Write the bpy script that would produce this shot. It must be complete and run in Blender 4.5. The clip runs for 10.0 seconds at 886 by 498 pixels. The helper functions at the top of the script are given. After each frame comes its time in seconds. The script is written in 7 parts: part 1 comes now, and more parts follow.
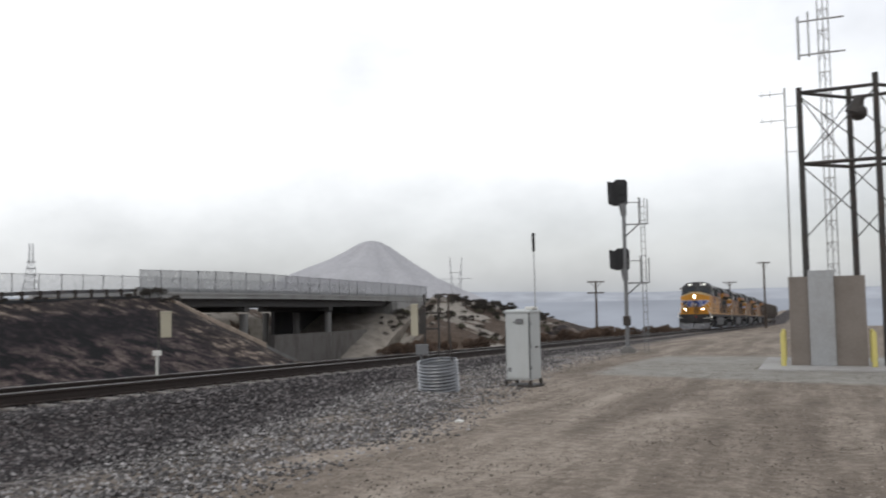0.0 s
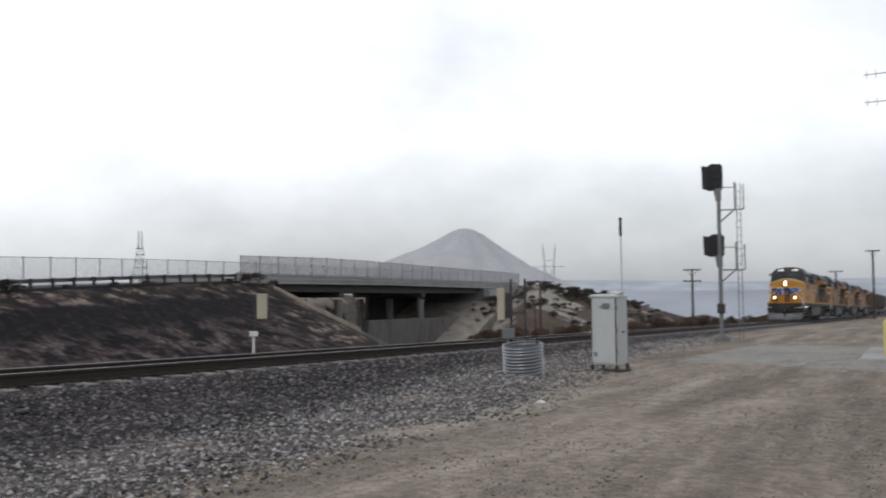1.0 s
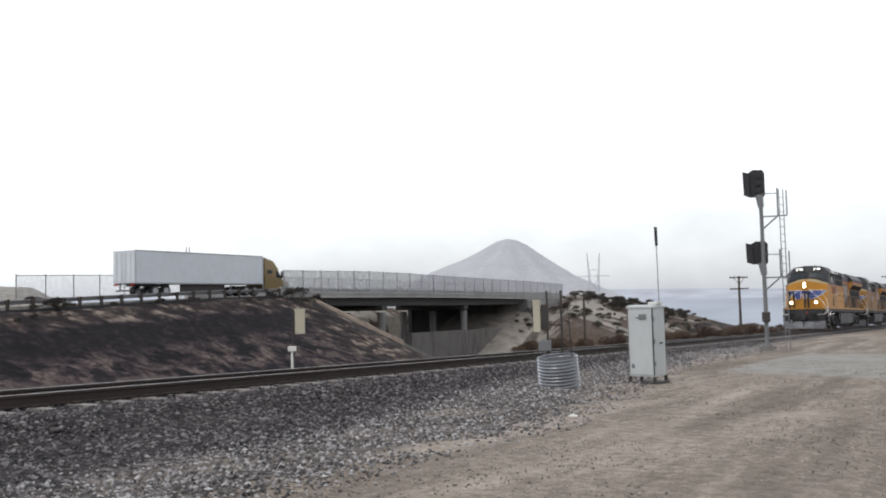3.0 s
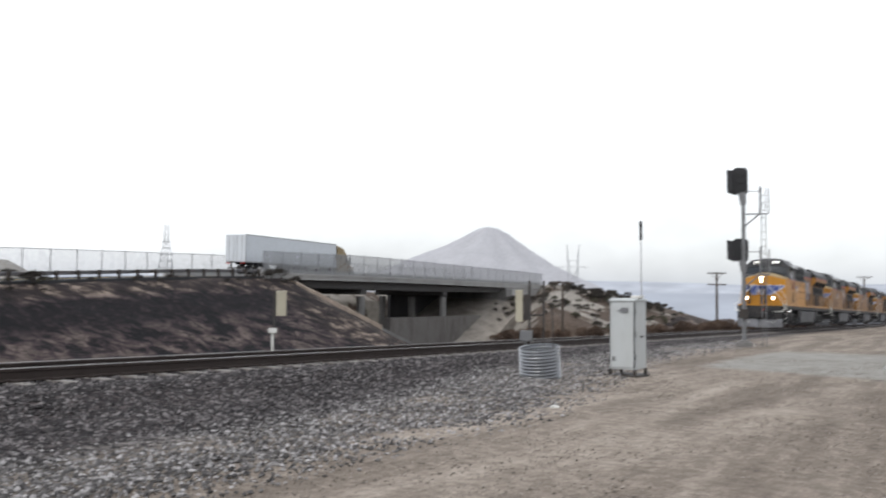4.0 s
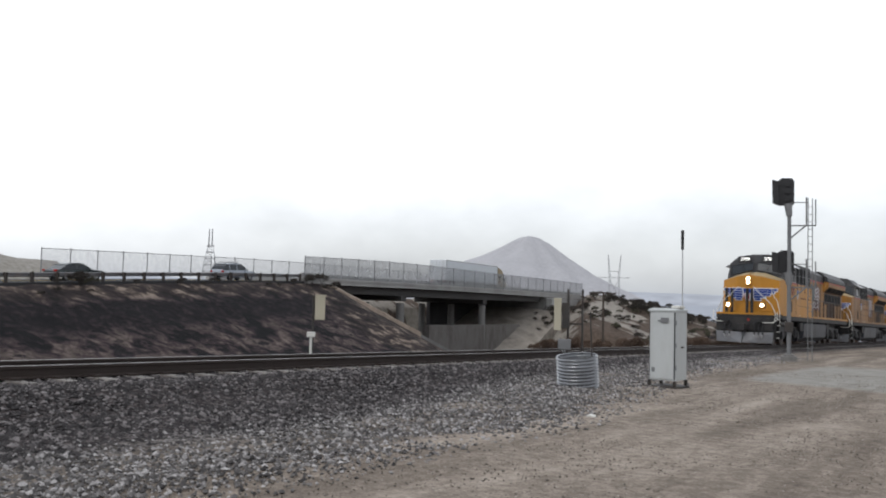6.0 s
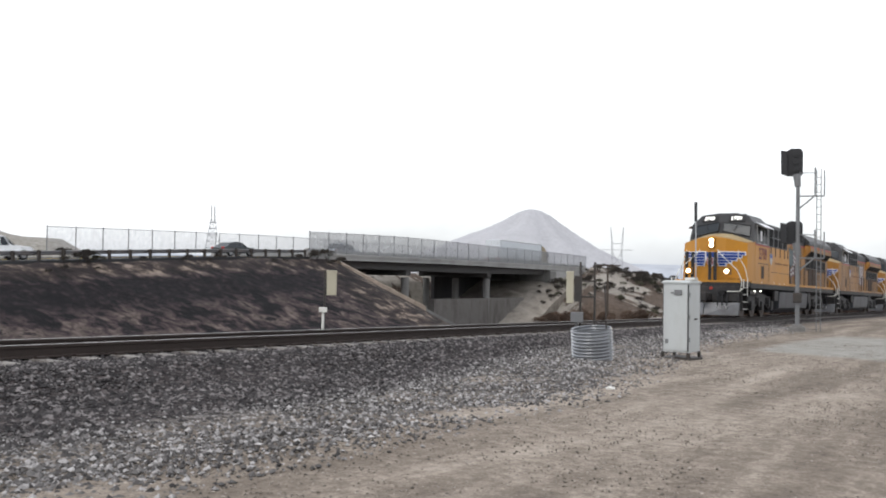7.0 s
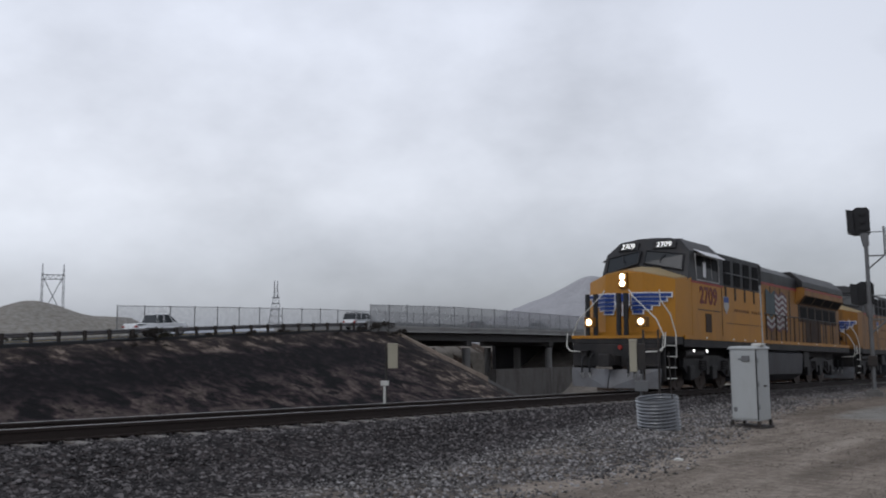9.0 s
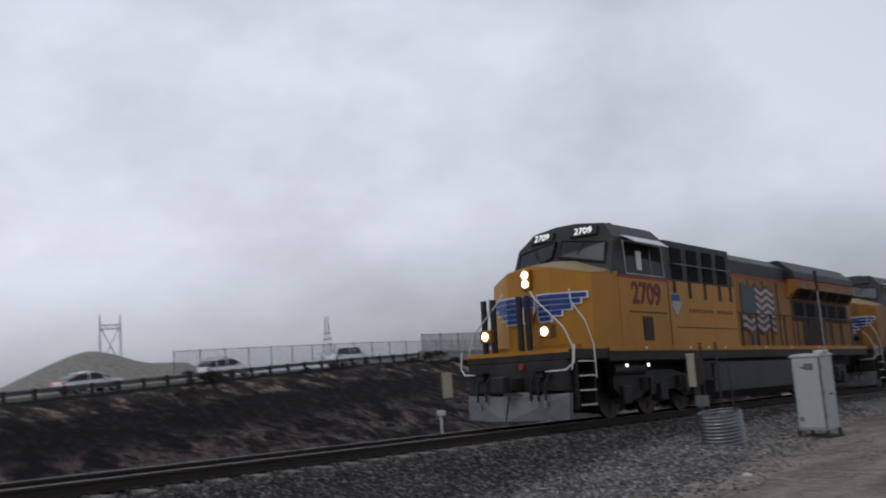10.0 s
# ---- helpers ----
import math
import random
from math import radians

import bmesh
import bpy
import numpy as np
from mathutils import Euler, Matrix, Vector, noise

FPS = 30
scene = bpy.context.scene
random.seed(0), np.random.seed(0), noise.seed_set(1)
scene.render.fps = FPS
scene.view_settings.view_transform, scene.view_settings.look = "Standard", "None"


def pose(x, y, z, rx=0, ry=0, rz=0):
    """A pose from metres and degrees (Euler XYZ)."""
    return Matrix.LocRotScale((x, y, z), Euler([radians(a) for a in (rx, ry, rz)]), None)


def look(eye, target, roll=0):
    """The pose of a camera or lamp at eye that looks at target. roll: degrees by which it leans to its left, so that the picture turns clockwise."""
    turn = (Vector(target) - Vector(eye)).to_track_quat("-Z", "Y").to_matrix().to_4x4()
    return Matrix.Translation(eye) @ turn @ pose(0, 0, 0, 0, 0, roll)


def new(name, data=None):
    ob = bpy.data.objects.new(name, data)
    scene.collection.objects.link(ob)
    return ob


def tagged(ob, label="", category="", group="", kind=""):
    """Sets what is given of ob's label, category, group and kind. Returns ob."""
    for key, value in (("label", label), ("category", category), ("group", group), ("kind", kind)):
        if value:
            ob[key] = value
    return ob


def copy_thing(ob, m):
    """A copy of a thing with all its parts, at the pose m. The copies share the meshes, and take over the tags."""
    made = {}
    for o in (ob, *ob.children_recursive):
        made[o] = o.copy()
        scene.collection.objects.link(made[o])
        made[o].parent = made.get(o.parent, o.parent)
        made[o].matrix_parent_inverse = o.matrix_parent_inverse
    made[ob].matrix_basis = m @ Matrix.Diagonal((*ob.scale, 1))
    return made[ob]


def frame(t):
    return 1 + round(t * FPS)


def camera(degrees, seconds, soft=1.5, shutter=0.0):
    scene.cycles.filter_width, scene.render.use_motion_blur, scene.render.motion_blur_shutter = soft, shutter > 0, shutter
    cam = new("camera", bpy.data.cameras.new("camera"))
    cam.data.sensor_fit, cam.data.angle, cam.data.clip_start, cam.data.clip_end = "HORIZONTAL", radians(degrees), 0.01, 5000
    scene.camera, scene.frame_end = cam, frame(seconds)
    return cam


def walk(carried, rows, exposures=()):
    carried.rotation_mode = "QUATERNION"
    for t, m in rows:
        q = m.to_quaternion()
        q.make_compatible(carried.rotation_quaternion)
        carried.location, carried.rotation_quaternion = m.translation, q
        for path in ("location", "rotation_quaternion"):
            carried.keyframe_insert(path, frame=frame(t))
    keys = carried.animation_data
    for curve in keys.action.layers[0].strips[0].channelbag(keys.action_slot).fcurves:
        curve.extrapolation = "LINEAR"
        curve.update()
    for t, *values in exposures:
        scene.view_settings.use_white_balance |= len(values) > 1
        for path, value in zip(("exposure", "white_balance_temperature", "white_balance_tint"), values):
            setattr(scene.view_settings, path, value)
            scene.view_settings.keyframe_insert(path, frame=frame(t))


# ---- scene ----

# ------------------------------------------------------------------ camera
cam = camera(54.72, 10.0, soft=1.9, shutter=0.25)
ROWS = [
    (0.0, -0.239, 0.035, 1.599, 93.23, 1.08, 23.82),
    (0.2, -0.24, -0.043, 1.586, 92.89, 0.42, 26.85),
    (0.5, -0.241, -0.159, 1.567, 92.98, -0.48, 29.74),
    (0.7, -0.148, -0.12, 1.543, 92.73, -0.01, 28.45),
    (1.0, -0.008, -0.061, 1.506, 92.5, 0.66, 30.03),
    (1.2, -0.048, 0.137, 1.51, 92.37, 1.13, 38.29),
    (1.3, 0.003, 0.093, 1.518, 93.08, -0.93, 38.75),
    (1.5, 0.106, 0.006, 1.534, 93.06, -4.91, 35.63),
    (1.7, 0.056, -0.013, 1.538, 93.66, -3.21, 35.55),
    (2.0, -0.018, -0.042, 1.544, 92.97, -0.05, 33.02),
    (2.3, 0.055, 0.022, 1.531, 91.97, -0.1, 32.4),
    (2.5, 0.103, 0.064, 1.523, 92.4, 0.42, 33.41),
    (2.7, 0.196, 0.084, 1.544, 93.63, 1.83, 32.63),
    (3.8, 0.087, 0.06, 1.539, 91.66, -0.58, 34.04),
    (4.0, 0.073, 0.043, 1.567, 92.38, -0.39, 31.58),
    (4.2, 0.082, 0.046, 1.574, 93.58, -2.09, 28.92),
    (4.5, 0.096, 0.05, 1.584, 94.31, -2.47, 32.04),
    (4.8, 0.103, 0.082, 1.582, 93.56, -2.13, 34.11),
    (5.0, 0.108, 0.104, 1.581, 93.77, -2.29, 34.14),
    (5.2, 0.115, 0.117, 1.567, 94.18, -0.61, 35.65),
    (6.3, 0.042, 0.091, 1.519, 92.47, -1.55, 33.99),
    (6.5, -0.007, -0.005, 1.545, 92.35, 0.39, 37.81),
    (6.8, -0.069, -0.033, 1.536, 91.04, 1.73, 35.94),
    (7.0, -0.111, -0.052, 1.53, 91.14, -0.82, 34.41),
    (7.3, -0.091, -0.014, 1.534, 91.48, 2.41, 38.13),
    (7.5, -0.077, 0.011, 1.536, 91.11, 3.35, 39.54),
    (7.8, -0.063, -0.024, 1.551, 92.28, 1.48, 39.13),
    (8.0, -0.053, -0.048, 1.561, 93.79, 0.7, 38.3),
    (8.3, -0.033, -0.075, 1.55, 95.4, 0.8, 38.42),
    (8.5, -0.019, -0.093, 1.543, 96.21, 1.21, 37.68),
    (8.8, -0.028, -0.11, 1.554, 96.2, 0.08, 37.51),
    (9.0, -0.034, -0.121, 1.562, 95.8, 0.48, 38.48),
    (9.3, -0.03, -0.096, 1.558, 95.57, 2.67, 38.62),
    (9.5, -0.028, -0.079, 1.556, 94.93, 2.97, 37.58),
    (9.8, -0.04, -0.111, 1.575, 96.26, 2.7, 38.76),
    (10.0, -0.048, -0.132, 1.588, 97.71, 3.98, 41.98),
]
EXPOSURES = [(0.0, 0.27, 6650, 10), (0.5, 0.13, 6550, 10), (1.0, 0.18, 6500, 10), (1.5, 0.28, 6550, 10), (2.0, 0.08, 6550, 10), (2.3, 0.66, 6550, 10), (2.5, 0.6, 6550, 10), (4.0, 0.78, 6550, 10), (4.2, 0.45, 6550, 10), (4.5, 0.18, 6550, 10), (5.2, 0.22, 6550, 10), (6.5, 0.68, 6500, 10), (7.0, 0.88, 6600, 10), (7.5, 0.82, 6650, 10), (8.0, 0.36, 6500, 10), (8.5, -0.48, 6250, 12), (9.0, -0.42, 6200, 12), (9.5, -0.28, 6200, 12), (10.0, -0.55, 6150, 12)]
walk(cam, [(t, pose(x, y, z, rx, ry, rz)) for t, x, y, z, rx, ry, rz in ROWS], EXPOSURES)

# ------------------------------------------------------------------ world and sun (overcast)
world = bpy.data.worlds.new("overcast_sky")
scene.world = world
world.use_nodes = True


def build_world():
    nt = world.node_tree
    nt.nodes.clear()
    N, L = nt.nodes.new, nt.links.new
    out, bg = N("ShaderNodeOutputWorld"), N("ShaderNodeBackground")
    sky = N("ShaderNodeTexSky")
    sky.sky_type, sky.sun_disc = "NISHITA", False
    sky.sun_elevation, sky.sun_rotation = radians(38), radians(200)
    tc, sep = N("ShaderNodeTexCoord"), N("ShaderNodeSeparateXYZ")
    L(tc.outputs["Generated"], sep.inputs[0])
    # height of the line of sight: grey-blue haze at the horizon, bright cloud above
    ramp = N("ShaderNodeValToRGB")
    ramp.color_ramp.elements[0].position, ramp.color_ramp.elements[0].color = 0.0, (0.34, 0.362, 0.40, 1)
    ramp.color_ramp.elements[1].position, ramp.color_ramp.elements[1].color = 0.9, (0.48, 0.495, 0.52, 1)
    a = ramp.color_ramp.elements.new(0.05)
    a.color = (0.50, 0.515, 0.54, 1)
    b = ramp.color_ramp.elements.new(0.16)
    b.color = (0.75, 0.765, 0.79, 1)
    c = ramp.color_ramp.elements.new(0.42)
    c.color = (0.70, 0.725, 0.775, 1)
    L(sep.outputs["Z"], ramp.inputs[0])
    mp = N("ShaderNodeMapping")
    mp.inputs["Scale"].default_value = (1.0, 1.0, 1.7)
    L(tc.outputs["Generated"], mp.inputs[0])
    no = N("ShaderNodeTexNoise")
    no.inputs["Scale"].default_value, no.inputs["Detail"].default_value, no.inputs["Roughness"].default_value = 1.9, 6, 0.55
    L(mp.outputs[0], no.inputs["Vector"])
    cl = N("ShaderNodeMapRange")
    cl.inputs["From Min"].default_value, cl.inputs["From Max"].default_value = 0.35, 0.65
    cl.inputs["To Min"].default_value, cl.inputs["To Max"].default_value = 0.75, 1.21
    L(no.outputs[0], cl.inputs[0])
    mul = N("ShaderNodeVectorMath")
    mul.operation = "SCALE"
    L(ramp.outputs[0], mul.inputs[0])
    side = N("ShaderNodeMapRange")
    side.inputs["From Min"].default_value, side.inputs["From Max"].default_value = -0.9, 0.05
    side.inputs["To Min"].default_value, side.inputs["To Max"].default_value = 1.06, 0.80
    L(sep.outputs["X"], side.inputs[0])
    both = N("ShaderNodeMath")
    both.operation = "MULTIPLY"
    L(cl.outputs[0], both.inputs[0])
    L(side.outputs[0], both.inputs[1])
    L(both.outputs[0], mul.inputs["Scale"])
    sk = N("ShaderNodeVectorMath")
    sk.operation = "SCALE"
    sk.inputs["Scale"].default_value = 0.1
    L(sky.outputs[0], sk.inputs[0])
    mix = N("ShaderNodeMix")
    mix.data_type = "RGBA"
    mix.inputs["Factor"].default_value = 0.9
    L(sk.outputs[0], mix.inputs["A"])
    L(mul.outputs[0], mix.inputs["B"])
    L(mix.outputs["Result"], bg.inputs["Color"])
    bg.inputs["Strength"].default_value = 1.36
    L(bg.outputs[0], out.inputs[0])


build_world()
sun = new("sun", bpy.data.lights.new("sun", "SUN"))
sun.data.energy, sun.data.angle, sun.data.color = 0.6, radians(25), (1.0, 0.97, 0.93)
sun.matrix_world = look((0, 0, 50), (2, 44, 0))

# ------------------------------------------------------------------ helpers
Z3 = Vector((0, 0, 1))


def clean(bm):
    bmesh.ops.recalc_face_normals(bm, faces=bm.faces)
    return bm


def box(bm, x0, x1, y0, y1, z0, z1, m=None, bev=0.0):
    r = bmesh.ops.create_cube(bm, size=1.0)
    vs = r["verts"]
    t = Matrix.Translation(((x0 + x1) / 2, (y0 + y1) / 2, (z0 + z1) / 2)) @ Matrix.Diagonal((abs(x1 - x0), abs(y1 - y0), abs(z1 - z0), 1))
    bmesh.ops.transform(bm, matrix=t, verts=vs)
    if bev:
        es = list({e for v in vs for e in v.link_edges})
        g = bmesh.ops.bevel(bm, geom=es, offset=bev, segments=2, affect="EDGES", profile=0.6)
        vs = list({v for f in g["faces"] for v in f.verts} | {v for v in vs if v.is_valid})
    if m is not None:
        bmesh.ops.transform(bm, matrix=m, verts=vs)
    return vs


def rod(bm, p, q, r, r2=None, n=8, caps=True):
    p, q = Vector(p), Vector(q)
    d = q - p
    m = Matrix.Translation((p + q) / 2) @ d.to_track_quat("Z", "Y").to_matrix().to_4x4()
    bmesh.ops.create_cone(bm, cap_ends=caps, segments=n, radius1=r, radius2=r if r2 is None else r2, depth=d.length, matrix=m)


def pipe(bm, pts, r, n=6):
    for a, b in zip(pts, pts[1:]):
        rod(bm, a, b, r, n=n)


def slab(bm, pts, axis, a, b):
    """Polygon pts in the plane across axis, drawn out from a to b."""
    def at(u, v, w):
        return {"x": (w, u, v), "y": (u, w, v), "z": (u, v, w)}[axis]
    lo = [bm.verts.new(at(u, v, a)) for u, v in pts]
    hi = [bm.verts.new(at(u, v, b)) for u, v in pts]
    n = len(pts)
    bm.faces.new(lo[::-1])
    bm.faces.new(hi)
    for i in range(n):
        j = (i + 1) % n
        bm.faces.new((lo[i], lo[j], hi[j], hi[i]))
    return lo + hi


def hull(bm, pts):
    vs = [bm.verts.new(p) for p in pts]
    bmesh.ops.convex_hull(bm, input=vs)


def mesh_of(name, bm, material, smooth=False):
    clean(bm)
    me = bpy.data.meshes.new(name)
    bm.to_mesh(me)
    bm.free()
    me.materials.append(material)
    if smooth:
        me.polygons.foreach_set("use_smooth", [True] * len(me.polygons))
    return me


def part(name, bm, material, parent=None, label="", smooth=False):
    ob = new(name, mesh_of(name, bm, material, smooth))
    if parent is not None:
        ob.parent = parent
    return tagged(ob, label)


def thing(name, m, label, category, group="", kind=""):
    ob = new(name)
    ob.empty_display_size = 0.3
    ob.matrix_basis = m
    return tagged(ob, label, category, group, kind)


def B():
    return bmesh.new()


# ------------------------------------------------------------------ materials
def material(name, colour, rough=0.6, metal=0.0, var=0.25, scale=6.0, fine=60.0, bump=0.15, dist=0.01, spec=0.4, dirt=None, dirt_amount=0.35, dirt_scale=1.5, stretch=(1, 1, 1), per_object=0.0):
    """Painted, rusted or mineral surface: two scales of noise in colour, gloss and relief."""
    m = bpy.data.materials.new(name)
    m.use_nodes = True
    nt = m.node_tree
    N, L = nt.nodes.new, nt.links.new
    bs = nt.nodes["Principled BSDF"]
    tc, mp = N("ShaderNodeTexCoord"), N("ShaderNodeMapping")
    mp.inputs["Scale"].default_value = stretch
    L(tc.outputs["Object"], mp.inputs[0])
    n1, n2 = N("ShaderNodeTexNoise"), N("ShaderNodeTexNoise")
    for n, s, d in ((n1, scale, 4), (n2, fine, 3)):
        n.inputs["Scale"].default_value, n.inputs["Detail"].default_value = s, d
        L(mp.outputs[0], n.inputs["Vector"])
    mul = N("ShaderNodeMath")
    mul.operation = "MULTIPLY_ADD"
    mul.inputs[1].default_value, mul.inputs[2].default_value = 0.6, 0.2
    L(n2.outputs[0], mul.inputs[0])
    add = N("ShaderNodeMath")
    add.operation = "MULTIPLY_ADD"
    add.inputs[1].default_value = 0.5
    L(n1.outputs[0], add.inputs[0])
    L(mul.outputs[0], add.inputs[2])
    rg = N("ShaderNodeMapRange")
    rg.inputs["From Min"].default_value, rg.inputs["From Max"].default_value = 0.45, 1.05
    rg.inputs["To Min"].default_value, rg.inputs["To Max"].default_value = 1 - var, 1 + var
    L(add.outputs[0], rg.inputs[0])
    sc = N("ShaderNodeVectorMath")
    sc.operation = "SCALE"
    sc.inputs[0].default_value = colour
    L(rg.outputs[0], sc.inputs["Scale"])
    last = sc.outputs[0]
    if per_object:
        oi, pr = N("ShaderNodeObjectInfo"), N("ShaderNodeMapRange")
        pr.inputs["To Min"].default_value, pr.inputs["To Max"].default_value = 1 - per_object, 1 + per_object
        L(oi.outputs["Random"], pr.inputs[0])
        s2 = N("ShaderNodeVectorMath")
        s2.operation = "SCALE"
        L(last, s2.inputs[0])
        L(pr.outputs[0], s2.inputs["Scale"])
        last = s2.outputs[0]
    if dirt:
        n3, r3, mx = N("ShaderNodeTexNoise"), N("ShaderNodeMapRange"), N("ShaderNodeMix")
        n3.inputs["Scale"].default_value, n3.inputs["Detail"].default_value = dirt_scale, 8
        n3.inputs["Roughness"].default_value = 0.7
        L(mp.outputs[0], n3.inputs["Vector"])
        r3.inputs["From Min"].default_value, r3.inputs["From Max"].default_value = 0.45, 0.75
        r3.inputs["To Max"].default_value = dirt_amount * 2
        L(n3.outputs[0], r3.inputs[0])
        mx.data_type = "RGBA"
        L(r3.outputs[0], mx.inputs["Factor"])
        L(last, mx.inputs["A"])
        mx.inputs["B"].default_value = (*dirt, 1)
        last = mx.outputs["Result"]
    L(last, bs.inputs["Base Color"])
    rr = N("ShaderNodeMapRange")
    rr.inputs["To Min"].default_value, rr.inputs["To Max"].default_value = max(0.05, rough - 0.12), min(1, rough + 0.15)
    L(n1.outputs[0], rr.inputs[0])
    L(rr.outputs[0], bs.inputs["Roughness"])
    bs.inputs["Metallic"].default_value = metal
    bs.inputs["Specular IOR Level"].default_value = spec
    if bump:
        bp = N("ShaderNodeBump")
        bp.inputs["Strength"].default_value, bp.inputs["Distance"].default_value = bump, dist
        L(n2.outputs[0], bp.inputs["Height"])
        L(bp.outputs[0], bs.inputs["Normal"])
    return m


def glow(name, colour, strength):
    m = bpy.data.materials.new(name)
    m.use_nodes = True
    bs = m.node_tree.nodes["Principled BSDF"]
    bs.inputs["Base Color"].default_value = (*colour, 1)
    bs.inputs["Emission Color"].default_value = (*colour, 1)
    bs.inputs["Emission Strength"].default_value = strength
    return m


def wire_mesh(name, colour, cover):
    """Chain-link: thin wires, most of the face open."""
    m = bpy.data.materials.new(name)
    m.use_nodes = True
    nt = m.node_tree
    N, L = nt.nodes.new, nt.links.new
    bs = nt.nodes["Principled BSDF"]
    bs.inputs["Base Color"].default_value, bs.inputs["Roughness"].default_value, bs.inputs["Metallic"].default_value = (*colour, 1), 0.5, 0.3
    tr, mx, no, tc, rg = N("ShaderNodeBsdfTransparent"), N("ShaderNodeMixShader"), N("ShaderNodeTexNoise"), N("ShaderNodeTexCoord"), N("ShaderNodeMapRange")
    no.inputs["Scale"].default_value = 3.0
    L(tc.outputs["Object"], no.inputs["Vector"])
    rg.inputs["To Min"].default_value, rg.inputs["To Max"].default_value = cover * 0.6, cover * 1.4
    L(no.outputs[0], rg.inputs[0])
    L(rg.outputs[0], mx.inputs[0])
    L(tr.outputs[0], mx.inputs[1])
    L(bs.outputs[0], mx.inputs[2])
    L(mx.outputs[0], nt.nodes["Material Output"].inputs[0])
    return m


M_RAIL = material("rail_steel", (0.031, 0.0215, 0.018), 0.7, 0.1, 0.35, 3, 40, 0.2, dirt=(0.02, 0.015, 0.013))
M_RAILTOP = material("worn_rail_head", (0.36, 0.34, 0.33), 0.42, 0.85, 0.1, 4, 60, 0.05)
M_TIE = material("concrete_tie", (0.30, 0.285, 0.265), 0.85, 0, 0.2, 4, 50, 0.3, dirt=(0.07, 0.055, 0.048), dirt_amount=0.5, per_object=0.15)
M_SOOT = material("oily_ballast_dust", (0.035, 0.028, 0.025), 0.9, 0, 0.3, 5, 60, 0.5)
M_CONC = material("weathered_concrete", (0.36, 0.355, 0.345), 0.85, 0, 0.15, 0.7, 14, 0.3, 0.02, dirt=(0.17, 0.155, 0.145), dirt_amount=0.35, dirt_scale=0.35, stretch=(1, 1, 0.4))
M_CONC_S = material("grey_stained_concrete", (0.20, 0.195, 0.188), 0.88, 0, 0.2, 0.6, 14, 0.3, 0.02, dirt=(0.08, 0.075, 0.07), dirt_amount=0.4, dirt_scale=0.5, stretch=(1, 1, 0.3))
M_TANSOIL = material("bare_tan_soil", (0.40, 0.325, 0.262), 0.95, 0, 0.4, 0.8, 12, 0.5, 0.03, spec=0.1, dirt=(0.12, 0.095, 0.08), dirt_amount=0.28, dirt_scale=0.7)
M_SPILL = material("pale_sandy_soil", (0.30, 0.27, 0.235), 0.95, 0, 0.3, 0.6, 9, 0.5, 0.04, spec=0.1, dirt=(0.10, 0.085, 0.075), dirt_amount=0.4, dirt_scale=0.5)
# Near-black colour puts the shade under the deck into the wall.
M_SHADEWALL = material("shade_dark_wall_concrete", (0.035, 0.034, 0.036), 0.9, 0, 0.3, 0.6, 12, 0.3, 0.02, dirt=(0.07, 0.066, 0.062), dirt_amount=0.3, dirt_scale=0.4, stretch=(1, 1, 0.3))
M_CORR = material("corrugated_zinc", (0.27, 0.28, 0.295), 0.32, 0.9, 0.2, 7, 50, 0.06, dirt=(0.16, 0.15, 0.14), dirt_amount=0.2)
# Girder and deck concrete darkened in colour for the shade below the deck.
M_CONC_D = material("shade_dark_stained_girder_concrete", (0.075, 0.073, 0.072), 0.85, 0, 0.2, 0.7, 12, 0.3, 0.02, dirt=(0.08, 0.075, 0.07), dirt_amount=0.4, dirt_scale=0.5)
M_CRASH = material("muddy_wall_concrete", (0.15, 0.14, 0.13), 0.9, 0, 0.25, 0.6, 12, 0.4, 0.03, dirt=(0.06, 0.05, 0.043), dirt_amount=0.5, dirt_scale=0.6, stretch=(1, 1, 0.4))
M_ASPH = material("asphalt", (0.05, 0.05, 0.052), 0.95, 0, 0.2, 0.8, 30, 0.3, spec=0.05)
M_GALV = material("galvanised_steel", (0.40, 0.41, 0.42), 0.42, 0.75, 0.18, 7, 50, 0.08, dirt=(0.25, 0.23, 0.2), dirt_amount=0.2)
M_GALVD = material("dull_galvanised_rail", (0.15, 0.15, 0.155), 0.6, 0.4, 0.2, 4, 40, 0.1, dirt=(0.16, 0.12, 0.1), dirt_amount=0.4)
M_POST = material("dark_post_timber", (0.045, 0.038, 0.034), 0.9, 0, 0.3, 5, 40, 0.3, stretch=(1, 1, 0.2))
M_FENCEPOST = material("fence_post_steel", (0.20, 0.20, 0.21), 0.5, 0.5, 0.2, 4, 30, 0.1)
M_LINK = wire_mesh("chain_link_wire", (0.40, 0.395, 0.40), 0.32)
M_LINK2 = wire_mesh("dense_chain_link_wire", (0.25, 0.255, 0.262), 0.60)
M_BLACK = material("matt_black_paint", (0.018, 0.018, 0.02), 0.55, 0, 0.2, 8, 60, 0.1)
M_GREYPAINT = material("aluminium_grey_paint", (0.17, 0.175, 0.18), 0.55, 0.3, 0.15, 4, 50, 0.1, dirt=(0.14, 0.12, 0.11), dirt_amount=0.25)
M_CAB = material("pale_grey_cabinet_paint", (0.44, 0.46, 0.46), 0.45, 0, 0.07, 2, 60, 0.05, dirt=(0.30, 0.29, 0.27), dirt_amount=0.16, dirt_scale=3, stretch=(1, 1, 0.3))
M_CREAM = material("cream_fibreglass", (0.42, 0.39, 0.30), 0.55, 0, 0.1, 3, 50, 0.08, dirt=(0.26, 0.22, 0.16), dirt_amount=0.2)
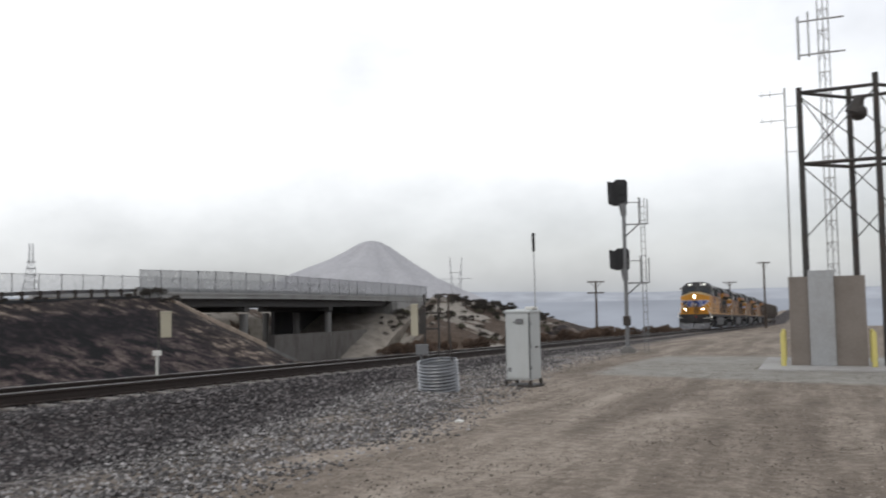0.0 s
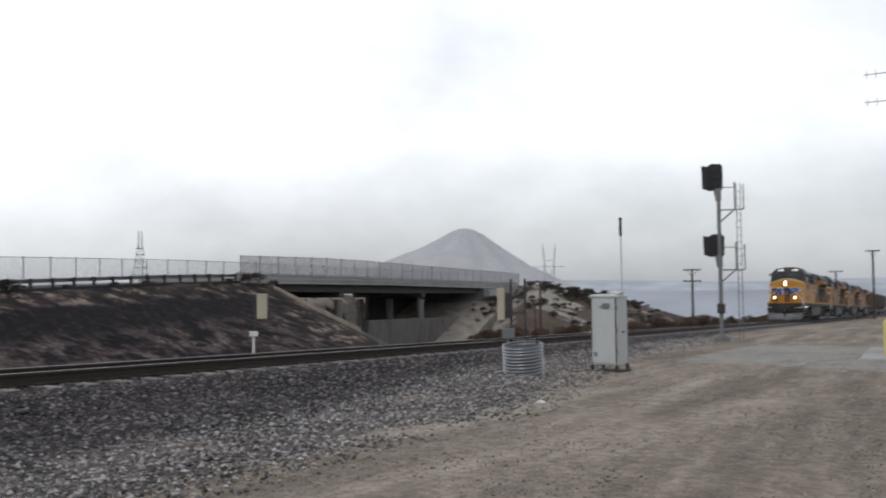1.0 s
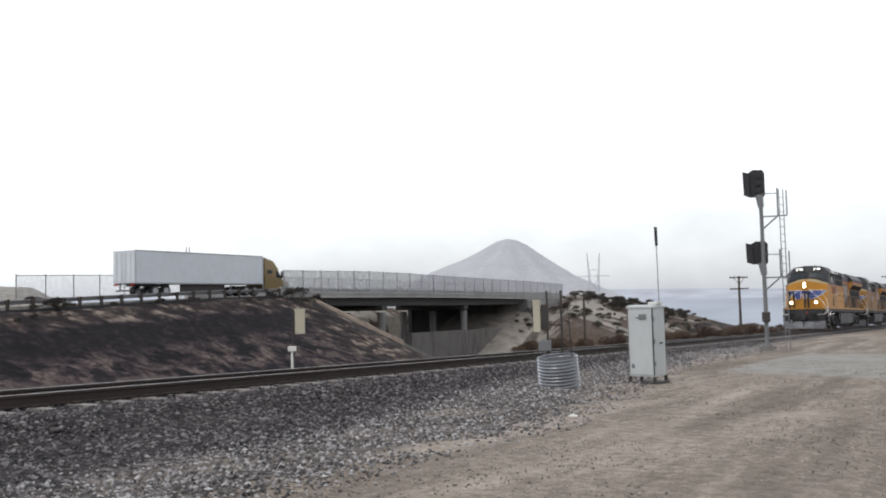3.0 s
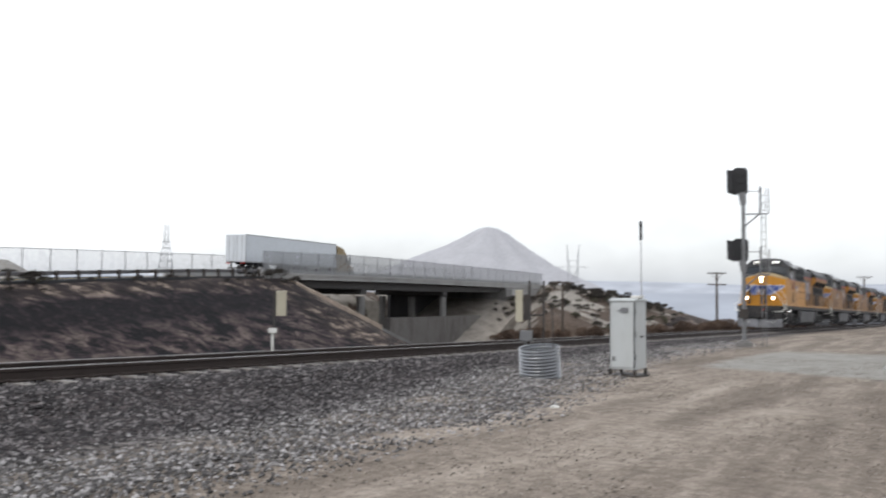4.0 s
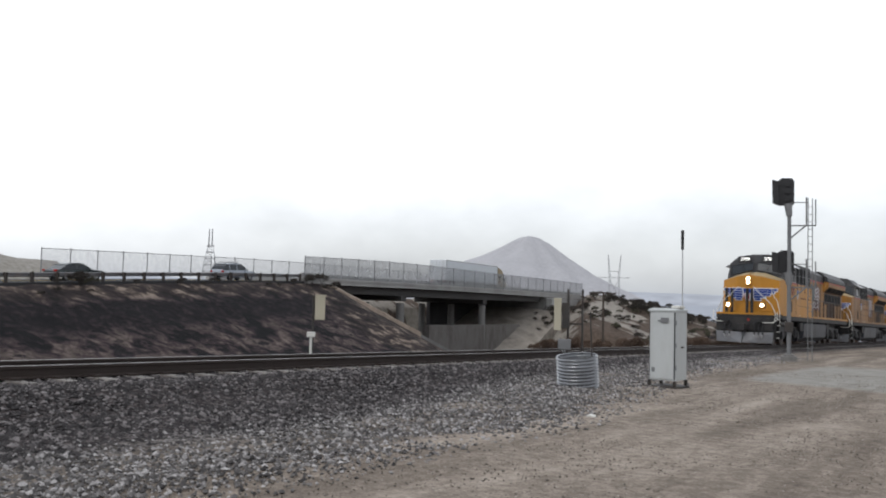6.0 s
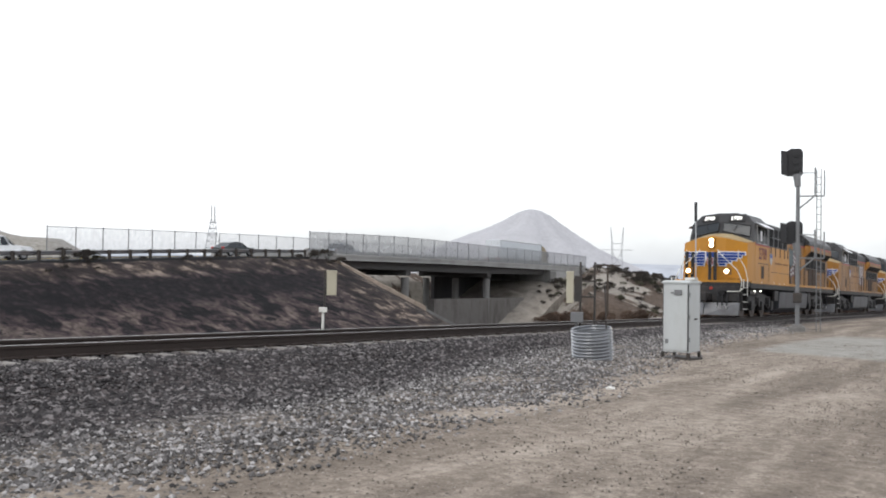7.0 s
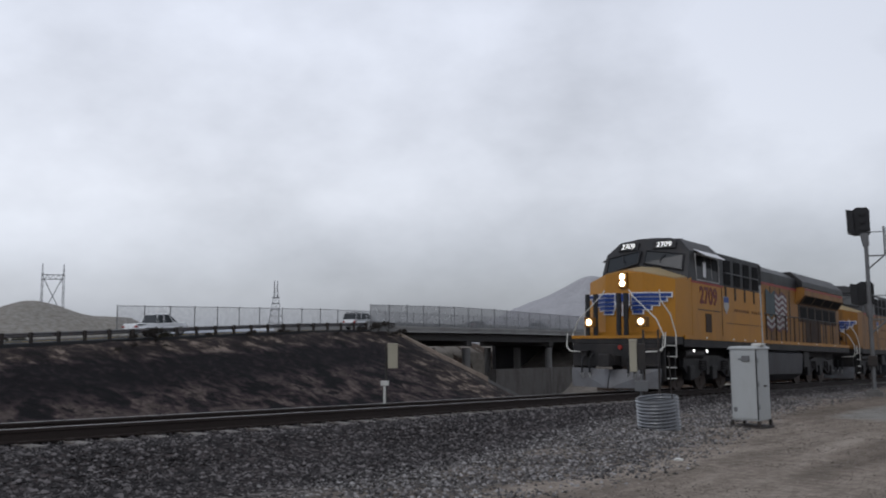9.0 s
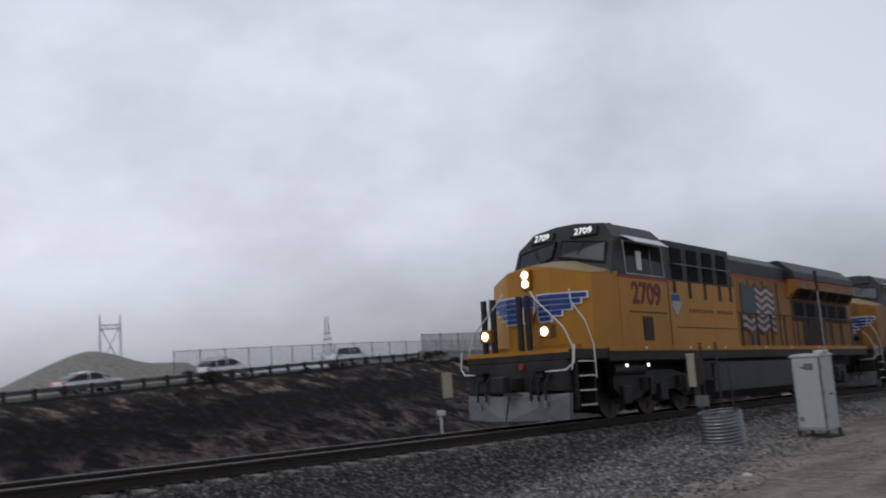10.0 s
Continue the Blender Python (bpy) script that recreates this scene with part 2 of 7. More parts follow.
M_WHITE = material("white_post_paint", (0.66, 0.66, 0.63), 0.6, 0, 0.12, 6, 60, 0.1, dirt=(0.3, 0.27, 0.23), dirt_amount=0.25)
M_DARKSTEEL = material("dark_weathered_steel", (0.045, 0.042, 0.04), 0.6, 0.3, 0.3, 4, 40, 0.15, dirt=(0.1, 0.06, 0.04), dirt_amount=0.2)
M_TIMBER = material("pole_timber", (0.07, 0.055, 0.045), 0.9, 0, 0.3, 3, 30, 0.3, stretch=(1, 1, 0.15))

# ------------------------------------------------------------------ the lie of the land
TRACK = -12.1                      # x of the track's centre line
RO, RU, RN = Vector((-59.3, 40.0)), Vector((-0.0995, 0.995)), Vector((0.995, 0.0995))


def rail(y):
    """Height of the rail heads: a steady three per cent grade."""
    return 0.57 - 0.0305 * np.clip(y, -30, 240)


def smooth(a, b, v):
    t = np.clip((v - a) / (b - a), 0, 1)
    return t * t * (3 - 2 * t)


def road_z(u):
    return np.interp(u, [-120, -60, -30, -15, 0, 11, 24, 38, 54, 100, 140, 200, 300], [-0.7, 0.1, 0.8, 1.3, 1.78, 2.1, 2.3, 2.25, 1.98, 1.2, 0.3, -1.0, -4.0])


def road_xy(u, s):
    """Plan point u metres along the road and s metres to the side that faces the railway."""
    p = RO + RU * u + RN * s
    return p.x, p.y


def land(x, y):
    """Height of the ground, for arrays of plan points."""
    x, y = np.asarray(x, float), np.asarray(y, float)
    r = rail(y)
    near = -0.03 - 0.0247 * np.clip(y, -60, 60) - 0.03 * np.clip(y - 60, 0, 180)
    far = r - 0.85 - 0.07 * np.clip(-16 - x, 0, 45)
    d = x - TRACK
    h = np.where(d > 0, near, far)
    # ballast bed, shoulder and gravel apron
    top = r - 0.21
    bed = np.interp(d, [-3.6, -2.1, 2.0, 3.0, 5.9], [0.0, 1.0, 1.0, 0.42, 0.0])
    h = np.where((d > -3.6) & (d < 5.9), h + (top - h) * bed, h)
    # road embankment, in the road's own directions
    rx, ry = x - RO.x, y - RO.y
    u, s = rx * RU.x + ry * RU.y, rx * RN.x + ry * RN.y
    zr = road_z(u) - 0.12
    side = np.maximum(np.maximum(s - 4.6, 0) / 2.1, np.maximum(-10.0 - s, 0) / 2.1)
    e1 = zr - side - np.maximum(u - 22.5, 0) * 0.30
    e2 = zr - side * 1.2 - np.where(s > 3.4, 2.1 * (1 - smooth(98, 112, u)) + np.maximum(84 - u, 0) * 0.6, np.maximum(86 - u, 0) * 5)
    h = np.maximum(h, np.where(u < 60, e1, -99))
    h = np.maximum(h, np.where(u > 72, e2, -99))
    # sandy hillside past the bridge, falling towards the railway
    crest = np.interp(x, [-90, -66, -61, -57.6, -54.2, -49, -44.7, -40.5, -35.3, -28], [2.0, 1.8, 1.6, 0.94, 0.27, -0.62, -1.96, -2.85, -4.75, -7.0])
    hill = crest - 0.13 * np.maximum(134 - y, 0) - 0.10 * np.maximum(y - 142, 0) - 1.2 * np.maximum(112 - y, 0) - 0.9 * np.maximum(-x - 0.458 * y, 0)
    h = np.where((x < TRACK - 6) & (x > -70), np.maximum(h, hill), h)
    # mound beyond the road
    p, q = (x + 99.5) * 0.44 + (y - 48.5) * 0.9, (x + 99.5) * 0.9 - (y - 48.5) * 0.44
    heap = 6.1 - 0.47 * (np.sqrt((p + 0.5) ** 2 * np.where(p > -0.5, 0.75, 1.0) + 0.6 * q ** 2 + 3.2) - 1.79)
    tail = 4.35 - 0.055 * np.abs(p - 5.5) - 0.5 * np.maximum(np.abs(p - 5.0) - 5.5, 0) - 0.02 * q ** 2
    h = np.maximum(h, np.where(np.hypot(p, q) < 26, np.maximum(heap, tail), -99))
    # bank that closes the far side of the hollow under the bridge
    h = np.where((u > 18) & (u < 150) & (s < -9.5) & (s > -60), np.maximum(h, 1.0 - 0.016 * (u - 30) - 0.55 * np.maximum(s + 13, 0)), h)
    # low hollow under the bridge and the plain beyond
    dist = np.hypot(x, y)
    h = h + (-42 - h) * smooth(165, 430, dist) * smooth(9, 26, np.abs(x - TRACK - 3) - 8 * (y < 0)) * (y > -30)
    h = h + (-42 - h) * smooth(430, 900, dist)
    return h


def ballast_edge(y):
    """x at which the dark ballast gives way to the pale gravel apron."""
    return np.interp(y, [0, 9, 12, 16.5, 24, 60], [-7.3, -7.4, -7.85, -9.0, -9.4, -9.6])


def gravel_edge(y):
    """x at which the gravel apron gives way to packed dirt."""
    return np.interp(y, [0, 11, 14, 18, 26, 60], [-5.75, -5.6, -5.9, -6.9, -8.0, -8.6])


def grade_noise(x, y, k):
    """Cheap rolling unevenness from a few crossing waves."""
    return (np.sin(x * 1.7 * k + 1.3) * np.cos(y * 1.1 * k + 0.4) + 0.6 * np.sin(x * 3.9 * k - y * 2.3 * k) + 0.4 * np.cos(y * 5.1 * k + x * 1.2 * k)) / 2


def spaced(*stops):
    out = []
    for (a, b, step) in stops:
        out += list(np.arange(a, b, step))
    return np.array(out + [stops[-1][1]])


def ground_material():
    m = bpy.data.materials.new("ground_soil")
    m.use_nodes = True
    nt = m.node_tree
    N, L = nt.nodes.new, nt.links.new
    bs = nt.nodes["Principled BSDF"]
    geo = N("ShaderNodeNewGeometry")
    zone = N("ShaderNodeVertexColor")
    zone.layer_name = "zone"
    zs = N("ShaderNodeSeparateColor")
    L(zone.outputs[0], zs.inputs[0])

    def noise_of(scale, detail=6, rough=0.6, stretch=None, turn=0.0):
        n = N("ShaderNodeTexNoise")
        n.inputs["Scale"].default_value, n.inputs["Detail"].default_value, n.inputs["Roughness"].default_value = scale, detail, rough
        if stretch:
            mp = N("ShaderNodeMapping")
            mp.inputs["Scale"].default_value = stretch
            mp.inputs["Rotation"].default_value = (0, 0, turn)
            L(geo.outputs["Position"], mp.inputs[0])
            L(mp.outputs[0], n.inputs["Vector"])
        else:
            L(geo.outputs["Position"], n.inputs["Vector"])
        return n.outputs[0]

    def ramp_of(src, *stops):
        r = N("ShaderNodeValToRGB")
        els = r.color_ramp.elements
        els[0].position, els[0].color = stops[0][0], (*stops[0][1], 1)
        els[1].position, els[1].color = stops[-1][0], (*stops[-1][1], 1)
        for p, c in stops[1:-1]:
            els.new(p).color = (*c, 1)
        L(src, r.inputs[0])
        return r.outputs[0]

    def blend(f, a, b):
        x = N("ShaderNodeMix")
        x.data_type = "RGBA"
        L(f, x.inputs["Factor"])
        L(a, x.inputs["A"])
        L(b, x.inputs["B"])
        return x.outputs["Result"]

    def level(src, lo, hi, a=0.0, b=1.0):
        r = N("ShaderNodeMapRange")
        r.inputs["From Min"].default_value, r.inputs["From Max"].default_value = lo, hi
        r.inputs["To Min"].default_value, r.inputs["To Max"].default_value = a, b
        L(src, r.inputs[0])
        return r.outputs[0]

    def plus(a, b, k=1.0):
        x = N("ShaderNodeMath")
        x.operation = "MULTIPLY_ADD"
        L(b, x.inputs[0])
        x.inputs[1].default_value = k
        L(a, x.inputs[2])
        return x.outputs[0]

    broad, mid, fine = noise_of(0.25), noise_of(1.8), noise_of(30, 4)
    ruts = noise_of(1.0, 6, 0.65, (1.1, 0.13, 1), 0.12)
    # packed brown dirt, with paler tracks along the line of travel
    clods = noise_of(7.0, 5, 0.7)
    dirt = ramp_of(level(plus(plus(plus(ruts, mid, 0.35), clods, 0.75), fine, 0.5), 0.97, 1.6), (0.0, (0.092, 0.074, 0.060)), (0.48, (0.20, 0.167, 0.137)), (1.0, (0.40, 0.345, 0.29)))
    vor = N("ShaderNodeTexVoronoi")
    vor.inputs["Scale"].default_value = 15.0
    L(geo.outputs["Position"], vor.inputs["Vector"])
    bwv = N("ShaderNodeSeparateColor")
    L(vor.outputs["Color"], bwv.inputs[0])
    stone = plus(plus(level(bwv.outputs[0], 0, 1, -0.06, 0.66), mid, 0.4), fine, 0.2)
    ballast = ramp_of(stone, (0.3, (0.0105, 0.009, 0.009)), (0.65, (0.040, 0.033, 0.033)), (1.0, (0.115, 0.099, 0.097)))
    gravel = ramp_of(stone, (0.3, (0.021, 0.018, 0.017)), (0.62, (0.074, 0.065, 0.06)), (1.0, (0.23, 0.21, 0.2)))
    # burnt bank: charcoal, with straw and reddish ash streaks lying down the slope
    lie = N("ShaderNodeMapping")
    lie.vector_type = "TEXTURE"
    lie.inputs["Rotation"].default_value = (radians(-30), 0, 0)
    lie.inputs["Scale"].default_value = (1.9, 2.1, 1.1)
    L(geo.outputs["Position"], lie.inputs[0])
    sn = N("ShaderNodeTexNoise")
    sn.inputs["Scale"].default_value, sn.inputs["Detail"].default_value, sn.inputs["Roughness"].default_value = 1.0, 8, 0.64
    L(lie.outputs[0], sn.inputs["Vector"])
    sn.inputs["Distortion"].default_value = 0.25
    streak = level(sn.outputs[0], 0.3, 0.7, 0.2, 0.8)
    burnt = ramp_of(plus(plus(streak, broad, 0.3), mid, 0.3), (0.68, (0.009, 0.0085, 0.010)), (0.765, (0.022, 0.0175, 0.0195)), (0.835, (0.056, 0.041, 0.042)), (0.885, (0.075, 0.058, 0.055)), (0.97, (0.19, 0.152, 0.133)))
    straw = ramp_of(plus(plus(streak, mid, 0.4), fine, 0.2), (0.6, (0.012, 0.0105, 0.011)), (0.80, (0.03, 0.0235, 0.0235)), (0.91, (0.075, 0.058, 0.05)), (1.03, (0.24, 0.194, 0.16)))
    sand = ramp_of(plus(mid, broad, 0.5), (0.4, (0.17, 0.152, 0.132)), (0.95, (0.34, 0.315, 0.28)))
    scrub = ramp_of(plus(plus(mid, fine, 0.3), broad, 0.3), (0.45, (0.036, 0.031, 0.027)), (0.95, (0.12, 0.09, 0.071)))
    pv = N("ShaderNodeVertexColor")
    pv.layer_name = "pale"
    pvs = N("ShaderNodeSeparateColor")
    L(pv.outputs[0], pvs.inputs[0])
    wob = level(mid, 0, 1, -0.22, 0.22)
    hard = ramp_of(plus(mid, fine, 0.4), (0.4, (0.185, 0.175, 0.155)), (0.95, (0.35, 0.338, 0.31)))
    dirt = blend(level(plus(pvs.outputs[0], wob), 0.3, 0.6), dirt, hard)
    base = blend(level(plus(zs.outputs[0], wob), 0.35, 0.65), dirt, gravel)
    base = blend(level(plus(zs.outputs[0], wob, 0.5), 0.72, 0.88), base, ballast)
    # second colour channel: 0.5 straw, 1 burnt; third: sand and scrub of the hillside
    base = blend(level(plus(zs.outputs[1], wob), 0.2, 0.4), base, straw)
    base = blend(level(plus(zs.outputs[1], wob), 0.62, 0.8), base, burnt)
    char = ramp_of(plus(mid, fine, 0.4), (0.45, (0.006, 0.0055, 0.007)), (0.75, (0.014, 0.0115, 0.0135)), (0.95, (0.045, 0.036, 0.036)))
    base = blend(level(plus(zs.outputs[1], level(streak, 0.25, 0.75, -0.2, 0.2)), 0.86, 0.98), base, char)
    patch = level(plus(noise_of(0.21, 4, 0.5, (0.6, 1.3, 1), 0.6), zs.outputs[2], 0.4), 0.825, 0.865)
    base = blend(level(zs.outputs[2], 0.4, 0.6), base, blend(patch, scrub, sand))
    L(base, bs.inputs["Base Color"])
    bs.inputs["Roughness"].default_value = 0.95
    bs.inputs["Specular IOR Level"].default_value = 0.15
    bp = N("ShaderNodeBump")
    bp.inputs["Strength"].default_value, bp.inputs["Distance"].default_value = 0.55, 0.05
    L(plus(plus(fine, mid, 0.8), vor.outputs["Distance"], 0.5), bp.inputs["Height"])
    L(bp.outputs[0], bs.inputs["Normal"])
    return m


M_GROUND = ground_material()


def build_ground():
    xs = spaced((-4200, -1000, 400), (-1000, -300, 100), (-300, -120, 15), (-120, -20, 1.1), (-20, 4, 0.3), (4, 30, 2), (30, 300, 30), (300, 4200, 500))
    ys = spaced((-4200, -300, 500), (-300, -20, 35), (-20, 2, 2), (2, 32, 0.3), (32, 150, 1.1), (150, 300, 6), (300, 1000, 70), (1000, 4200, 400))
    X, Y = np.meshgrid(xs, ys)
    Zh = land(X, Y)
    d = X - TRACK
    rx, ry = X - RO.x, Y - RO.y
    U, S = rx * RU.x + ry * RU.y, rx * RN.x + ry * RN.y
    rough = np.where((np.abs(d) < 2.2) | ((S > -9) & (S < 4.2) & (U < 140)), 0.0, 1.0)
    Zh = Zh + rough * (0.02 * grade_noise(X, Y, 1.0) + np.where(d < -5, 0.10, 0.012) * grade_noise(X + 5, Y, 0.43))
    # keep the soil clear under road slab and bridge deck
    Zh = np.where((S > -10) & (S < 4.4) & (U > -235) & (U < 300), Zh - 0.10, Zh)
    nx, ny = len(xs), len(ys)
    co = np.stack([X.ravel(), Y.ravel(), Zh.ravel()], 1)
    i = np.arange(nx * ny).reshape(ny, nx)
    quads = np.stack([i[:-1, :-1].ravel(), i[:-1, 1:].ravel(), i[1:, 1:].ravel(), i[1:, :-1].ravel()], 1)
    me = bpy.data.meshes.new("ground")
    me.from_pydata(co.tolist(), [], quads.tolist())
    me.polygons.foreach_set("use_smooth", [True] * len(me.polygons))
    # zones: first channel gravel (0.5) and ballast (1), second straw and burnt, third hillside sand
    be, ge = ballast_edge(Y), gravel_edge(Y)
    g = np.where(X < be, np.interp(X - be, [-0.35, 0.0], [1.0, 0.66]), np.where(X < ge - 0.5, np.interp(X - be, [0.0, 0.35], [0.66, 0.5]), np.interp(X - ge, [-0.5, 0.6], [0.5, 0.0])))
    g = np.where(d < -2.4, np.interp(d, [-4.4, -3.4, -2.4], [0, 0.5, 1]), g)
    g = np.where(Y < -60, 0, g)
    bank = ((d < -4.2) & (Y < 320)).astype(float)
    below = road_z(U) - Zh
    b = bank * np.where(U < 56, np.interp(below, [0.0, 0.35, 0.75, 1.05, 1.3, 2.5, 3.2, 9], [0.62, 0.5, 0.48, 0.62, 1.0, 1.0, 0.8, 0.76]), 0.4)
    b = np.where((U > 17) & (U < 60) & (S > 3), np.minimum(b, 0.55), b)
    b = np.where((S < -9.5) & (U > 14), 0.42, b)
    b = np.where(U < -24, np.minimum(b, 0.55), b)
    sand = (((U > 78) | ((U > 60) & (S > 4))) & (X < -39) & (d < -7) & (Y > 60) & (Zh > rail(Y) - 3.2)).astype(float)
    sand = sand * np.interp(X, [-62, -54, -50, -46, -40], [0.93, 0.88, 0.76, 0.63, 0.6])
    sand = np.where((S < -8.5) & (U > 34) & (U < 84) & (X > -120), 1.0, sand)
    mound = (X < -78) & (X > -130) & (U > -40) & (U < 40)
    b = np.where(mound, 0.0, b)
    pale = smooth(-7.2, -5.6, X) * smooth(21.5, 25, Y + 0.3 * np.clip(X + 5, 0, 9)) * (1 - smooth(31, 40, Y)) * smooth(-4, 4, 9 - np.abs(X)) * 0.8
    pale = np.where(mound, 0.55, pale)
    pal = me.color_attributes.new("pale", "FLOAT_COLOR", "POINT")
    pal.data.foreach_set("color", np.stack([pale.ravel()] * 3 + [np.ones(nx * ny)], 1).ravel())
    col = me.color_attributes.new("zone", "FLOAT_COLOR", "POINT")
    rgba = np.stack([g.ravel(), b.ravel(), sand.ravel(), np.ones(nx * ny)], 1)
    col.data.foreach_set("color", rgba.ravel())
    me.materials.append(M_GROUND)
    tagged(new("ground", me), "dirt yard, gravel apron and burnt grassy banks falling with the railway", "ground", kind="structure")


build_ground()

# ------------------------------------------------------------------ railway track
def rail_profile():
    return [(-0.075, 0.0), (0.075, 0.0), (0.075, 0.015), (0.012, 0.035), (0.012, 0.125), (0.036, 0.138), (0.036, 0.172), (0.028, 0.178), (-0.028, 0.178), (-0.036, 0.172), (-0.036, 0.138), (-0.012, 0.125), (-0.012, 0.035), (-0.075, 0.015)]


def build_rail(x, low=0.0):
    """One running rail from end to end, on the grade."""
    ob = thing("rail", Matrix.Identity(4), "rusty steel running rail with a bright worn head", "rail", "running rails", "structure")
    bm = B()
    vs = slab(bm, [(x + u, v) for u, v in rail_profile()], "y", -30.0, 236.0)
    for v in vs:
        v.co.z += float(rail(v.co.y)) - 0.178 + low
    part("rail_web", bm, M_RAIL, ob)
    bm = B()
    vs = slab(bm, [(x - 0.027, 0.0005), (x + 0.027, 0.0005), (x + 0.027, 0.004), (x - 0.027, 0.004)], "y", -30.0, 236.0)
    for v in vs:
        v.co.z += float(rail(v.co.y)) + low
    part("rail_head", bm, M_RAILTOP, ob, "bright steel worn by wheels")
    return ob


build_rail(TRACK - 0.755, -0.04)
build_rail(TRACK + 0.755)


def build_ties():
    track = thing("track_ties", Matrix.Identity(4), "row of pale concrete railway ties sunk in ballast", "railway ties", kind="structure")
    bm = B()
    hull(bm, [(sx * 1.29, sy * (0.14 if z < -0.05 else 0.10), z if abs(sx) > 0.5 else z - 0.03) for sx in (-1, 1) for sy in (-1, 1) for z in (-0.2, 0.0)])
    me = mesh_of("tie", bm, M_TIE)
    bm = B()
    vs = slab(bm, [(TRACK - 0.70, -0.3), (TRACK + 0.70, -0.3), (TRACK + 0.69, -0.13), (TRACK + 0.4, -0.10), (TRACK - 0.4, -0.11), (TRACK - 0.69, -0.15)], "y", -30.0, 236.0)
    for v in vs:
        v.co.z += float(rail(v.co.y))
    part("crib_ballast", bm, M_SOOT, track, "dark oily ballast between the rails")
    bm = B()
    box(bm, -0.05, 0.05, -0.07, 0.07, 0, 0.035, bev=0.008)
    clip = mesh_of("rail_clip", bm, M_RAIL)
    y = 1.0
    rnd = random.Random(4)
    while y < 110:
        tie = new("tie", me)
        tie.parent = track
        tie.matrix_basis = pose(TRACK + rnd.uniform(-0.02, 0.02), y, float(rail(y)) - 0.182, -1.75, 0, rnd.uniform(-0.6, 0.6))
        if y < 34:
            for s in (-0.89, 0.62, 0.89):
                c = new("rail_clip", clip)
                c.parent = tie
                c.matrix_basis = pose(s, 0, 0.0)
        y += 0.61
    # the ties farther off, in one piece
    v, f = [], []
    while y < 230:
        z = float(rail(y)) - 0.182
        n = len(v)
        v += [(TRACK + sx * 1.29, y + sy * 0.11, z + dz) for dz in (-0.15, 0) for sx, sy in ((-1, -1), (1, -1), (1, 1), (-1, 1))]
        f += [(n + 4, n + 5, n + 6, n + 7), (n, n + 1, n + 5, n + 4), (n + 1, n + 2, n + 6, n + 5), (n + 2, n + 3, n + 7, n + 6), (n + 3, n, n + 4, n + 7)]
        y += 0.61
    m2 = bpy.data.meshes.new("far_ties")
    m2.from_pydata(v, [], f)
    m2.materials.append(M_TIE)
    o = new("far_ties", m2)
    o.parent = track
    tagged(o, kind="stuff")


build_ties()


# ------------------------------------------------------------------ road, guardrail, fences
def ribbon(bm, us, s0, s1, dz_top, dz_bot):
    """A slab that follows the road between two offsets."""
    rings = []
    for u in us:
        z = float(road_z(u))
        a, b = road_xy(u, s0), road_xy(u, s1)
        rings.append([bm.verts.new((*a, z + dz_bot)), bm.verts.new((*b, z + dz_bot)), bm.verts.new((*b, z + dz_top)), bm.verts.new((*a, z + dz_top))])
    for p, q in zip(rings, rings[1:]):
        for i in range(4):
            j = (i + 1) % 4
            bm.faces.new((p[i], p[j], q[j], q[i]))
    bm.faces.new(rings[0][::-1])
    bm.faces.new(rings[-1])


M_LINE = material("worn_road_paint", (0.35, 0.34, 0.31), 0.9, 0, 0.2, 3, 30, 0.1, spec=0.05)
M_LINE_Y = material("worn_yellow_road_paint", (0.5, 0.36, 0.06), 0.8, 0, 0.2, 3, 30, 0.1)


def build_road():
    road = thing("road", Matrix.Identity(4), "two-lane asphalt road along the bank and over the bridge", "road", kind="structure")
    bm = B()
    ribbon(bm, list(np.arange(-228, 24, 6)) + [24.0], -7.6, 3.9, 0.0, -0.3)
    ribbon(bm, list(np.arange(84, 151, 6)), -7.6, 3.9, 0.0, -0.3)
    part("carriageway", bm, M_ASPH, road)
    for s, mt, w in ((1.75, M_LINE, 0.1), (-1.75, M_LINE_Y, 0.1), (-2.05, M_LINE_Y, 0.1), (-5.4, M_LINE, 0.1)):
        bm = B()
        ribbon(bm, list(np.arange(-228, 151, 6)), s, s + w, 0.006, 0.001)
        part("road_line", bm, mt, road)


build_road()


def build_guardrail():
    g = thing("guardrail", Matrix.Identity(4), "galvanised beam guardrail on timber posts beside the road", "guardrail", kind="structure")
    us = list(np.arange(-60, 20.1, 1.905))
    prof = [(0, 0.40), (0.05, 0.42), (0.08, 0.46), (0.03, 0.51), (0.03, 0.56), (0.08, 0.61), (0.05, 0.66), (0, 0.68)]
    bm = B()
    rows_ = []
    for u in us:
        z = float(road_z(u))
        rows_.append([bm.verts.new((*road_xy(u, 3.5 + a), z + b - 0.02)) for a, b in prof])
    for p, q in zip(rows_, rows_[1:]):
        for i in range(len(prof) - 1):
            bm.faces.new((p[i], p[i + 1], q[i + 1], q[i]))
    ob = part("beam", bm, M_GALVD, g)
    so = ob.modifiers.new("thick", "SOLIDIFY")
    so.thickness = 0.012
    bm = B()
    box(bm, -0.09, 0.09, -0.09, 0.09, -0.6, 0.74, bev=0.01)
    post_me = mesh_of("post", bm, M_POST)
    bm = B()
    box(bm, -0.07, 0.09, -0.08, 0.08, 0.4, 0.7, bev=0.008)
    blk = mesh_of("block", bm, M_POST)
    for u in us:
        p = new("post", post_me)
        p.parent = g
        p.matrix_basis = pose(*road_xy(u + 0.02, 3.78), float(road_z(u)) - 0.05, 0, 0, 5.7)
        b = new("block", blk)
        b.parent = p
        b.matrix_basis = pose(-0.12, 0, 0)


build_guardrail()


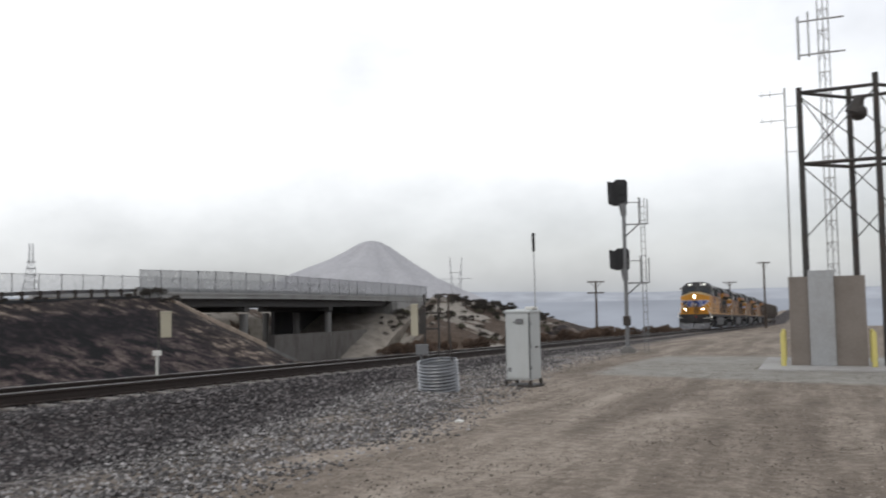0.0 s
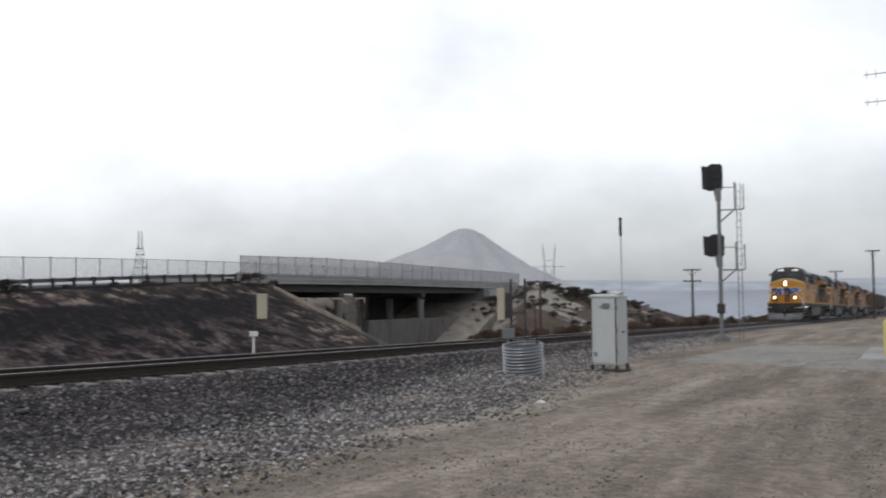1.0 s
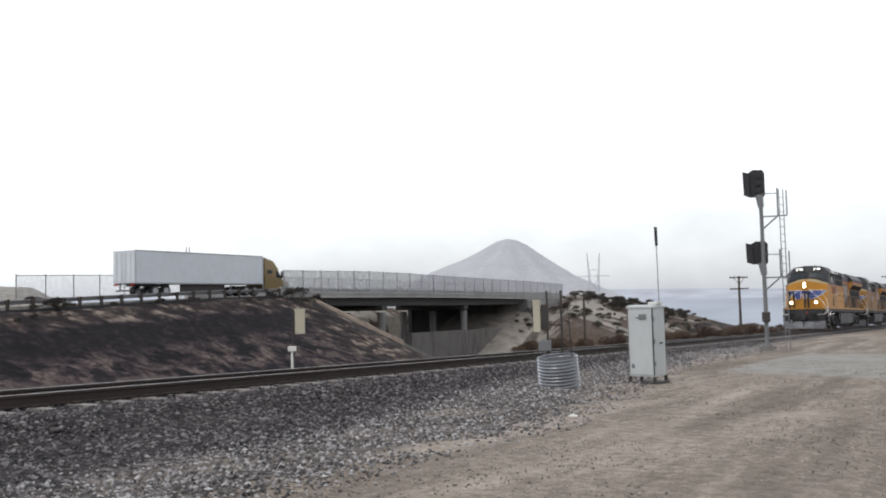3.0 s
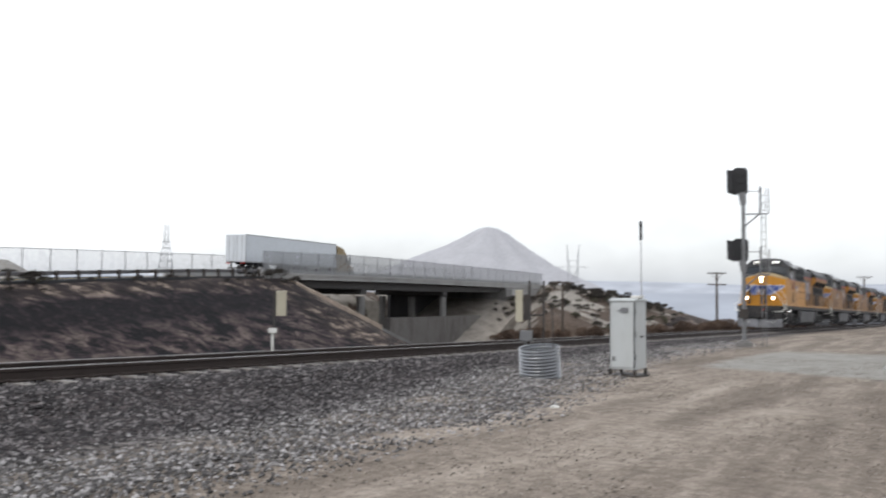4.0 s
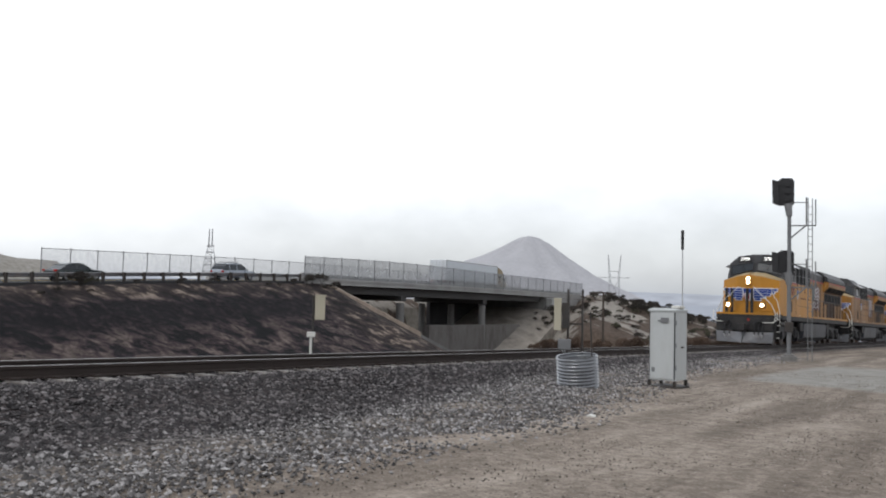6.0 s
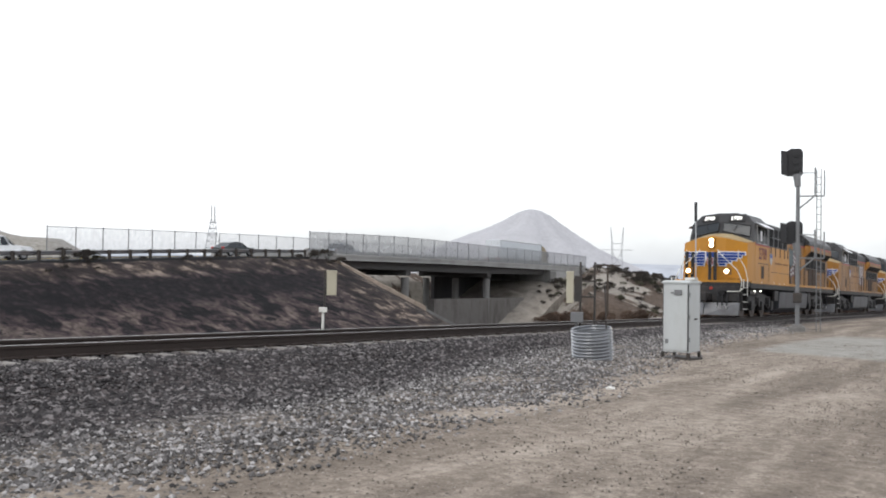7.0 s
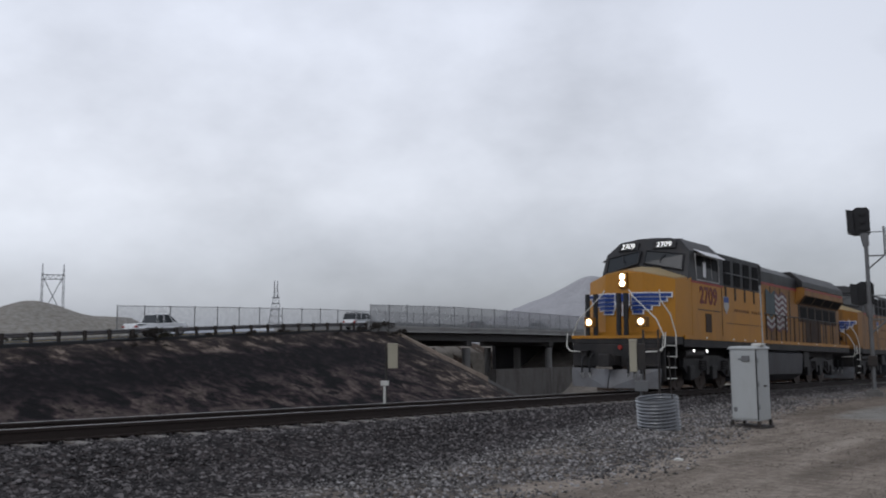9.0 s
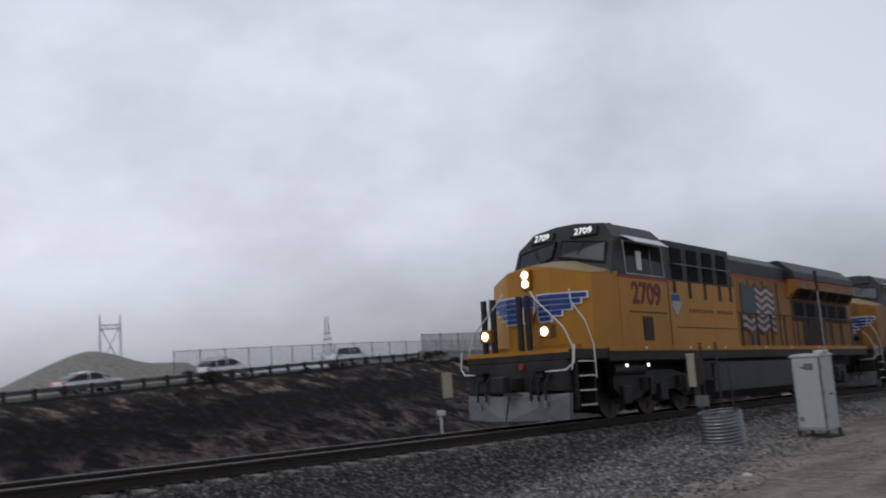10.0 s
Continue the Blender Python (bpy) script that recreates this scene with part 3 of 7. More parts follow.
def build_fence(name, u0, u1, s, top, foot, step, link, label, post_m=M_FENCEPOST):
    """Chain-link between posts: top(u) and foot(u) are heights."""
    f = thing(name, Matrix.Identity(4), label, "fence", kind="structure")
    n = max(1, round((u1 - u0) / step))
    us = [u0 + (u1 - u0) * i / n for i in range(n + 1)]
    for u in us:
        bm = B()
        x, y = road_xy(u, s)
        rod(bm, (x, y, foot(u) - 0.15), (x, y, top(u) + 0.04), 0.045, n=8)
        bmesh.ops.create_uvsphere(bm, u_segments=8, v_segments=4, radius=0.055, matrix=Matrix.Translation((x, y, top(u) + 0.05)))
        part("fence_post", bm, post_m, f)
    for a, b in zip(us, us[1:]):
        bm = B()
        rod(bm, (*road_xy(a, s), top(a)), (*road_xy(b, s), top(b)), 0.028, n=6)
        part("top_rail", bm, post_m, f)
        bm = B()
        q = [(*road_xy(a, s), foot(a) + 0.04), (*road_xy(b, s), foot(b) + 0.04), (*road_xy(b, s), top(b) - 0.02), (*road_xy(a, s), top(a) - 0.02)]
        bm.faces.new([bm.verts.new(p) for p in q])
        part("mesh_panel", bm, link, f)
    return f


def far_top(u):
    return float(np.interp(u, [1, 12, 27, 36, 100], [4.38, 4.52, 4.65, 4.62, 4.0]))


build_fence("roadside_fence", 1.15, 21.0, -8.6, far_top, lambda u: far_top(u) - 2.0, 2.9, M_LINK, "tall chain-link fence along the far side of the road")


def bridge_top(u):
    return float(np.interp(u, [20.7, 29, 36, 45, 55, 67, 89, 101], [4.65, 4.73, 4.78, 4.70, 4.50, 4.28, 3.90, 3.60]))


def fascia_top(u):
    return float(np.interp(u, [20, 28, 36, 49, 66, 99, 105], [2.72, 2.56, 2.5, 2.36, 2.13, 1.68, 1.6]))


def fascia_bot(u):
    return float(np.interp(u, [20, 25, 36, 49, 66, 99, 105], [2.05, 1.98, 1.88, 1.76, 1.46, 0.85, 0.8]))


build_fence("bridge_fence", 20.75, 100.9, 3.75, bridge_top, fascia_top, 3.1, M_LINK2, "chain-link pedestrian fence along the bridge edge")
build_fence("bridge_fence", 21.5, 100.9, -8.6, far_top, lambda u: fascia_top(u) + 0.3, 3.1, M_LINK, "chain-link fence on the far edge of the bridge")


# ------------------------------------------------------------------ bridge
def build_bridge():
    br = thing("road_bridge", Matrix.Identity(4), "weathered concrete road bridge with columns and a crash wall", "bridge", kind="structure")

    def along(name, us, s0, s1, top, bot, mt, label=""):
        bm = B()
        rings = []
        for u in us:
            a, b = road_xy(u, s0), road_xy(u, s1)
            rings.append([bm.verts.new((*a, bot(u))), bm.verts.new((*b, bot(u))), bm.verts.new((*b, top(u))), bm.verts.new((*a, top(u)))])
        for p, q in zip(rings, rings[1:]):
            for i in range(4):
                j = (i + 1) % 4
                bm.faces.new((p[i], p[j], q[j], q[i]))
        bm.faces.new(rings[0][::-1])
        bm.faces.new(rings[-1])
        return part(name, bm, mt, br, label)

    us = [20.6] + list(np.arange(24, 100, 4.0)) + [101.0]
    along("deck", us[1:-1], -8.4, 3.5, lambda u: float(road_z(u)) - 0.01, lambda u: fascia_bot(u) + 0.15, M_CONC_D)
    along("edge_beam", us, 3.52, 3.98, fascia_top, fascia_bot, M_CONC, "pale concrete edge beam of the deck")
    along("parapet", us, 3.25, 3.515, lambda u: fascia_top(u) + 0.38, lambda u: fascia_top(u) - 0.5, M_CONC)
    along("edge_beam", us, -8.9, -8.42, lambda u: fascia_top(u) + 0.3, fascia_bot, M_CONC)
    along("drip_ledge", us, 3.983, 4.12, lambda u: fascia_top(u) - 0.02, lambda u: fascia_top(u) - 0.2, M_CONC)
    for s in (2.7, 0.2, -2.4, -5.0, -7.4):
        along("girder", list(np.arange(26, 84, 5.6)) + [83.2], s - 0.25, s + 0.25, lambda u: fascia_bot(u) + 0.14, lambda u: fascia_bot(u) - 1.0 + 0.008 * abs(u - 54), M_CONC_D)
    # columns on two bents, with caps
    for u, zb in ((40.7, -4.6), (62.7, -6.5)):
        bm = B()
        c0 = road_xy(u, 0)
        mt = Matrix.Translation((*c0, 0)) @ Matrix.Rotation(math.atan2(RN.y, RN.x), 4, "Z")
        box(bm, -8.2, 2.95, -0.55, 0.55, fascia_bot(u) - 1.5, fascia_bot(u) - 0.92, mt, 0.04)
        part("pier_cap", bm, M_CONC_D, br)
        for s in (2.5, -2.4, -7.2):
            bm = B()
            x, y = road_xy(u, s)
            rod(bm, (x, y, zb), (x, y, fascia_bot(u) - 1.7), 0.48, n=20)
            part("column", bm, M_CONC_S, br)
    # low crash wall between the bents
    bm = B()
    mt = Matrix.Translation((*road_xy(62, 2.5), 0)) @ Matrix.Rotation(math.atan2(RU.y, RU.x), 4, "Z")
    hull(bm, [mt @ Vector((a, b, c)) for a, b, c in ((-15, -0.5, -7.5), (14, -0.5, -7.5), (-15, 0.5, -7.5), (14, 0.5, -7.5), (-15, -0.45, -2.6), (-15, 0.45, -2.6), (13, -0.45, -3.1), (13, 0.45, -3.1))])
    part("crash_wall", bm, M_CRASH, br, "stained low concrete wall at the foot of the columns")
    # abutments
    bm = B()
    mt = Matrix.Translation((*road_xy(24, -2.4), 0)) @ Matrix.Rotation(math.atan2(RU.y, RU.x), 4, "Z")
    box(bm, -2.2, 1.6, -6.5, 6.5, -1.5, 1.9, mt, 0.04)
    part("abutment", bm, M_CONC, br)
    # darker concrete here stands in for shade from the deck
    bm = B()
    mt = Matrix.Translation((*road_xy(83, -2.4), 0)) @ Matrix.Rotation(math.atan2(RU.y, RU.x), 4, "Z")
    box(bm, 0.0, 2.4, -6.5, 6.2, -8.0, 0.9, mt, 0.04)
    part("abutment", bm, M_CONC_S, br)
    bm = B()
    hull(bm, [Vector((*road_xy(u, s), z)) for u, s, z in ((83.5, 3.9, 1.05), (83.5, 3.5, 1.05), (99, 3.9, 0.8), (99, 3.5, 0.8), (83.5, 3.9, -5), (83.5, 3.5, -5), (99, 3.9, -2.5), (99, 3.5, -2.5))])
    part("wing_wall", bm, M_CONC, br)
    # paved slope edge coming down under the bridge
    bm = B()
    hull(bm, [Vector((*road_xy(u, s), z)) for u, s, z in ((23.5, 3.7, 2.16), (23.5, 4.1, 2.16), (50.5, 3.7, -5.74), (50.5, 4.1, -5.74), (23.5, 3.7, 1.2), (23.5, 4.1, 1.2), (50.5, 3.7, -6.6), (50.5, 4.1, -6.6))])
    part("slope_kerb", bm, M_CONC_S, br, "pale concrete kerb running down the slope")
    bm = B()
    rnd = random.Random(31)
    rings = []
    for i in range(13):
        u = 24.0 + 1.5 * i
        zk = 2.16 - (u - 23.5) * 0.2926
        wide = 5.6 - 0.06 * i + rnd.uniform(-0.3, 0.3)
        rings.append([bm.verts.new((*road_xy(u, a), zk + dz)) for a, dz in ((4.11, -0.9), (4.11, 0.02), (4.7, rnd.uniform(-0.02, 0.05)), (wide, 0.0 - 0.46 * (wide - 4.6)), (wide, -1.2))])
    for p, q in zip(rings, rings[1:]):
        for i in range(5):
            bm.faces.new((p[i], p[(i + 1) % 5], q[(i + 1) % 5], q[i]))
    bm.faces.new(rings[0][::-1])
    bm.faces.new(rings[-1])
    part("soil_strip", bm, M_TANSOIL, br, "bare tan soil beside the slope kerb")
    # sandy spill slope before the far abutment
    bm = B()
    rings = []
    for i in range(15):
        u = 85.0 - 1.4 * i
        zk = -0.55 - 0.34 * max(0.0, 83.0 - u)
        rings.append([bm.verts.new((*road_xy(u, a), z)) for a, z in
                      ((-8.0, zk - 3.0),) + tuple((a, zk - 0.33 * max(0.0, a - 3.0) + rnd.uniform(-0.16, 0.16)) for a in (-8.0, -5.0, -2.0, 0.5, 2.5, 4.0, 5.5, 7.0)) + ((7.0, zk - 4.5),)])
    for p, q in zip(rings, rings[1:]):
        for i in range(10):
            bm.faces.new((p[i], p[(i + 1) % 10], q[(i + 1) % 10], q[i]))
    bm.faces.new(rings[0][::-1])
    bm.faces.new(rings[-1])
    part("spill_slope", bm, M_SPILL, br, "pale sandy slope below the abutment")
    bm = B()
    hull(bm, [Vector((*road_xy(u, s), z)) for u, s, z in ((25, -8, 1.6), (25, 3.0, 1.6), (52, -8, -6.2), (52, 3.0, -6.2), (25, -8, 0.6), (25, 3.0, 0.6), (52, -8, -7.2), (52, 3.0, -7.2))])
    part("slope_paving", bm, M_CONC_D, br)
    # far retaining wall that closes the view under the deck, coloured near-black for shade
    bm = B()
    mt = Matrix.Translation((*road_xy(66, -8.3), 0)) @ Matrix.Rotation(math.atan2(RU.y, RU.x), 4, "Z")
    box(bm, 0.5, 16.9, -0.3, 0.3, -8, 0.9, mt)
    part("back_wall", bm, M_SHADEWALL, br, "retaining wall coloured dark for shade under the deck")


build_bridge()

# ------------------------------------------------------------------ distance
# Hill colour lightened and blued to imitate haze.
M_PEAK = material("haze_paled_hill_soil", (0.40, 0.40, 0.42), 1.0, 0, 0.16, 0.02, 0.12, 0, spec=0.05)


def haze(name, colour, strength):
    """Far land in mist: the haze is put in as a faint glow with soft mottling."""
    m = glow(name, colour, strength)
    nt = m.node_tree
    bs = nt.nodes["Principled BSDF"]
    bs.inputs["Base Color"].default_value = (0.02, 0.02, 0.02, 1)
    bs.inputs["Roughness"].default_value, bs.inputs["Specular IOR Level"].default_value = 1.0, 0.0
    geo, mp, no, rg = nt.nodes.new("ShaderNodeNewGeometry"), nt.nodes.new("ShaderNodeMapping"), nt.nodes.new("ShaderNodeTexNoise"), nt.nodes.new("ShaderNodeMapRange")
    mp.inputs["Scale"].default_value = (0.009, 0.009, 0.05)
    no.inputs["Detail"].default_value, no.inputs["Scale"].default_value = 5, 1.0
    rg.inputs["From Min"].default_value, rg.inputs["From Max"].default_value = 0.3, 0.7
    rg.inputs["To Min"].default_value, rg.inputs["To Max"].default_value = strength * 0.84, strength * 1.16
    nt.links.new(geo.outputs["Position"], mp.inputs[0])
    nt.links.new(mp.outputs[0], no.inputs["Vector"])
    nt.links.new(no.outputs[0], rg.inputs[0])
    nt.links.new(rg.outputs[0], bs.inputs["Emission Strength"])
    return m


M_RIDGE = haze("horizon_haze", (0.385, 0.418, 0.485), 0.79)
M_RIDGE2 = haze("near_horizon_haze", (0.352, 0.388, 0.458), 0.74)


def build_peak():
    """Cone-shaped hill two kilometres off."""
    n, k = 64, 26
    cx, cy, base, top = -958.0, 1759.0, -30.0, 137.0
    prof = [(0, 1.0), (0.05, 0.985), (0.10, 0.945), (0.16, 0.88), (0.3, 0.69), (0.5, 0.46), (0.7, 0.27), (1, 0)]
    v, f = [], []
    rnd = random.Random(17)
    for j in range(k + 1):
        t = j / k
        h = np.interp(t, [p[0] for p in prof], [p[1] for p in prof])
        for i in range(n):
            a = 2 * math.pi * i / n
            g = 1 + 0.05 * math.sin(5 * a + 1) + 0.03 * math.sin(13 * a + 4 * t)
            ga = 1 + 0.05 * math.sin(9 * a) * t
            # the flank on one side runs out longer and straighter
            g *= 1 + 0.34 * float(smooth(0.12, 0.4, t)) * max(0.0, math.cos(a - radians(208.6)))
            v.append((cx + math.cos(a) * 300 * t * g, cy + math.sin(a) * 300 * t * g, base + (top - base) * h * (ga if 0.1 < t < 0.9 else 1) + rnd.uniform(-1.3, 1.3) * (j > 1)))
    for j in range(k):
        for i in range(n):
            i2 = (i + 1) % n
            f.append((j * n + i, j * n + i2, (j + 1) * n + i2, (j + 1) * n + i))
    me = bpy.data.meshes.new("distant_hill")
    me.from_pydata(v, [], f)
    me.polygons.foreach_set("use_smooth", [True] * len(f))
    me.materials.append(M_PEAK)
    tagged(new("distant_hill", me), "bare cone-shaped hill coloured pale for haze", "hill", kind="structure")


build_peak()


def build_ridge(name, r, a0, a1, lo, hi, seed, mt):
    rnd = random.Random(seed)
    ph = [rnd.uniform(0, 6) for _ in range(6)]
    v, f = [], []
    n = 160
    for i in range(n + 1):
        a = radians(a0 + (a1 - a0) * i / n)
        q = i / n
        h = lo + (hi - lo) * (0.5 + 0.22 * math.sin(7 * q + ph[0]) + 0.14 * math.sin(17 * q + ph[1]) + 0.07 * math.sin(41 * q + ph[2]) + 0.04 * math.sin(90 * q + ph[3]))
        h *= min(1, 6 * q, 6 * (1 - q)) if lo > 0 else 1
        for rr, z in ((r, -120), (r * 1.06, h * 0.55), (r * 1.12, h)):
            v.append((-math.sin(a) * rr, math.cos(a) * rr, z))
    for i in range(n):
        for j in range(2):
            f.append((i * 3 + j, i * 3 + 3 + j, i * 3 + 4 + j, i * 3 + 1 + j))
    me = bpy.data.meshes.new(name)
    me.from_pydata(v, [], f)
    me.polygons.foreach_set("use_smooth", [True] * len(f))
    me.materials.append(mt)
    tagged(new(name, me), "long ridge along the horizon with haze put in as glow", "ridge", kind="structure")


# Both rings glow in haze colour; the nearer one is added to cover the plain.
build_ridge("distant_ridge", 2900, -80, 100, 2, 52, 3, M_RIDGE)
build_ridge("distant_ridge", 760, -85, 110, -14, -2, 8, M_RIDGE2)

# ------------------------------------------------------------------ trackside equipment
def gz(x, y):
    return float(land(x, y))


def build_cabinet():
    """Relay cabinet on a short steel stand, with a whip aerial."""
    x, y = -6.64, 19.1
    c = thing("signal_cabinet", pose(x, y, gz(x, y), 0, 0, -6), "pale grey steel relay cabinet on a low stand", "cabinet")
    bm = B()
    box(bm, -0.31, 0.31, -0.3, 0.3, 0.16, 1.7, bev=0.012)
    body = part("body", bm, M_CAB, c)
    bm = B()
    hull(bm, [(sx * w, sy * w2, z) for w, w2, z in ((0.335, 0.325, 1.701), (0.335, 0.325, 1.73), (0.28, 0.27, 1.765)) for sx in (-1, 1) for sy in (-1, 1)])
    part("lid", bm, M_CAB, c)
    bm = B()
    box(bm, -0.285, 0.285, -0.318, -0.302, 0.2, 1.66, bev=0.005)
    door = part("door", bm, M_CAB, c)
    bm = B()
    box(bm, -0.02, 0.16, -0.345, -0.319, 1.44, 1.56, bev=0.008)
    box(bm, -0.1, 0.0, -0.335, -0.319, 1.47, 1.5)
    part("latch", bm, M_GREYPAINT, door, "grey steel latch cover")
    bm = B()
    box(bm, 0.302, 0.316, -0.27, 0.27, 0.2, 1.66, bev=0.005)
    d2 = part("side_door", bm, M_CAB, c)
    for y0, y1, x0, x1 in ((-0.312, -0.298, 0.288, 0.313), (-0.306, -0.302, -0.30, -0.288)):
        bm = B()
        box(bm, x0, x1, y0 - 0.002, y1 - 0.002, 0.19, 1.68)
        part("door_gap", bm, M_BLACK, c, "dark gap along the door edge")
    for k in (0.45, 0.95, 1.45):
        bm = B()
        rod(bm, (0.318, -0.265, k - 0.05), (0.318, -0.265, k + 0.05), 0.012, n=8)
        part("hinge", bm, M_GREYPAINT, d2)
    bm = B()
    box(bm, -0.24, -0.16, -0.324, -0.319, 0.34, 0.44)
    part("data_plate", bm, M_GREYPAINT, door)
    bm = B()
    rod(bm, (0.318, 0.0, 0.9), (0.345, 0.0, 0.9), 0.02)
    box(bm, 0.335, 0.35, -0.015, 0.09, 0.885, 0.915, bev=0.003)
    part("handle", bm, M_DARKSTEEL, d2)
    for sx, sy in ((-1, -1), (1, -1), (1, 1), (-1, 1)):
        bm = B()
        box(bm, sx * 0.30 - 0.03, sx * 0.30 + 0.03, sy * 0.29 - 0.03, sy * 0.29 + 0.03, -0.1, 0.158, bev=0.004)
        part("leg", bm, M_DARKSTEEL, c)
    bm = B()
    box(bm, -0.36, 0.36, -0.36, 0.36, -0.02, 0.03, bev=0.006)
    part("base_frame", bm, M_DARKSTEEL, c)
    bm = B()
    box(bm, 0.12, 0.33, -0.12, 0.15, 1.766, 1.83, bev=0.02)
    part("cable_cover", bm, M_WHITE, c)
    bm = B()
    rod(bm, (0.335, 0.0, 1.82), (0.325, 0.0, 3.10), 0.014, n=8)
    part("aerial_mast", bm, M_GALV, c)
    bm = B()
    rod(bm, (0.325, 0.0, 3.10), (0.322, 0.0, 3.53), 0.032, 0.036, n=10)
    part("aerial", bm, M_BLACK, c, "black whip aerial")
    return c


build_cabinet()


def build_culvert_bin():
    """Upright length of corrugated pipe round a pull box."""
    x, y, r = -7.71, 16.68, 0.425
    b = thing("corrugated_pipe_well", pose(x, y, gz(x, y), 3, -2, 0), "upright length of corrugated galvanised pipe sunk in gravel", "pipe well")
    n, k = 40, 66
    v, f = [], []
    for wall in (0, 1):
        for j in range(k + 1):
            z = -0.2 + 0.85 * j / k
            for i in range(n):
                a = 2 * math.pi * i / n
                tilt = 0.02 * math.sin(a)
                rr = r + 0.02 * math.cos(2 * math.pi * (z + 0.03 * a / 6.28) / 0.068) - wall * 0.012
                v.append((rr * math.cos(a), rr * math.sin(a), z + tilt))
    m = (k + 1) * n
    for wall in (0, 1):
        for j in range(k):
            for i in range(n):
                q = [wall * m + j * n + i, wall * m + j * n + (i + 1) % n, wall * m + (j + 1) * n + (i + 1) % n, wall * m + (j + 1) * n + i]
                f.append(q if wall == 0 else q[::-1])
    for i in range(n):
        f.append((k * n + i, k * n + (i + 1) % n, m + k * n + (i + 1) % n, m + k * n + i))
    me = bpy.data.meshes.new("pipe_wall")
    me.from_pydata(v, [], f)
    me.polygons.foreach_set("use_smooth", [True] * len(f))
    me.materials.append(M_CORR)
    new("pipe_wall", me).parent = b
    bm = B()
    rod(bm, (0, 0, -0.1), (0, 0, 0.40), 0.41, n=28)
    part("fill", bm, M_ASPH, b, "dark gravel fill")
    bm = B()
    rod(bm, (0.28, 0.12, 0.3), (0.30, 0.1, 1.55), 0.014, n=6)
    part("marker_rod", bm, M_DARKSTEEL, b)
    return b


build_culvert_bin()


def build_detector(x, y, rz, zbox, h, near):
    """Trackside detector: dark frame posts, a cream box and a grey junction box."""
    z0 = gz(x, y)
    d = thing("trackside_detector", pose(x, y, z0, 0, 0, rz), "cream equipment box on dark steel posts beside the track", "detector box", "detector boxes")
    zb = zbox - z0
    bm = B()
    hw = 0.09 if near else 0.145
    box(bm, -hw, hw, -0.10, 0.10, zb, zb + h, bev=0.02)
    body = part("housing", bm, M_CREAM, d)
    bm = B()
    box(bm, -hw - 0.01, hw + 0.01, -0.11, 0.11, zb + h - 0.05, zb + h + 0.015, bev=0.01)
    part("cap", bm, M_CREAM, body)
    for k in range(3):
        bm = B()
        box(bm, hw + 0.002, hw + 0.01, -0.06, 0.06, zb + 0.12 + 0.2 * k, zb + 0.15 + 0.2 * k)
        part("hinge", bm, M_DARKSTEEL, body)
    posts = ((0.26, 0.06), (0.62, 0.10)) if near else ((-0.20, 0.08),)
    for px, py in posts:
        bm = B()
        rod(bm, (px, py, -0.2), (px, py, zb + h + (0.25 if near else 0.0)), 0.028, n=8)
        part("post", bm, M_DARKSTEEL, d)
    for k in (0.15, 0.55):
        bm = B()
        box(bm, 0.1 if near else -0.2, posts[-1][0] if near else -0.1, 0.05, 0.09, zb + k, zb + k + 0.04)
        part("bracket", bm, M_DARKSTEEL, d)
    if near:
        bm = B()
        box(bm, 0.11, 0.30, -0.08, 0.09, zb + 0.05, zb + 0.70, bev=0.015)
        part("instrument_case", bm, M_DARKSTEEL, d)
        bm = B()
        box(bm, 0.02, 0.34, -0.09, 0.09, zb - 0.48, zb - 0.22, bev=0.012)
        part("junction_box", bm, M_GREYPAINT, d)
        bm = B()
        rod(bm, (0.16, 0, -0.2), (0.16, 0, zb - 0.47), 0.03, n=8)
        part("conduit", bm, M_GREYPAINT, d)
    else:
        bm = B()
        box(bm, -0.36, -0.12, -0.08, 0.08, zb - 0.50, zb - 0.36, bev=0.012)
        part("junction_box", bm, M_WHITE, d)
        bm = B()
        rod(bm, (-0.24, 0, -0.2), (-0.24, 0, zb - 0.5), 0.036, n=12)
        part("marker_post", bm, M_WHITE, d, "white painted pipe post")
    return d


build_detector(-17.1, 18.95, 42, 0.62, 0.72, False)
build_detector(-9.75, 19.75, 25, 0.63, 0.80, True)


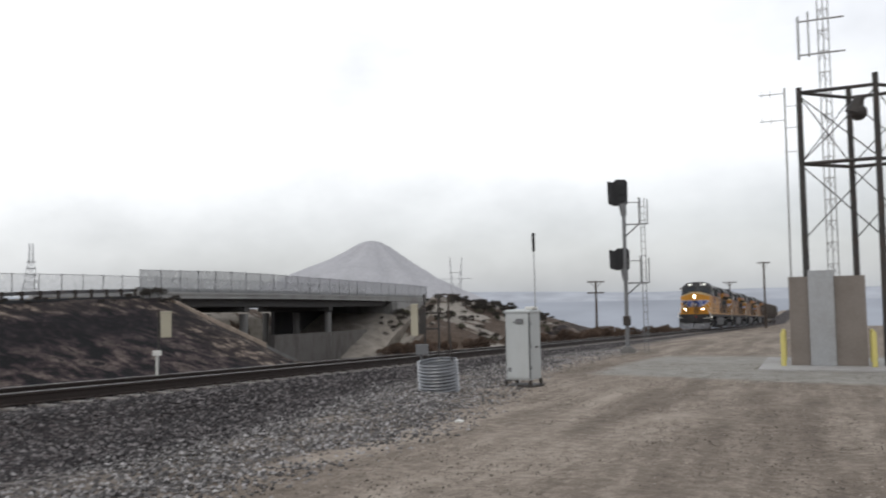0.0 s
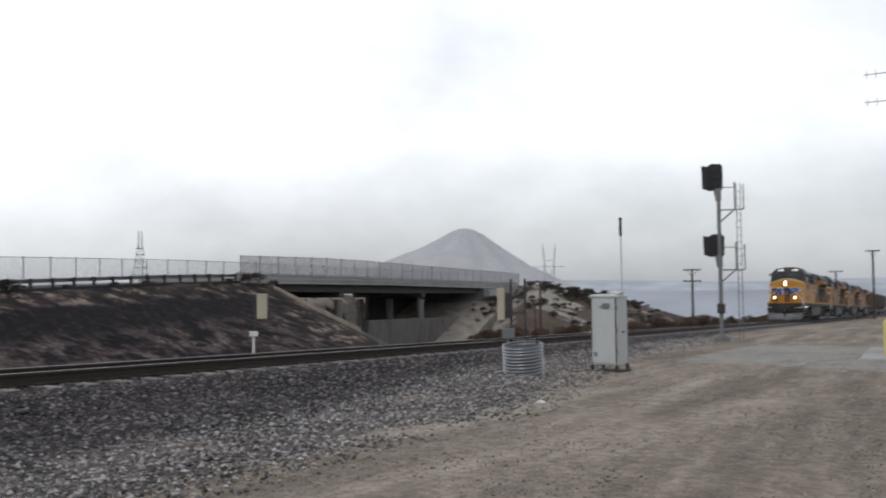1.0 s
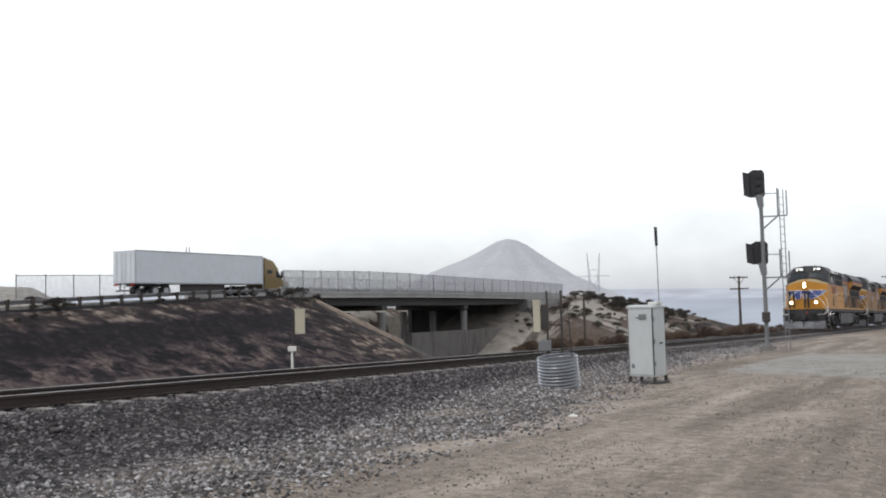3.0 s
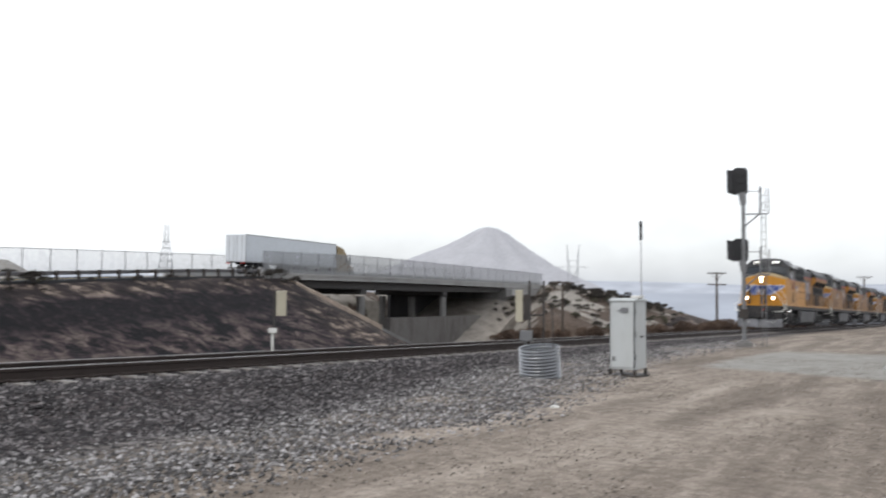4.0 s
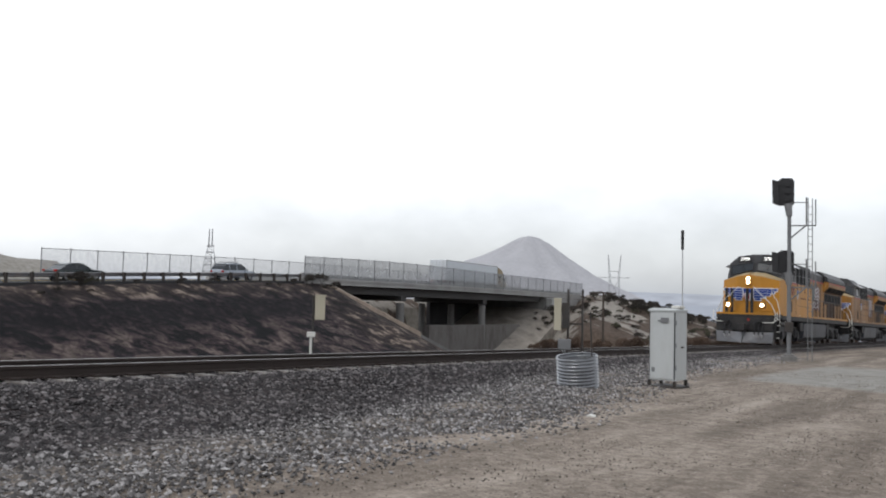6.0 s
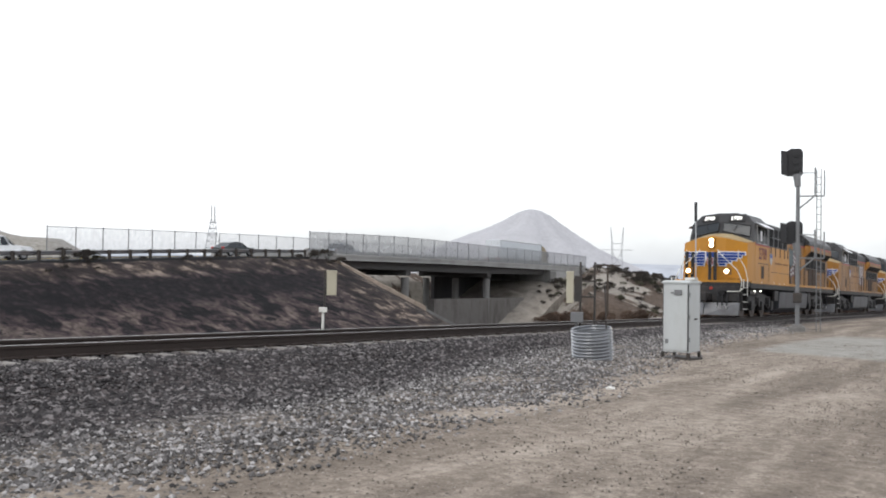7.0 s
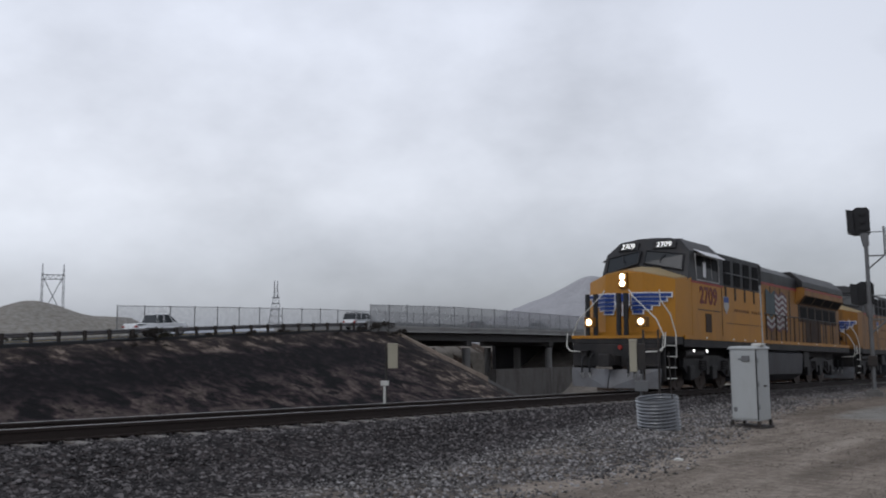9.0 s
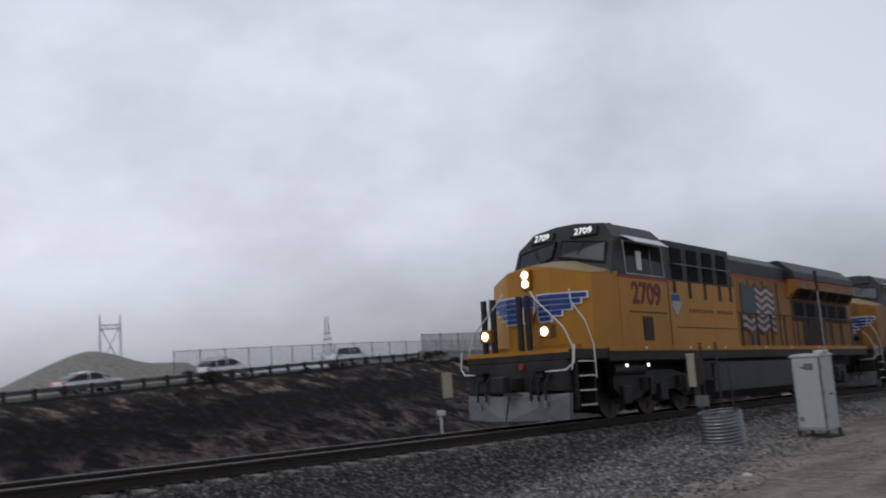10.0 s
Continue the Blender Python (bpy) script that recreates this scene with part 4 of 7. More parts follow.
def build_signal_mast():
    """Colour-light signal: pole, two hooded heads, ladder and cages."""
    x, y = -7.85, 36.6
    z = gz(x, y)
    s = thing("signal_mast", pose(x, y, z, 0, 0, 12), "grey railway signal mast with two black heads and a ladder", "signal")
    bm = B()
    rod(bm, (0, 0, 0.25), (0, 0, 6.2), 0.085, 0.075, n=16)
    part("pole", bm, M_GREYPAINT, s)
    bm = B()
    box(bm, -0.3, 0.3, -0.3, 0.3, -0.2, 0.18, bev=0.02)
    box(bm, -0.2, 0.2, -0.2, 0.2, 0.18, 0.26, bev=0.02)
    part("footing", bm, M_CONC_S, s)
    bm = B()
    box(bm, -0.16, 0.16, -0.2, 0.2, 1.15, 1.55, bev=0.02)
    part("junction_box", bm, M_DARKSTEEL, s)
    for zc, hh in ((6.85, 0.56), (3.98, 0.47)):
        bm = B()
        # background plate with rounded top, facing the approaching train and turned towards the yard
        pts = [(-0.33, -hh), (0.20, -hh), (0.26, -hh * 0.85), (0.27, hh * 0.75), (0.17, hh * 0.97), (-0.2, hh), (-0.35, hh * 0.8)]
        slab(bm, pts, "y", 0.06, 0.30)
        head = part("signal_head", bm, M_BLACK, s, "black signal head seen from behind the hoods")
        head.matrix_basis = pose(-0.08, 0, zc, 0, 0, 0)
        bm = B()
        slab(bm, [(-0.56, -hh * 0.82), (-0.32, -hh), (-0.34, hh * 0.75), (-0.58, hh * 0.86)], "y", -0.12, 0.28)
        hood = part("hood", bm, M_BLACK, head)
        bm = B()
        for k in (-0.45, 0.0, 0.45):
            rod(bm, (0.0, -0.02, k * hh * 1.2), (0.0, 0.07, k * hh * 1.2), 0.1, n=14)
        part("lens_cover", bm, M_BLACK, head)
        bm = B()
        rod(bm, (0, 0, zc - hh - 0.45), (-0.05, 0.05, zc - hh + 0.05), 0.12, 0.16, n=12)
        part("head_bracket", bm, M_GREYPAINT, s)
    # ladder
    for lx in (0.70, 0.86):
        bm = B()
        rod(bm, (lx, 0, 0.0), (lx, 0, 6.55), 0.02, n=6)
        part("ladder_rail", bm, M_GREYPAINT, s)
    for k in range(20):
        bm = B()
        rod(bm, (0.70, 0, 0.5 + k * 0.3), (0.86, 0, 0.5 + k * 0.3), 0.012, n=6)
        part("rung", bm, M_GREYPAINT, s)
    for zc in (5.45, 2.95):
        bm = B()
        pipe(bm, [(0.05, 0, zc), (0.98, 0, zc), (0.98, 0, zc + 1.05)], 0.028)
        pipe(bm, [(0.05, 0, zc - 0.5), (0.60, 0, zc - 0.02)], 0.03)
        pipe(bm, [(0.05, 0, zc + 0.95), (0.70, 0, zc + 0.93)], 0.018)
        pipe(bm, [(0.64, 0, zc), (0.64, 0, zc + 1.15)], 0.035)
        part("platform_cage", bm, M_GREYPAINT, s)
    return s


build_signal_mast()


def build_stone():
    bm = B()
    bmesh.ops.create_icosphere(bm, subdivisions=2, radius=0.065, matrix=Matrix.Diagonal((1.1, 0.8, 0.55, 1)))
    rnd = random.Random(9)
    for v in bm.verts:
        v.co *= rnd.uniform(0.85, 1.12)
    st = part("white_stone", bm, M_WHITE)
    tagged(st, "single chalky white stone lying on the dirt", "stone")
    st.matrix_basis = pose(-5.42, 12.3, gz(-5.42, 12.3) + 0.02)


build_stone()

# ------------------------------------------------------------------ radio compound
M_BLOCK = material("split_face_block", (0.20, 0.175, 0.155), 0.9, 0, 0.18, 3, 30, 0.4, dirt=(0.1, 0.085, 0.07), dirt_amount=0.25)
M_YPOST = material("yellow_bollard_paint", (0.55, 0.48, 0.16), 0.5, 0, 0.12, 5, 50, 0.1)
M_LATTICE = material("pale_lattice_steel", (0.36, 0.36, 0.36), 0.5, 0.4, 0.1, 3, 40, 0.05)


def build_compound():
    z = gz(-0.2, 28)
    pad = thing("concrete_pad", pose(0.6, 28.2, z), "pale worn concrete pad under the radio enclosure", "pad", kind="structure")
    bm = B()
    box(bm, -2.6, 3.2, -1.5, 3.0, -0.15, 0.08, bev=0.02)
    part("slab", bm, M_CONC, pad)
    e = thing("block_enclosure", pose(-0.1, 28.9, z + 0.08), "brown block enclosure with a galvanised cable chute", "enclosure")
    for x0, x1, y0, y1 in ((-1.05, 1.05, -0.85, -0.65), (-1.05, 1.05, 0.65, 0.85), (-1.05, -0.85, -0.646, 0.646), (0.85, 1.05, -0.646, 0.646)):
        bm = B()
        box(bm, x0, x1, y0, y1, 0.0, 2.66, bev=0.01)
        part("wall", bm, M_BLOCK, e)
    bm = B()
    box(bm, -0.5, 0.2, -0.99, -0.853, 0.0, 2.84, bev=0.01)
    for k in range(5):
        box(bm, -0.48 + k * 0.15, -0.43 + k * 0.15, -1.012, -0.993, 0.02, 2.81)
    part("cable_chute", bm, M_GALV, e, "ribbed galvanised cable chute")
    for bx, by in ((-1.25, -1.1), (1.2, -1.1), (1.25, 0.9), (-1.3, 0.9)):
        b = thing("bollard", pose(bx - 0.1, 28.9 + by, z + 0.08), "yellow painted steel bollard beside the enclosure", "bollard", "bollards")
        bm = B()
        rod(bm, (0, 0, -0.1), (0, 0, 0.95), 0.075, n=16)
        bmesh.ops.create_uvsphere(bm, u_segments=16, v_segments=6, radius=0.075, matrix=Matrix.Translation((0, 0, 0.95)))
        part("tube", bm, M_YPOST, b)
    # four-legged dark tower
    t = thing("steel_tower", pose(0.75, 29.0, z + 0.08), "dark four-legged steel tower with cross braces and a horn antenna", "tower")
    legs = [(-1.38, -0.75), (0.72, -0.85), (2.0, 0.5), (0.05, 0.75)]
    for k, (lx, ly) in enumerate(legs):
        bm = B()
        rod(bm, (lx, ly, -0.05), (lx, ly, 8.45 + 0.2 * (k % 2)), 0.10, 0.085, n=12)
        part("leg", bm, M_DARKSTEEL, t)
    for a, b in ((0, 1), (1, 2), (2, 3), (3, 0)):
        for zz in (6.1, 8.3):
            bm = B()
            rod(bm, (*legs[a], zz), (*legs[b], zz), 0.055, n=8)
            part("girt", bm, M_DARKSTEEL, t)
        for z0, z1 in ((6.15, 8.2),) if a % 2 else ((3.8, 6.05), (6.15, 8.2)):
            for p, q in ((a, b), (b, a)):
                bm = B()
                rod(bm, (*legs[p], z0), (*legs[q], z1), 0.018, n=6)
                part("brace", bm, M_DARKSTEEL, t)
    bm = B()
    bmesh.ops.create_cone(bm, cap_ends=True, segments=20, radius1=0.12, radius2=0.27, depth=0.5, matrix=Matrix.Translation((0.2, -0.9, 7.72)) @ Matrix.Rotation(radians(200), 4, "Y"))
    bmesh.ops.create_uvsphere(bm, u_segments=20, v_segments=8, radius=0.25, matrix=Matrix.Translation((0.23, -0.9, 7.5)))
    part("horn_antenna", bm, M_DARKSTEEL, t)
    # slender pale lattice mast behind
    m = thing("lattice_mast", pose(0.2, 34.0, gz(0.2, 34)), "slender pale lattice mast with folded dipole aerials", "mast")
    feet = [(0.18, 0.1), (-0.18, 0.1), (0.0, -0.21)]
    for fx, fy in feet:
        bm = B()
        rod(bm, (fx, fy, -0.1), (fx, fy, 13.4), 0.025, n=6)
        part("mast_leg", bm, M_LATTICE, m)
    bm = B()
    for k in range(34):
        for i in range(3):
            a, b = feet[i], feet[(i + 1) % 3]
            zz = 0.3 + k * 0.39
            rod(bm, (*a, zz), (*b, zz + (0.39 if k % 2 else 0.0)), 0.012, n=4)
    tagged(part("lacing", bm, M_LATTICE, m), kind="stuff")
    bm = B()
    for zz in (12.35, 11.1):
        rod(bm, (-0.85, -0.2, zz), (0.7, -0.2, zz), 0.035, n=8)
    rod(bm, (-0.85, -0.2, 10.95), (-0.85, -0.2, 12.55), 0.045, n=8)
    rod(bm, (-0.5, -0.2, 11.0), (-0.5, -0.2, 12.7), 0.03, n=8)
    rod(bm, (0.0, -0.2, 11.6), (0.0, -0.2, 14.6), 0.02, n=6)
    part("dipole_array", bm, M_LATTICE, m)
    w = thing("whip_mast", pose(-1.25, 34.0, gz(-1.2, 34)), "thin pale tube mast with side aerials", "mast")
    bm = B()
    rod(bm, (0, 0, -0.1), (0.05, 0, 10.0), 0.035, n=8)
    part("tube", bm, M_LATTICE, w)
    bm = B()
    for zz in (9.8, 8.8):
        rod(bm, (0.05, 0, zz), (-0.85, 0, zz), 0.018, n=6)
        for k in (-0.75, -0.45):
            rod(bm, (k, 0, zz - 0.15), (k, 0, zz + 0.15), 0.012, n=6)
    for zz in (9.3, 8.5, 7.6):
        rod(bm, (0.0, 0, zz), (0.5, 0, zz), 0.014, n=6)
    tagged(part("yagi_aerial", bm, M_LATTICE, w), kind="stuff")


build_compound()

# ------------------------------------------------------------------ the train
M_YEL = material("locomotive_yellow", (0.45, 0.195, 0.010), 0.45, 0, 0.10, 1.2, 40, 0.04, dirt=(0.20, 0.10, 0.025), dirt_amount=0.3, dirt_scale=0.8, stretch=(1, 1, 0.35))
# Darker copy of M_YEL for the hood's shaded side, with brown grime over it.
M_YELH = material("shaded_grimy_hood_yellow", (0.27, 0.115, 0.010), 0.5, 0, 0.2, 1.0, 30, 0.06, dirt=(0.06, 0.034, 0.017), dirt_amount=0.55, dirt_scale=0.7, stretch=(1, 1, 0.3))
M_LGREY = material("locomotive_grey", (0.025, 0.026, 0.029), 0.5, 0, 0.25, 1.5, 40, 0.06, spec=0.35, dirt=(0.045, 0.035, 0.028), dirt_amount=0.3)
M_UNDER = material("running_gear_grey", (0.017, 0.0165, 0.0175), 0.6, 0.1, 0.3, 2, 30, 0.15, dirt=(0.05, 0.043, 0.04), dirt_amount=0.45)
M_TANK = material("fuel_tank_grey", (0.055, 0.058, 0.066), 0.45, 0, 0.15, 1.5, 30, 0.05, spec=0.4, dirt=(0.05, 0.043, 0.038), dirt_amount=0.35, stretch=(1, 1, 0.4))
# Pale colour stands in for sky reflected on the nose top.
M_SKYSHEEN = material("sky_sheen_nose_top", (0.36, 0.29, 0.17), 0.5, 0, 0.2, 2, 30, 0.05, dirt=(0.42, 0.19, 0.02), dirt_amount=0.35, dirt_scale=1.5)
M_NUMRED = material("road_number_red", (0.13, 0.014, 0.007), 0.5, 0, 0.15, 3, 40, 0.04)
M_PLOW = material("snowplough_grey", (0.15, 0.153, 0.163), 0.45, 0.2, 0.2, 2, 30, 0.1, dirt=(0.07, 0.06, 0.05), dirt_amount=0.35)
M_LRED = material("locomotive_red", (0.28, 0.022, 0.015), 0.45, 0, 0.15, 3, 40, 0.05)
M_LBLUE = material("emblem_blue", (0.013, 0.048, 0.235), 0.4, 0, 0.1, 3, 40, 0.04)
M_LWHITE = material("emblem_white", (0.72, 0.72, 0.74), 0.5, 0, 0.1, 3, 40, 0.04)
M_RAILW = material("white_handrail_paint", (0.68, 0.67, 0.62), 0.45, 0, 0.1, 6, 40, 0.05)
M_RIMSTEEL = material("bright_cast_steel", (0.4, 0.4, 0.4), 0.45, 0.4, 0.2, 6, 40, 0.08)
M_WHEEL = material("wheel_steel", (0.09, 0.07, 0.06), 0.5, 0.6, 0.25, 5, 40, 0.1)
M_GLASS = material("dark_cab_glass", (0.02, 0.025, 0.03), 0.16, 0, 0.05, 3, 20, 0, spec=0.3)
M_FLAGT = material("faded_flag_teal", (0.045, 0.07, 0.075), 0.5, 0, 0.15, 3, 40, 0.05)
M_FLAGW = material("faded_flag_white", (0.42, 0.41, 0.40), 0.5, 0, 0.2, 3, 40, 0.05, dirt=(0.12, 0.1, 0.08), dirt_amount=0.3)
M_FLAGR = material("faded_flag_red", (0.11, 0.035, 0.045), 0.5, 0, 0.2, 3, 40, 0.05, dirt=(0.1, 0.06, 0.05), dirt_amount=0.3)
M_FADED = material("faded_lettering_brown", (0.15, 0.06, 0.018), 0.6, 0, 0.2, 3, 40, 0.03)
# Near-black colour paints the shade inside louvres, intakes, grilles and side windows.
M_DARKOPEN = material("unlit_opening", (0.006, 0.006, 0.007), 0.7, 0, 0.2, 4, 40, 0.05, spec=0.12)
M_INTAKE = material("sooty_brown_intake", (0.05, 0.026, 0.014), 0.7, 0, 0.3, 2, 30, 0.1, dirt=(0.02, 0.015, 0.012), dirt_amount=0.5)
M_LAMP = glow("lit_headlamp", (1.0, 0.84, 0.60), 12.0)
# Weak warm glow on the ring paints the halo round a lit lamp.
M_LAMPRIM = glow("headlamp_halo_glow", (1.0, 0.66, 0.30), 0.9)
M_STEPLAMP = glow("lit_step_lamp", (1.0, 0.97, 0.9), 4.0)
M_LAMPDIM = glow("number_glow", (1.0, 1.0, 0.95), 1.1)


def lettering(name, text, size, m, material_, parent, depth=0.004):
    cu = bpy.data.curves.new(name, "FONT")
    cu.body, cu.size, cu.extrude, cu.align_x, cu.align_y = text, size, depth, "CENTER", "CENTER"
    cu.offset = size * (0.032 if size > 0.5 else 0.0)
    tmp = bpy.data.objects.new(name, cu)
    scene.collection.objects.link(tmp)
    me = bpy.data.meshes.new_from_object(tmp.evaluated_get(bpy.context.evaluated_depsgraph_get()))
    bpy.data.objects.remove(tmp)
    bpy.data.curves.remove(cu)
    me.materials.clear()
    me.materials.append(material_)
    ob = new(name, me)
    ob.parent = parent
    ob.matrix_basis = m
    return ob


def lathe_wheel(bm, x, y, z, r, w):
    rod(bm, (x - w / 2, y, z), (x + w / 2, y, z), r, n=28)


WHEELS = []


def build_bogie(loco, yc):
    """Three-axle truck: side frames, wheels, springs."""
    bg = thing("bogie", pose(0, yc, 0), "", "")
    bg.parent = loco
    for sx in (-1, 1):
        bm = B()
        pts = [(-2.35, 0.75), (-2.0, 0.48), (-1.3, 0.40), (-0.75, 0.62), (-0.35, 0.62), (0.0, 0.42), (0.4, 0.62), (0.8, 0.62), (1.35, 0.40), (2.0, 0.48), (2.35, 0.75), (2.3, 1.05), (1.3, 1.0), (0.6, 1.12), (-0.6, 1.12), (-1.3, 1.0), (-2.3, 1.05)]
        slab(bm, pts, "x", sx * 1.08, sx * 1.24)
        for k in (-1.85, 0.0, 1.85):
            box(bm, sx * 1.2 - 0.14, sx * 1.2 + 0.14, k - 0.2, k + 0.2, 0.34, 0.78, bev=0.03)
        part("side_frame", bm, M_UNDER, bg)
        for k in (-0.95, 0.95):
            bm = B()
            for dz in range(4):
                rod(bm, (sx * 1.28, k, 0.66 + dz * 0.08), (sx * 1.28, k, 0.71 + dz * 0.08), 0.12, n=12)
            box(bm, sx * 1.28 - 0.04, sx * 1.28 + 0.04, k + 0.28, k + 0.5, 0.5, 0.95, bev=0.02)
            part("spring", bm, M_UNDER, bg)
    for k in (-1.85, 0.0, 1.85):
        bm = B()
        for sx in (-0.755, 0.755):
            lathe_wheel(bm, sx, 0, 0, 0.535, 0.12)
            for a in range(4):
                box(bm, sx * 1.05 - 0.04, sx * 1.05 + 0.04, 0.2, 0.42, -0.05, 0.05, Matrix.Rotation(a * math.pi / 2, 4, "X"))
        rod(bm, (-0.9, 0, 0), (0.9, 0, 0), 0.09, n=12)
        ws = part("wheelset", bm, M_WHEEL, bg)
        ws.matrix_basis = pose(0, k, 0.535)
        bm = B()
        box(bm, -0.62, 0.62, k + 0.05, k + 1.05, 0.13, 0.9, bev=0.08)
        part("traction_motor", bm, M_UNDER, bg)
        WHEELS.append((loco, ws, k))


def build_loco(number):
    lo = thing("locomotive", Matrix.Identity(4), "yellow diesel locomotive with dark grey roof and blue winged emblem" if not number else "yellow leading diesel locomotive with lit headlights and blue winged nose emblem", "locomotive", "locomotives of the train")
    # trailing units take the darker yellow, dimmed in colour for haze
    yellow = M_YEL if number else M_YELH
    # frame and running boards
    bm = B()
    box(bm, -1.5, 1.5, 0.9, 20.7, 1.36, 1.66, bev=0.02)
    box(bm, -0.6, 0.6, -0.6, 21.2, 1.0, 1.38, bev=0.02)
    part("frame", bm, M_UNDER, lo)
    for sx in (-1, 1):
        bm = B()
        box(bm, sx * 1.51 - 0.012, sx * 1.51 + 0.012, 0.9, 20.7, 1.60, 1.72)
        sill = part("sill_stripe", bm, yellow, lo)
        for yy in (2.6, 5.0, 6.1, 7.2, 10.2, 12.4, 15.0, 18.0):
            bm = B()
            box(bm, sx * 1.524, sx * 1.53, yy, yy + 0.11, 1.64, 1.70)
            part("reflector_strip", bm, M_RAILW, sill)
    # front platform, pilot and plough
    bm = B()
    box(bm, -1.48, 1.48, -0.72, 0.9, 1.42, 1.66, bev=0.03)
    part("front_platform", bm, M_UNDER, lo)
    bm = B()
    box(bm, -1.47, 1.47, -0.742, -0.722, 1.585, 1.675)
    part("platform_edge", bm, yellow, lo, "yellow platform edge")
    bm = B()
    box(bm, -1.42, 1.42, -0.75, -0.6, 0.75, 1.42, bev=0.02)
    part("pilot_plate", bm, M_UNDER, lo)
    bm = B()
    for sx in (-1, 1):
        hull(bm, [(sx * 0.02, -1.22, 0.12), (sx * 0.02, -1.05, 0.66), (sx * 1.42, -0.80, 0.14), (sx * 1.45, -0.76, 0.7), (sx * 0.02, -0.9, 0.14), (sx * 0.02, -0.8, 0.66), (sx * 1.42, -0.66, 0.14), (sx * 1.45, -0.62, 0.7)])
    part("plough", bm, M_PLOW, lo, "grey snow plough")
    bm = B()
    box(bm, -0.22, 0.22, -1.25, -0.7, 0.78, 1.08, bev=0.04)
    box(bm, -0.16, 0.2, -1.5, -1.22, 0.74, 1.12, bev=0.05)
    part("coupler", bm, M_UNDER, lo)
    for sx in (-0.95, -0.7, 0.55, 0.75, 0.95):
        bm = B()
        pipe(bm, [(sx, -0.78, 1.15), (sx * 1.02, -0.98, 0.95), (sx * 1.02, -1.0, 0.55), (sx * 0.98, -0.95, 0.42)], 0.03)
        hose = part("air_hose", bm, M_BLACK, lo)
        bm = B()
        rod(bm, (sx * 1.02, -1.0, 0.55), (sx * 0.98, -0.95, 0.40), 0.042, n=10)
        part("glad_hand", bm, M_RIMSTEEL, hose, "bright cast coupling end")
    for sx in (-0.95, 0.75):
        bm = B()
        box(bm, sx - 0.18, sx + 0.18, -0.98, -0.74, 1.2, 1.23)
        box(bm, sx - 0.12, sx + 0.1, -0.90, -0.74, 1.05, 1.2, bev=0.02)
        part("uncoupling_bracket", bm, M_UNDER, lo)
    bm = B()
    rod(bm, (0.2, -0.80, 1.32), (0.2, -0.70, 1.32), 0.07, n=12)
    part("red_fitting", bm, M_LRED, lo)
    # nose: broad flat front with a gently pointed brow
    bm = B()
    hull(bm, [(sx * x, y, z) for x, y, z in ((0.62, -0.12, 1.66), (0.62, -0.05, 3.60), (1.46, 0.34, 1.66), (1.45, 0.46, 3.40), (1.512, 1.54, 1.66), (1.512, 1.54, 3.52), (0.55, 1.55, 3.90), (0.0, -0.02, 3.70)) for sx in (-1, 1)])
    nose = part("nose", bm, yellow, lo)
    # deck of the nose below the windscreens, coloured pale for the sky it reflects
    for sx in (-1, 1):
        bm = B()
        hull(bm, [(sx * x, y, z + e) for x, y, z in ((0.05, 0.05, 3.715), (0.60, 0.02, 3.62), (1.43, 0.50, 3.425), (1.49, 1.35, 3.52), (0.56, 1.2, 3.85), (0.05, 1.1, 3.905)) for e in (0.0, 0.012)])
        part("nose_deck", bm, M_SKYSHEEN, nose, "top of the nose coloured pale for sky reflection")
    bm = B()
    box(bm, -1.2, 1.2, -0.20, 0.3, 1.665, 1.80, bev=0.01)
    part("nose_kickplate", bm, yellow, lo)
    # cab
    bm = B()
    hull(bm, [(sx * x, y, z) for x, y, z in ((1.5, 1.25, 3.44), (1.5, 4.2, 3.44), (0.1, 1.15, 3.93), (1.5, 1.40, 3.6), (1.44, 1.62, 4.40), (1.05, 1.84, 4.82), (1.05, 4.2, 4.84), (1.44, 4.2, 4.46), (0.3, 1.76, 4.90)) for sx in (-1, 1)])
    cabt = part("cab_top", bm, M_LGREY, lo, "dark grey upper cab")
    bm = B()
    box(bm, -1.515, 1.515, 1.55, 8.3, 1.66, 3.44, bev=0.015)
    part("cab_side", bm, yellow, lo)
    bm = B()
    box(bm, -1.42, 1.42, 4.21, 8.3, 3.445, 4.56, bev=0.03)
    part("equipment_cab", bm, M_LGREY, lo)
    for sx in (-1, 1):
        bm = B()
        box(bm, sx * 1.519 - 0.006, sx * 1.519 + 0.006, 1.5, 4.2, 3.38, 3.45)
        part("red_line", bm, M_LRED, lo)
    # windscreens, set into the sloping front
    for sx in (-1, 1):
        bm = B()
        quad = [(sx * 0.10, 1.19, 4.02), (sx * 1.32, 1.36, 3.76), (sx * 1.30, 1.53, 4.28), (sx * 0.10, 1.42, 4.46)]
        vs = [bm.verts.new((x, y - 0.045, z)) for x, y, z in quad] + [bm.verts.new((x, y + 0.25, z)) for x, y, z in quad]
        bmesh.ops.convex_hull(bm, input=vs)
        w = part("windscreen", bm, M_GLASS, lo)
        bm = B()
        q2 = [(x, y - 0.055, z) for x, y, z in quad]
        pipe(bm, q2 + q2[:1], 0.028)
        part("gasket", bm, M_BLACK, w)
        bm = B()
        pipe(bm, [(sx * 0.75, 1.36, 4.34), (sx * 0.6, 1.20, 4.05)], 0.014)
        part("wiper", bm, M_BLACK, w)
    # number boards
    for sx, rz in ((-0.62, 6), (0.62, -6)):
        nb = B()
        box(nb, -0.38, 0.38, -0.05, 0.1, -0.13, 0.13, bev=0.015)
        o = part("number_board", nb, M_BLACK, lo, "black number board")
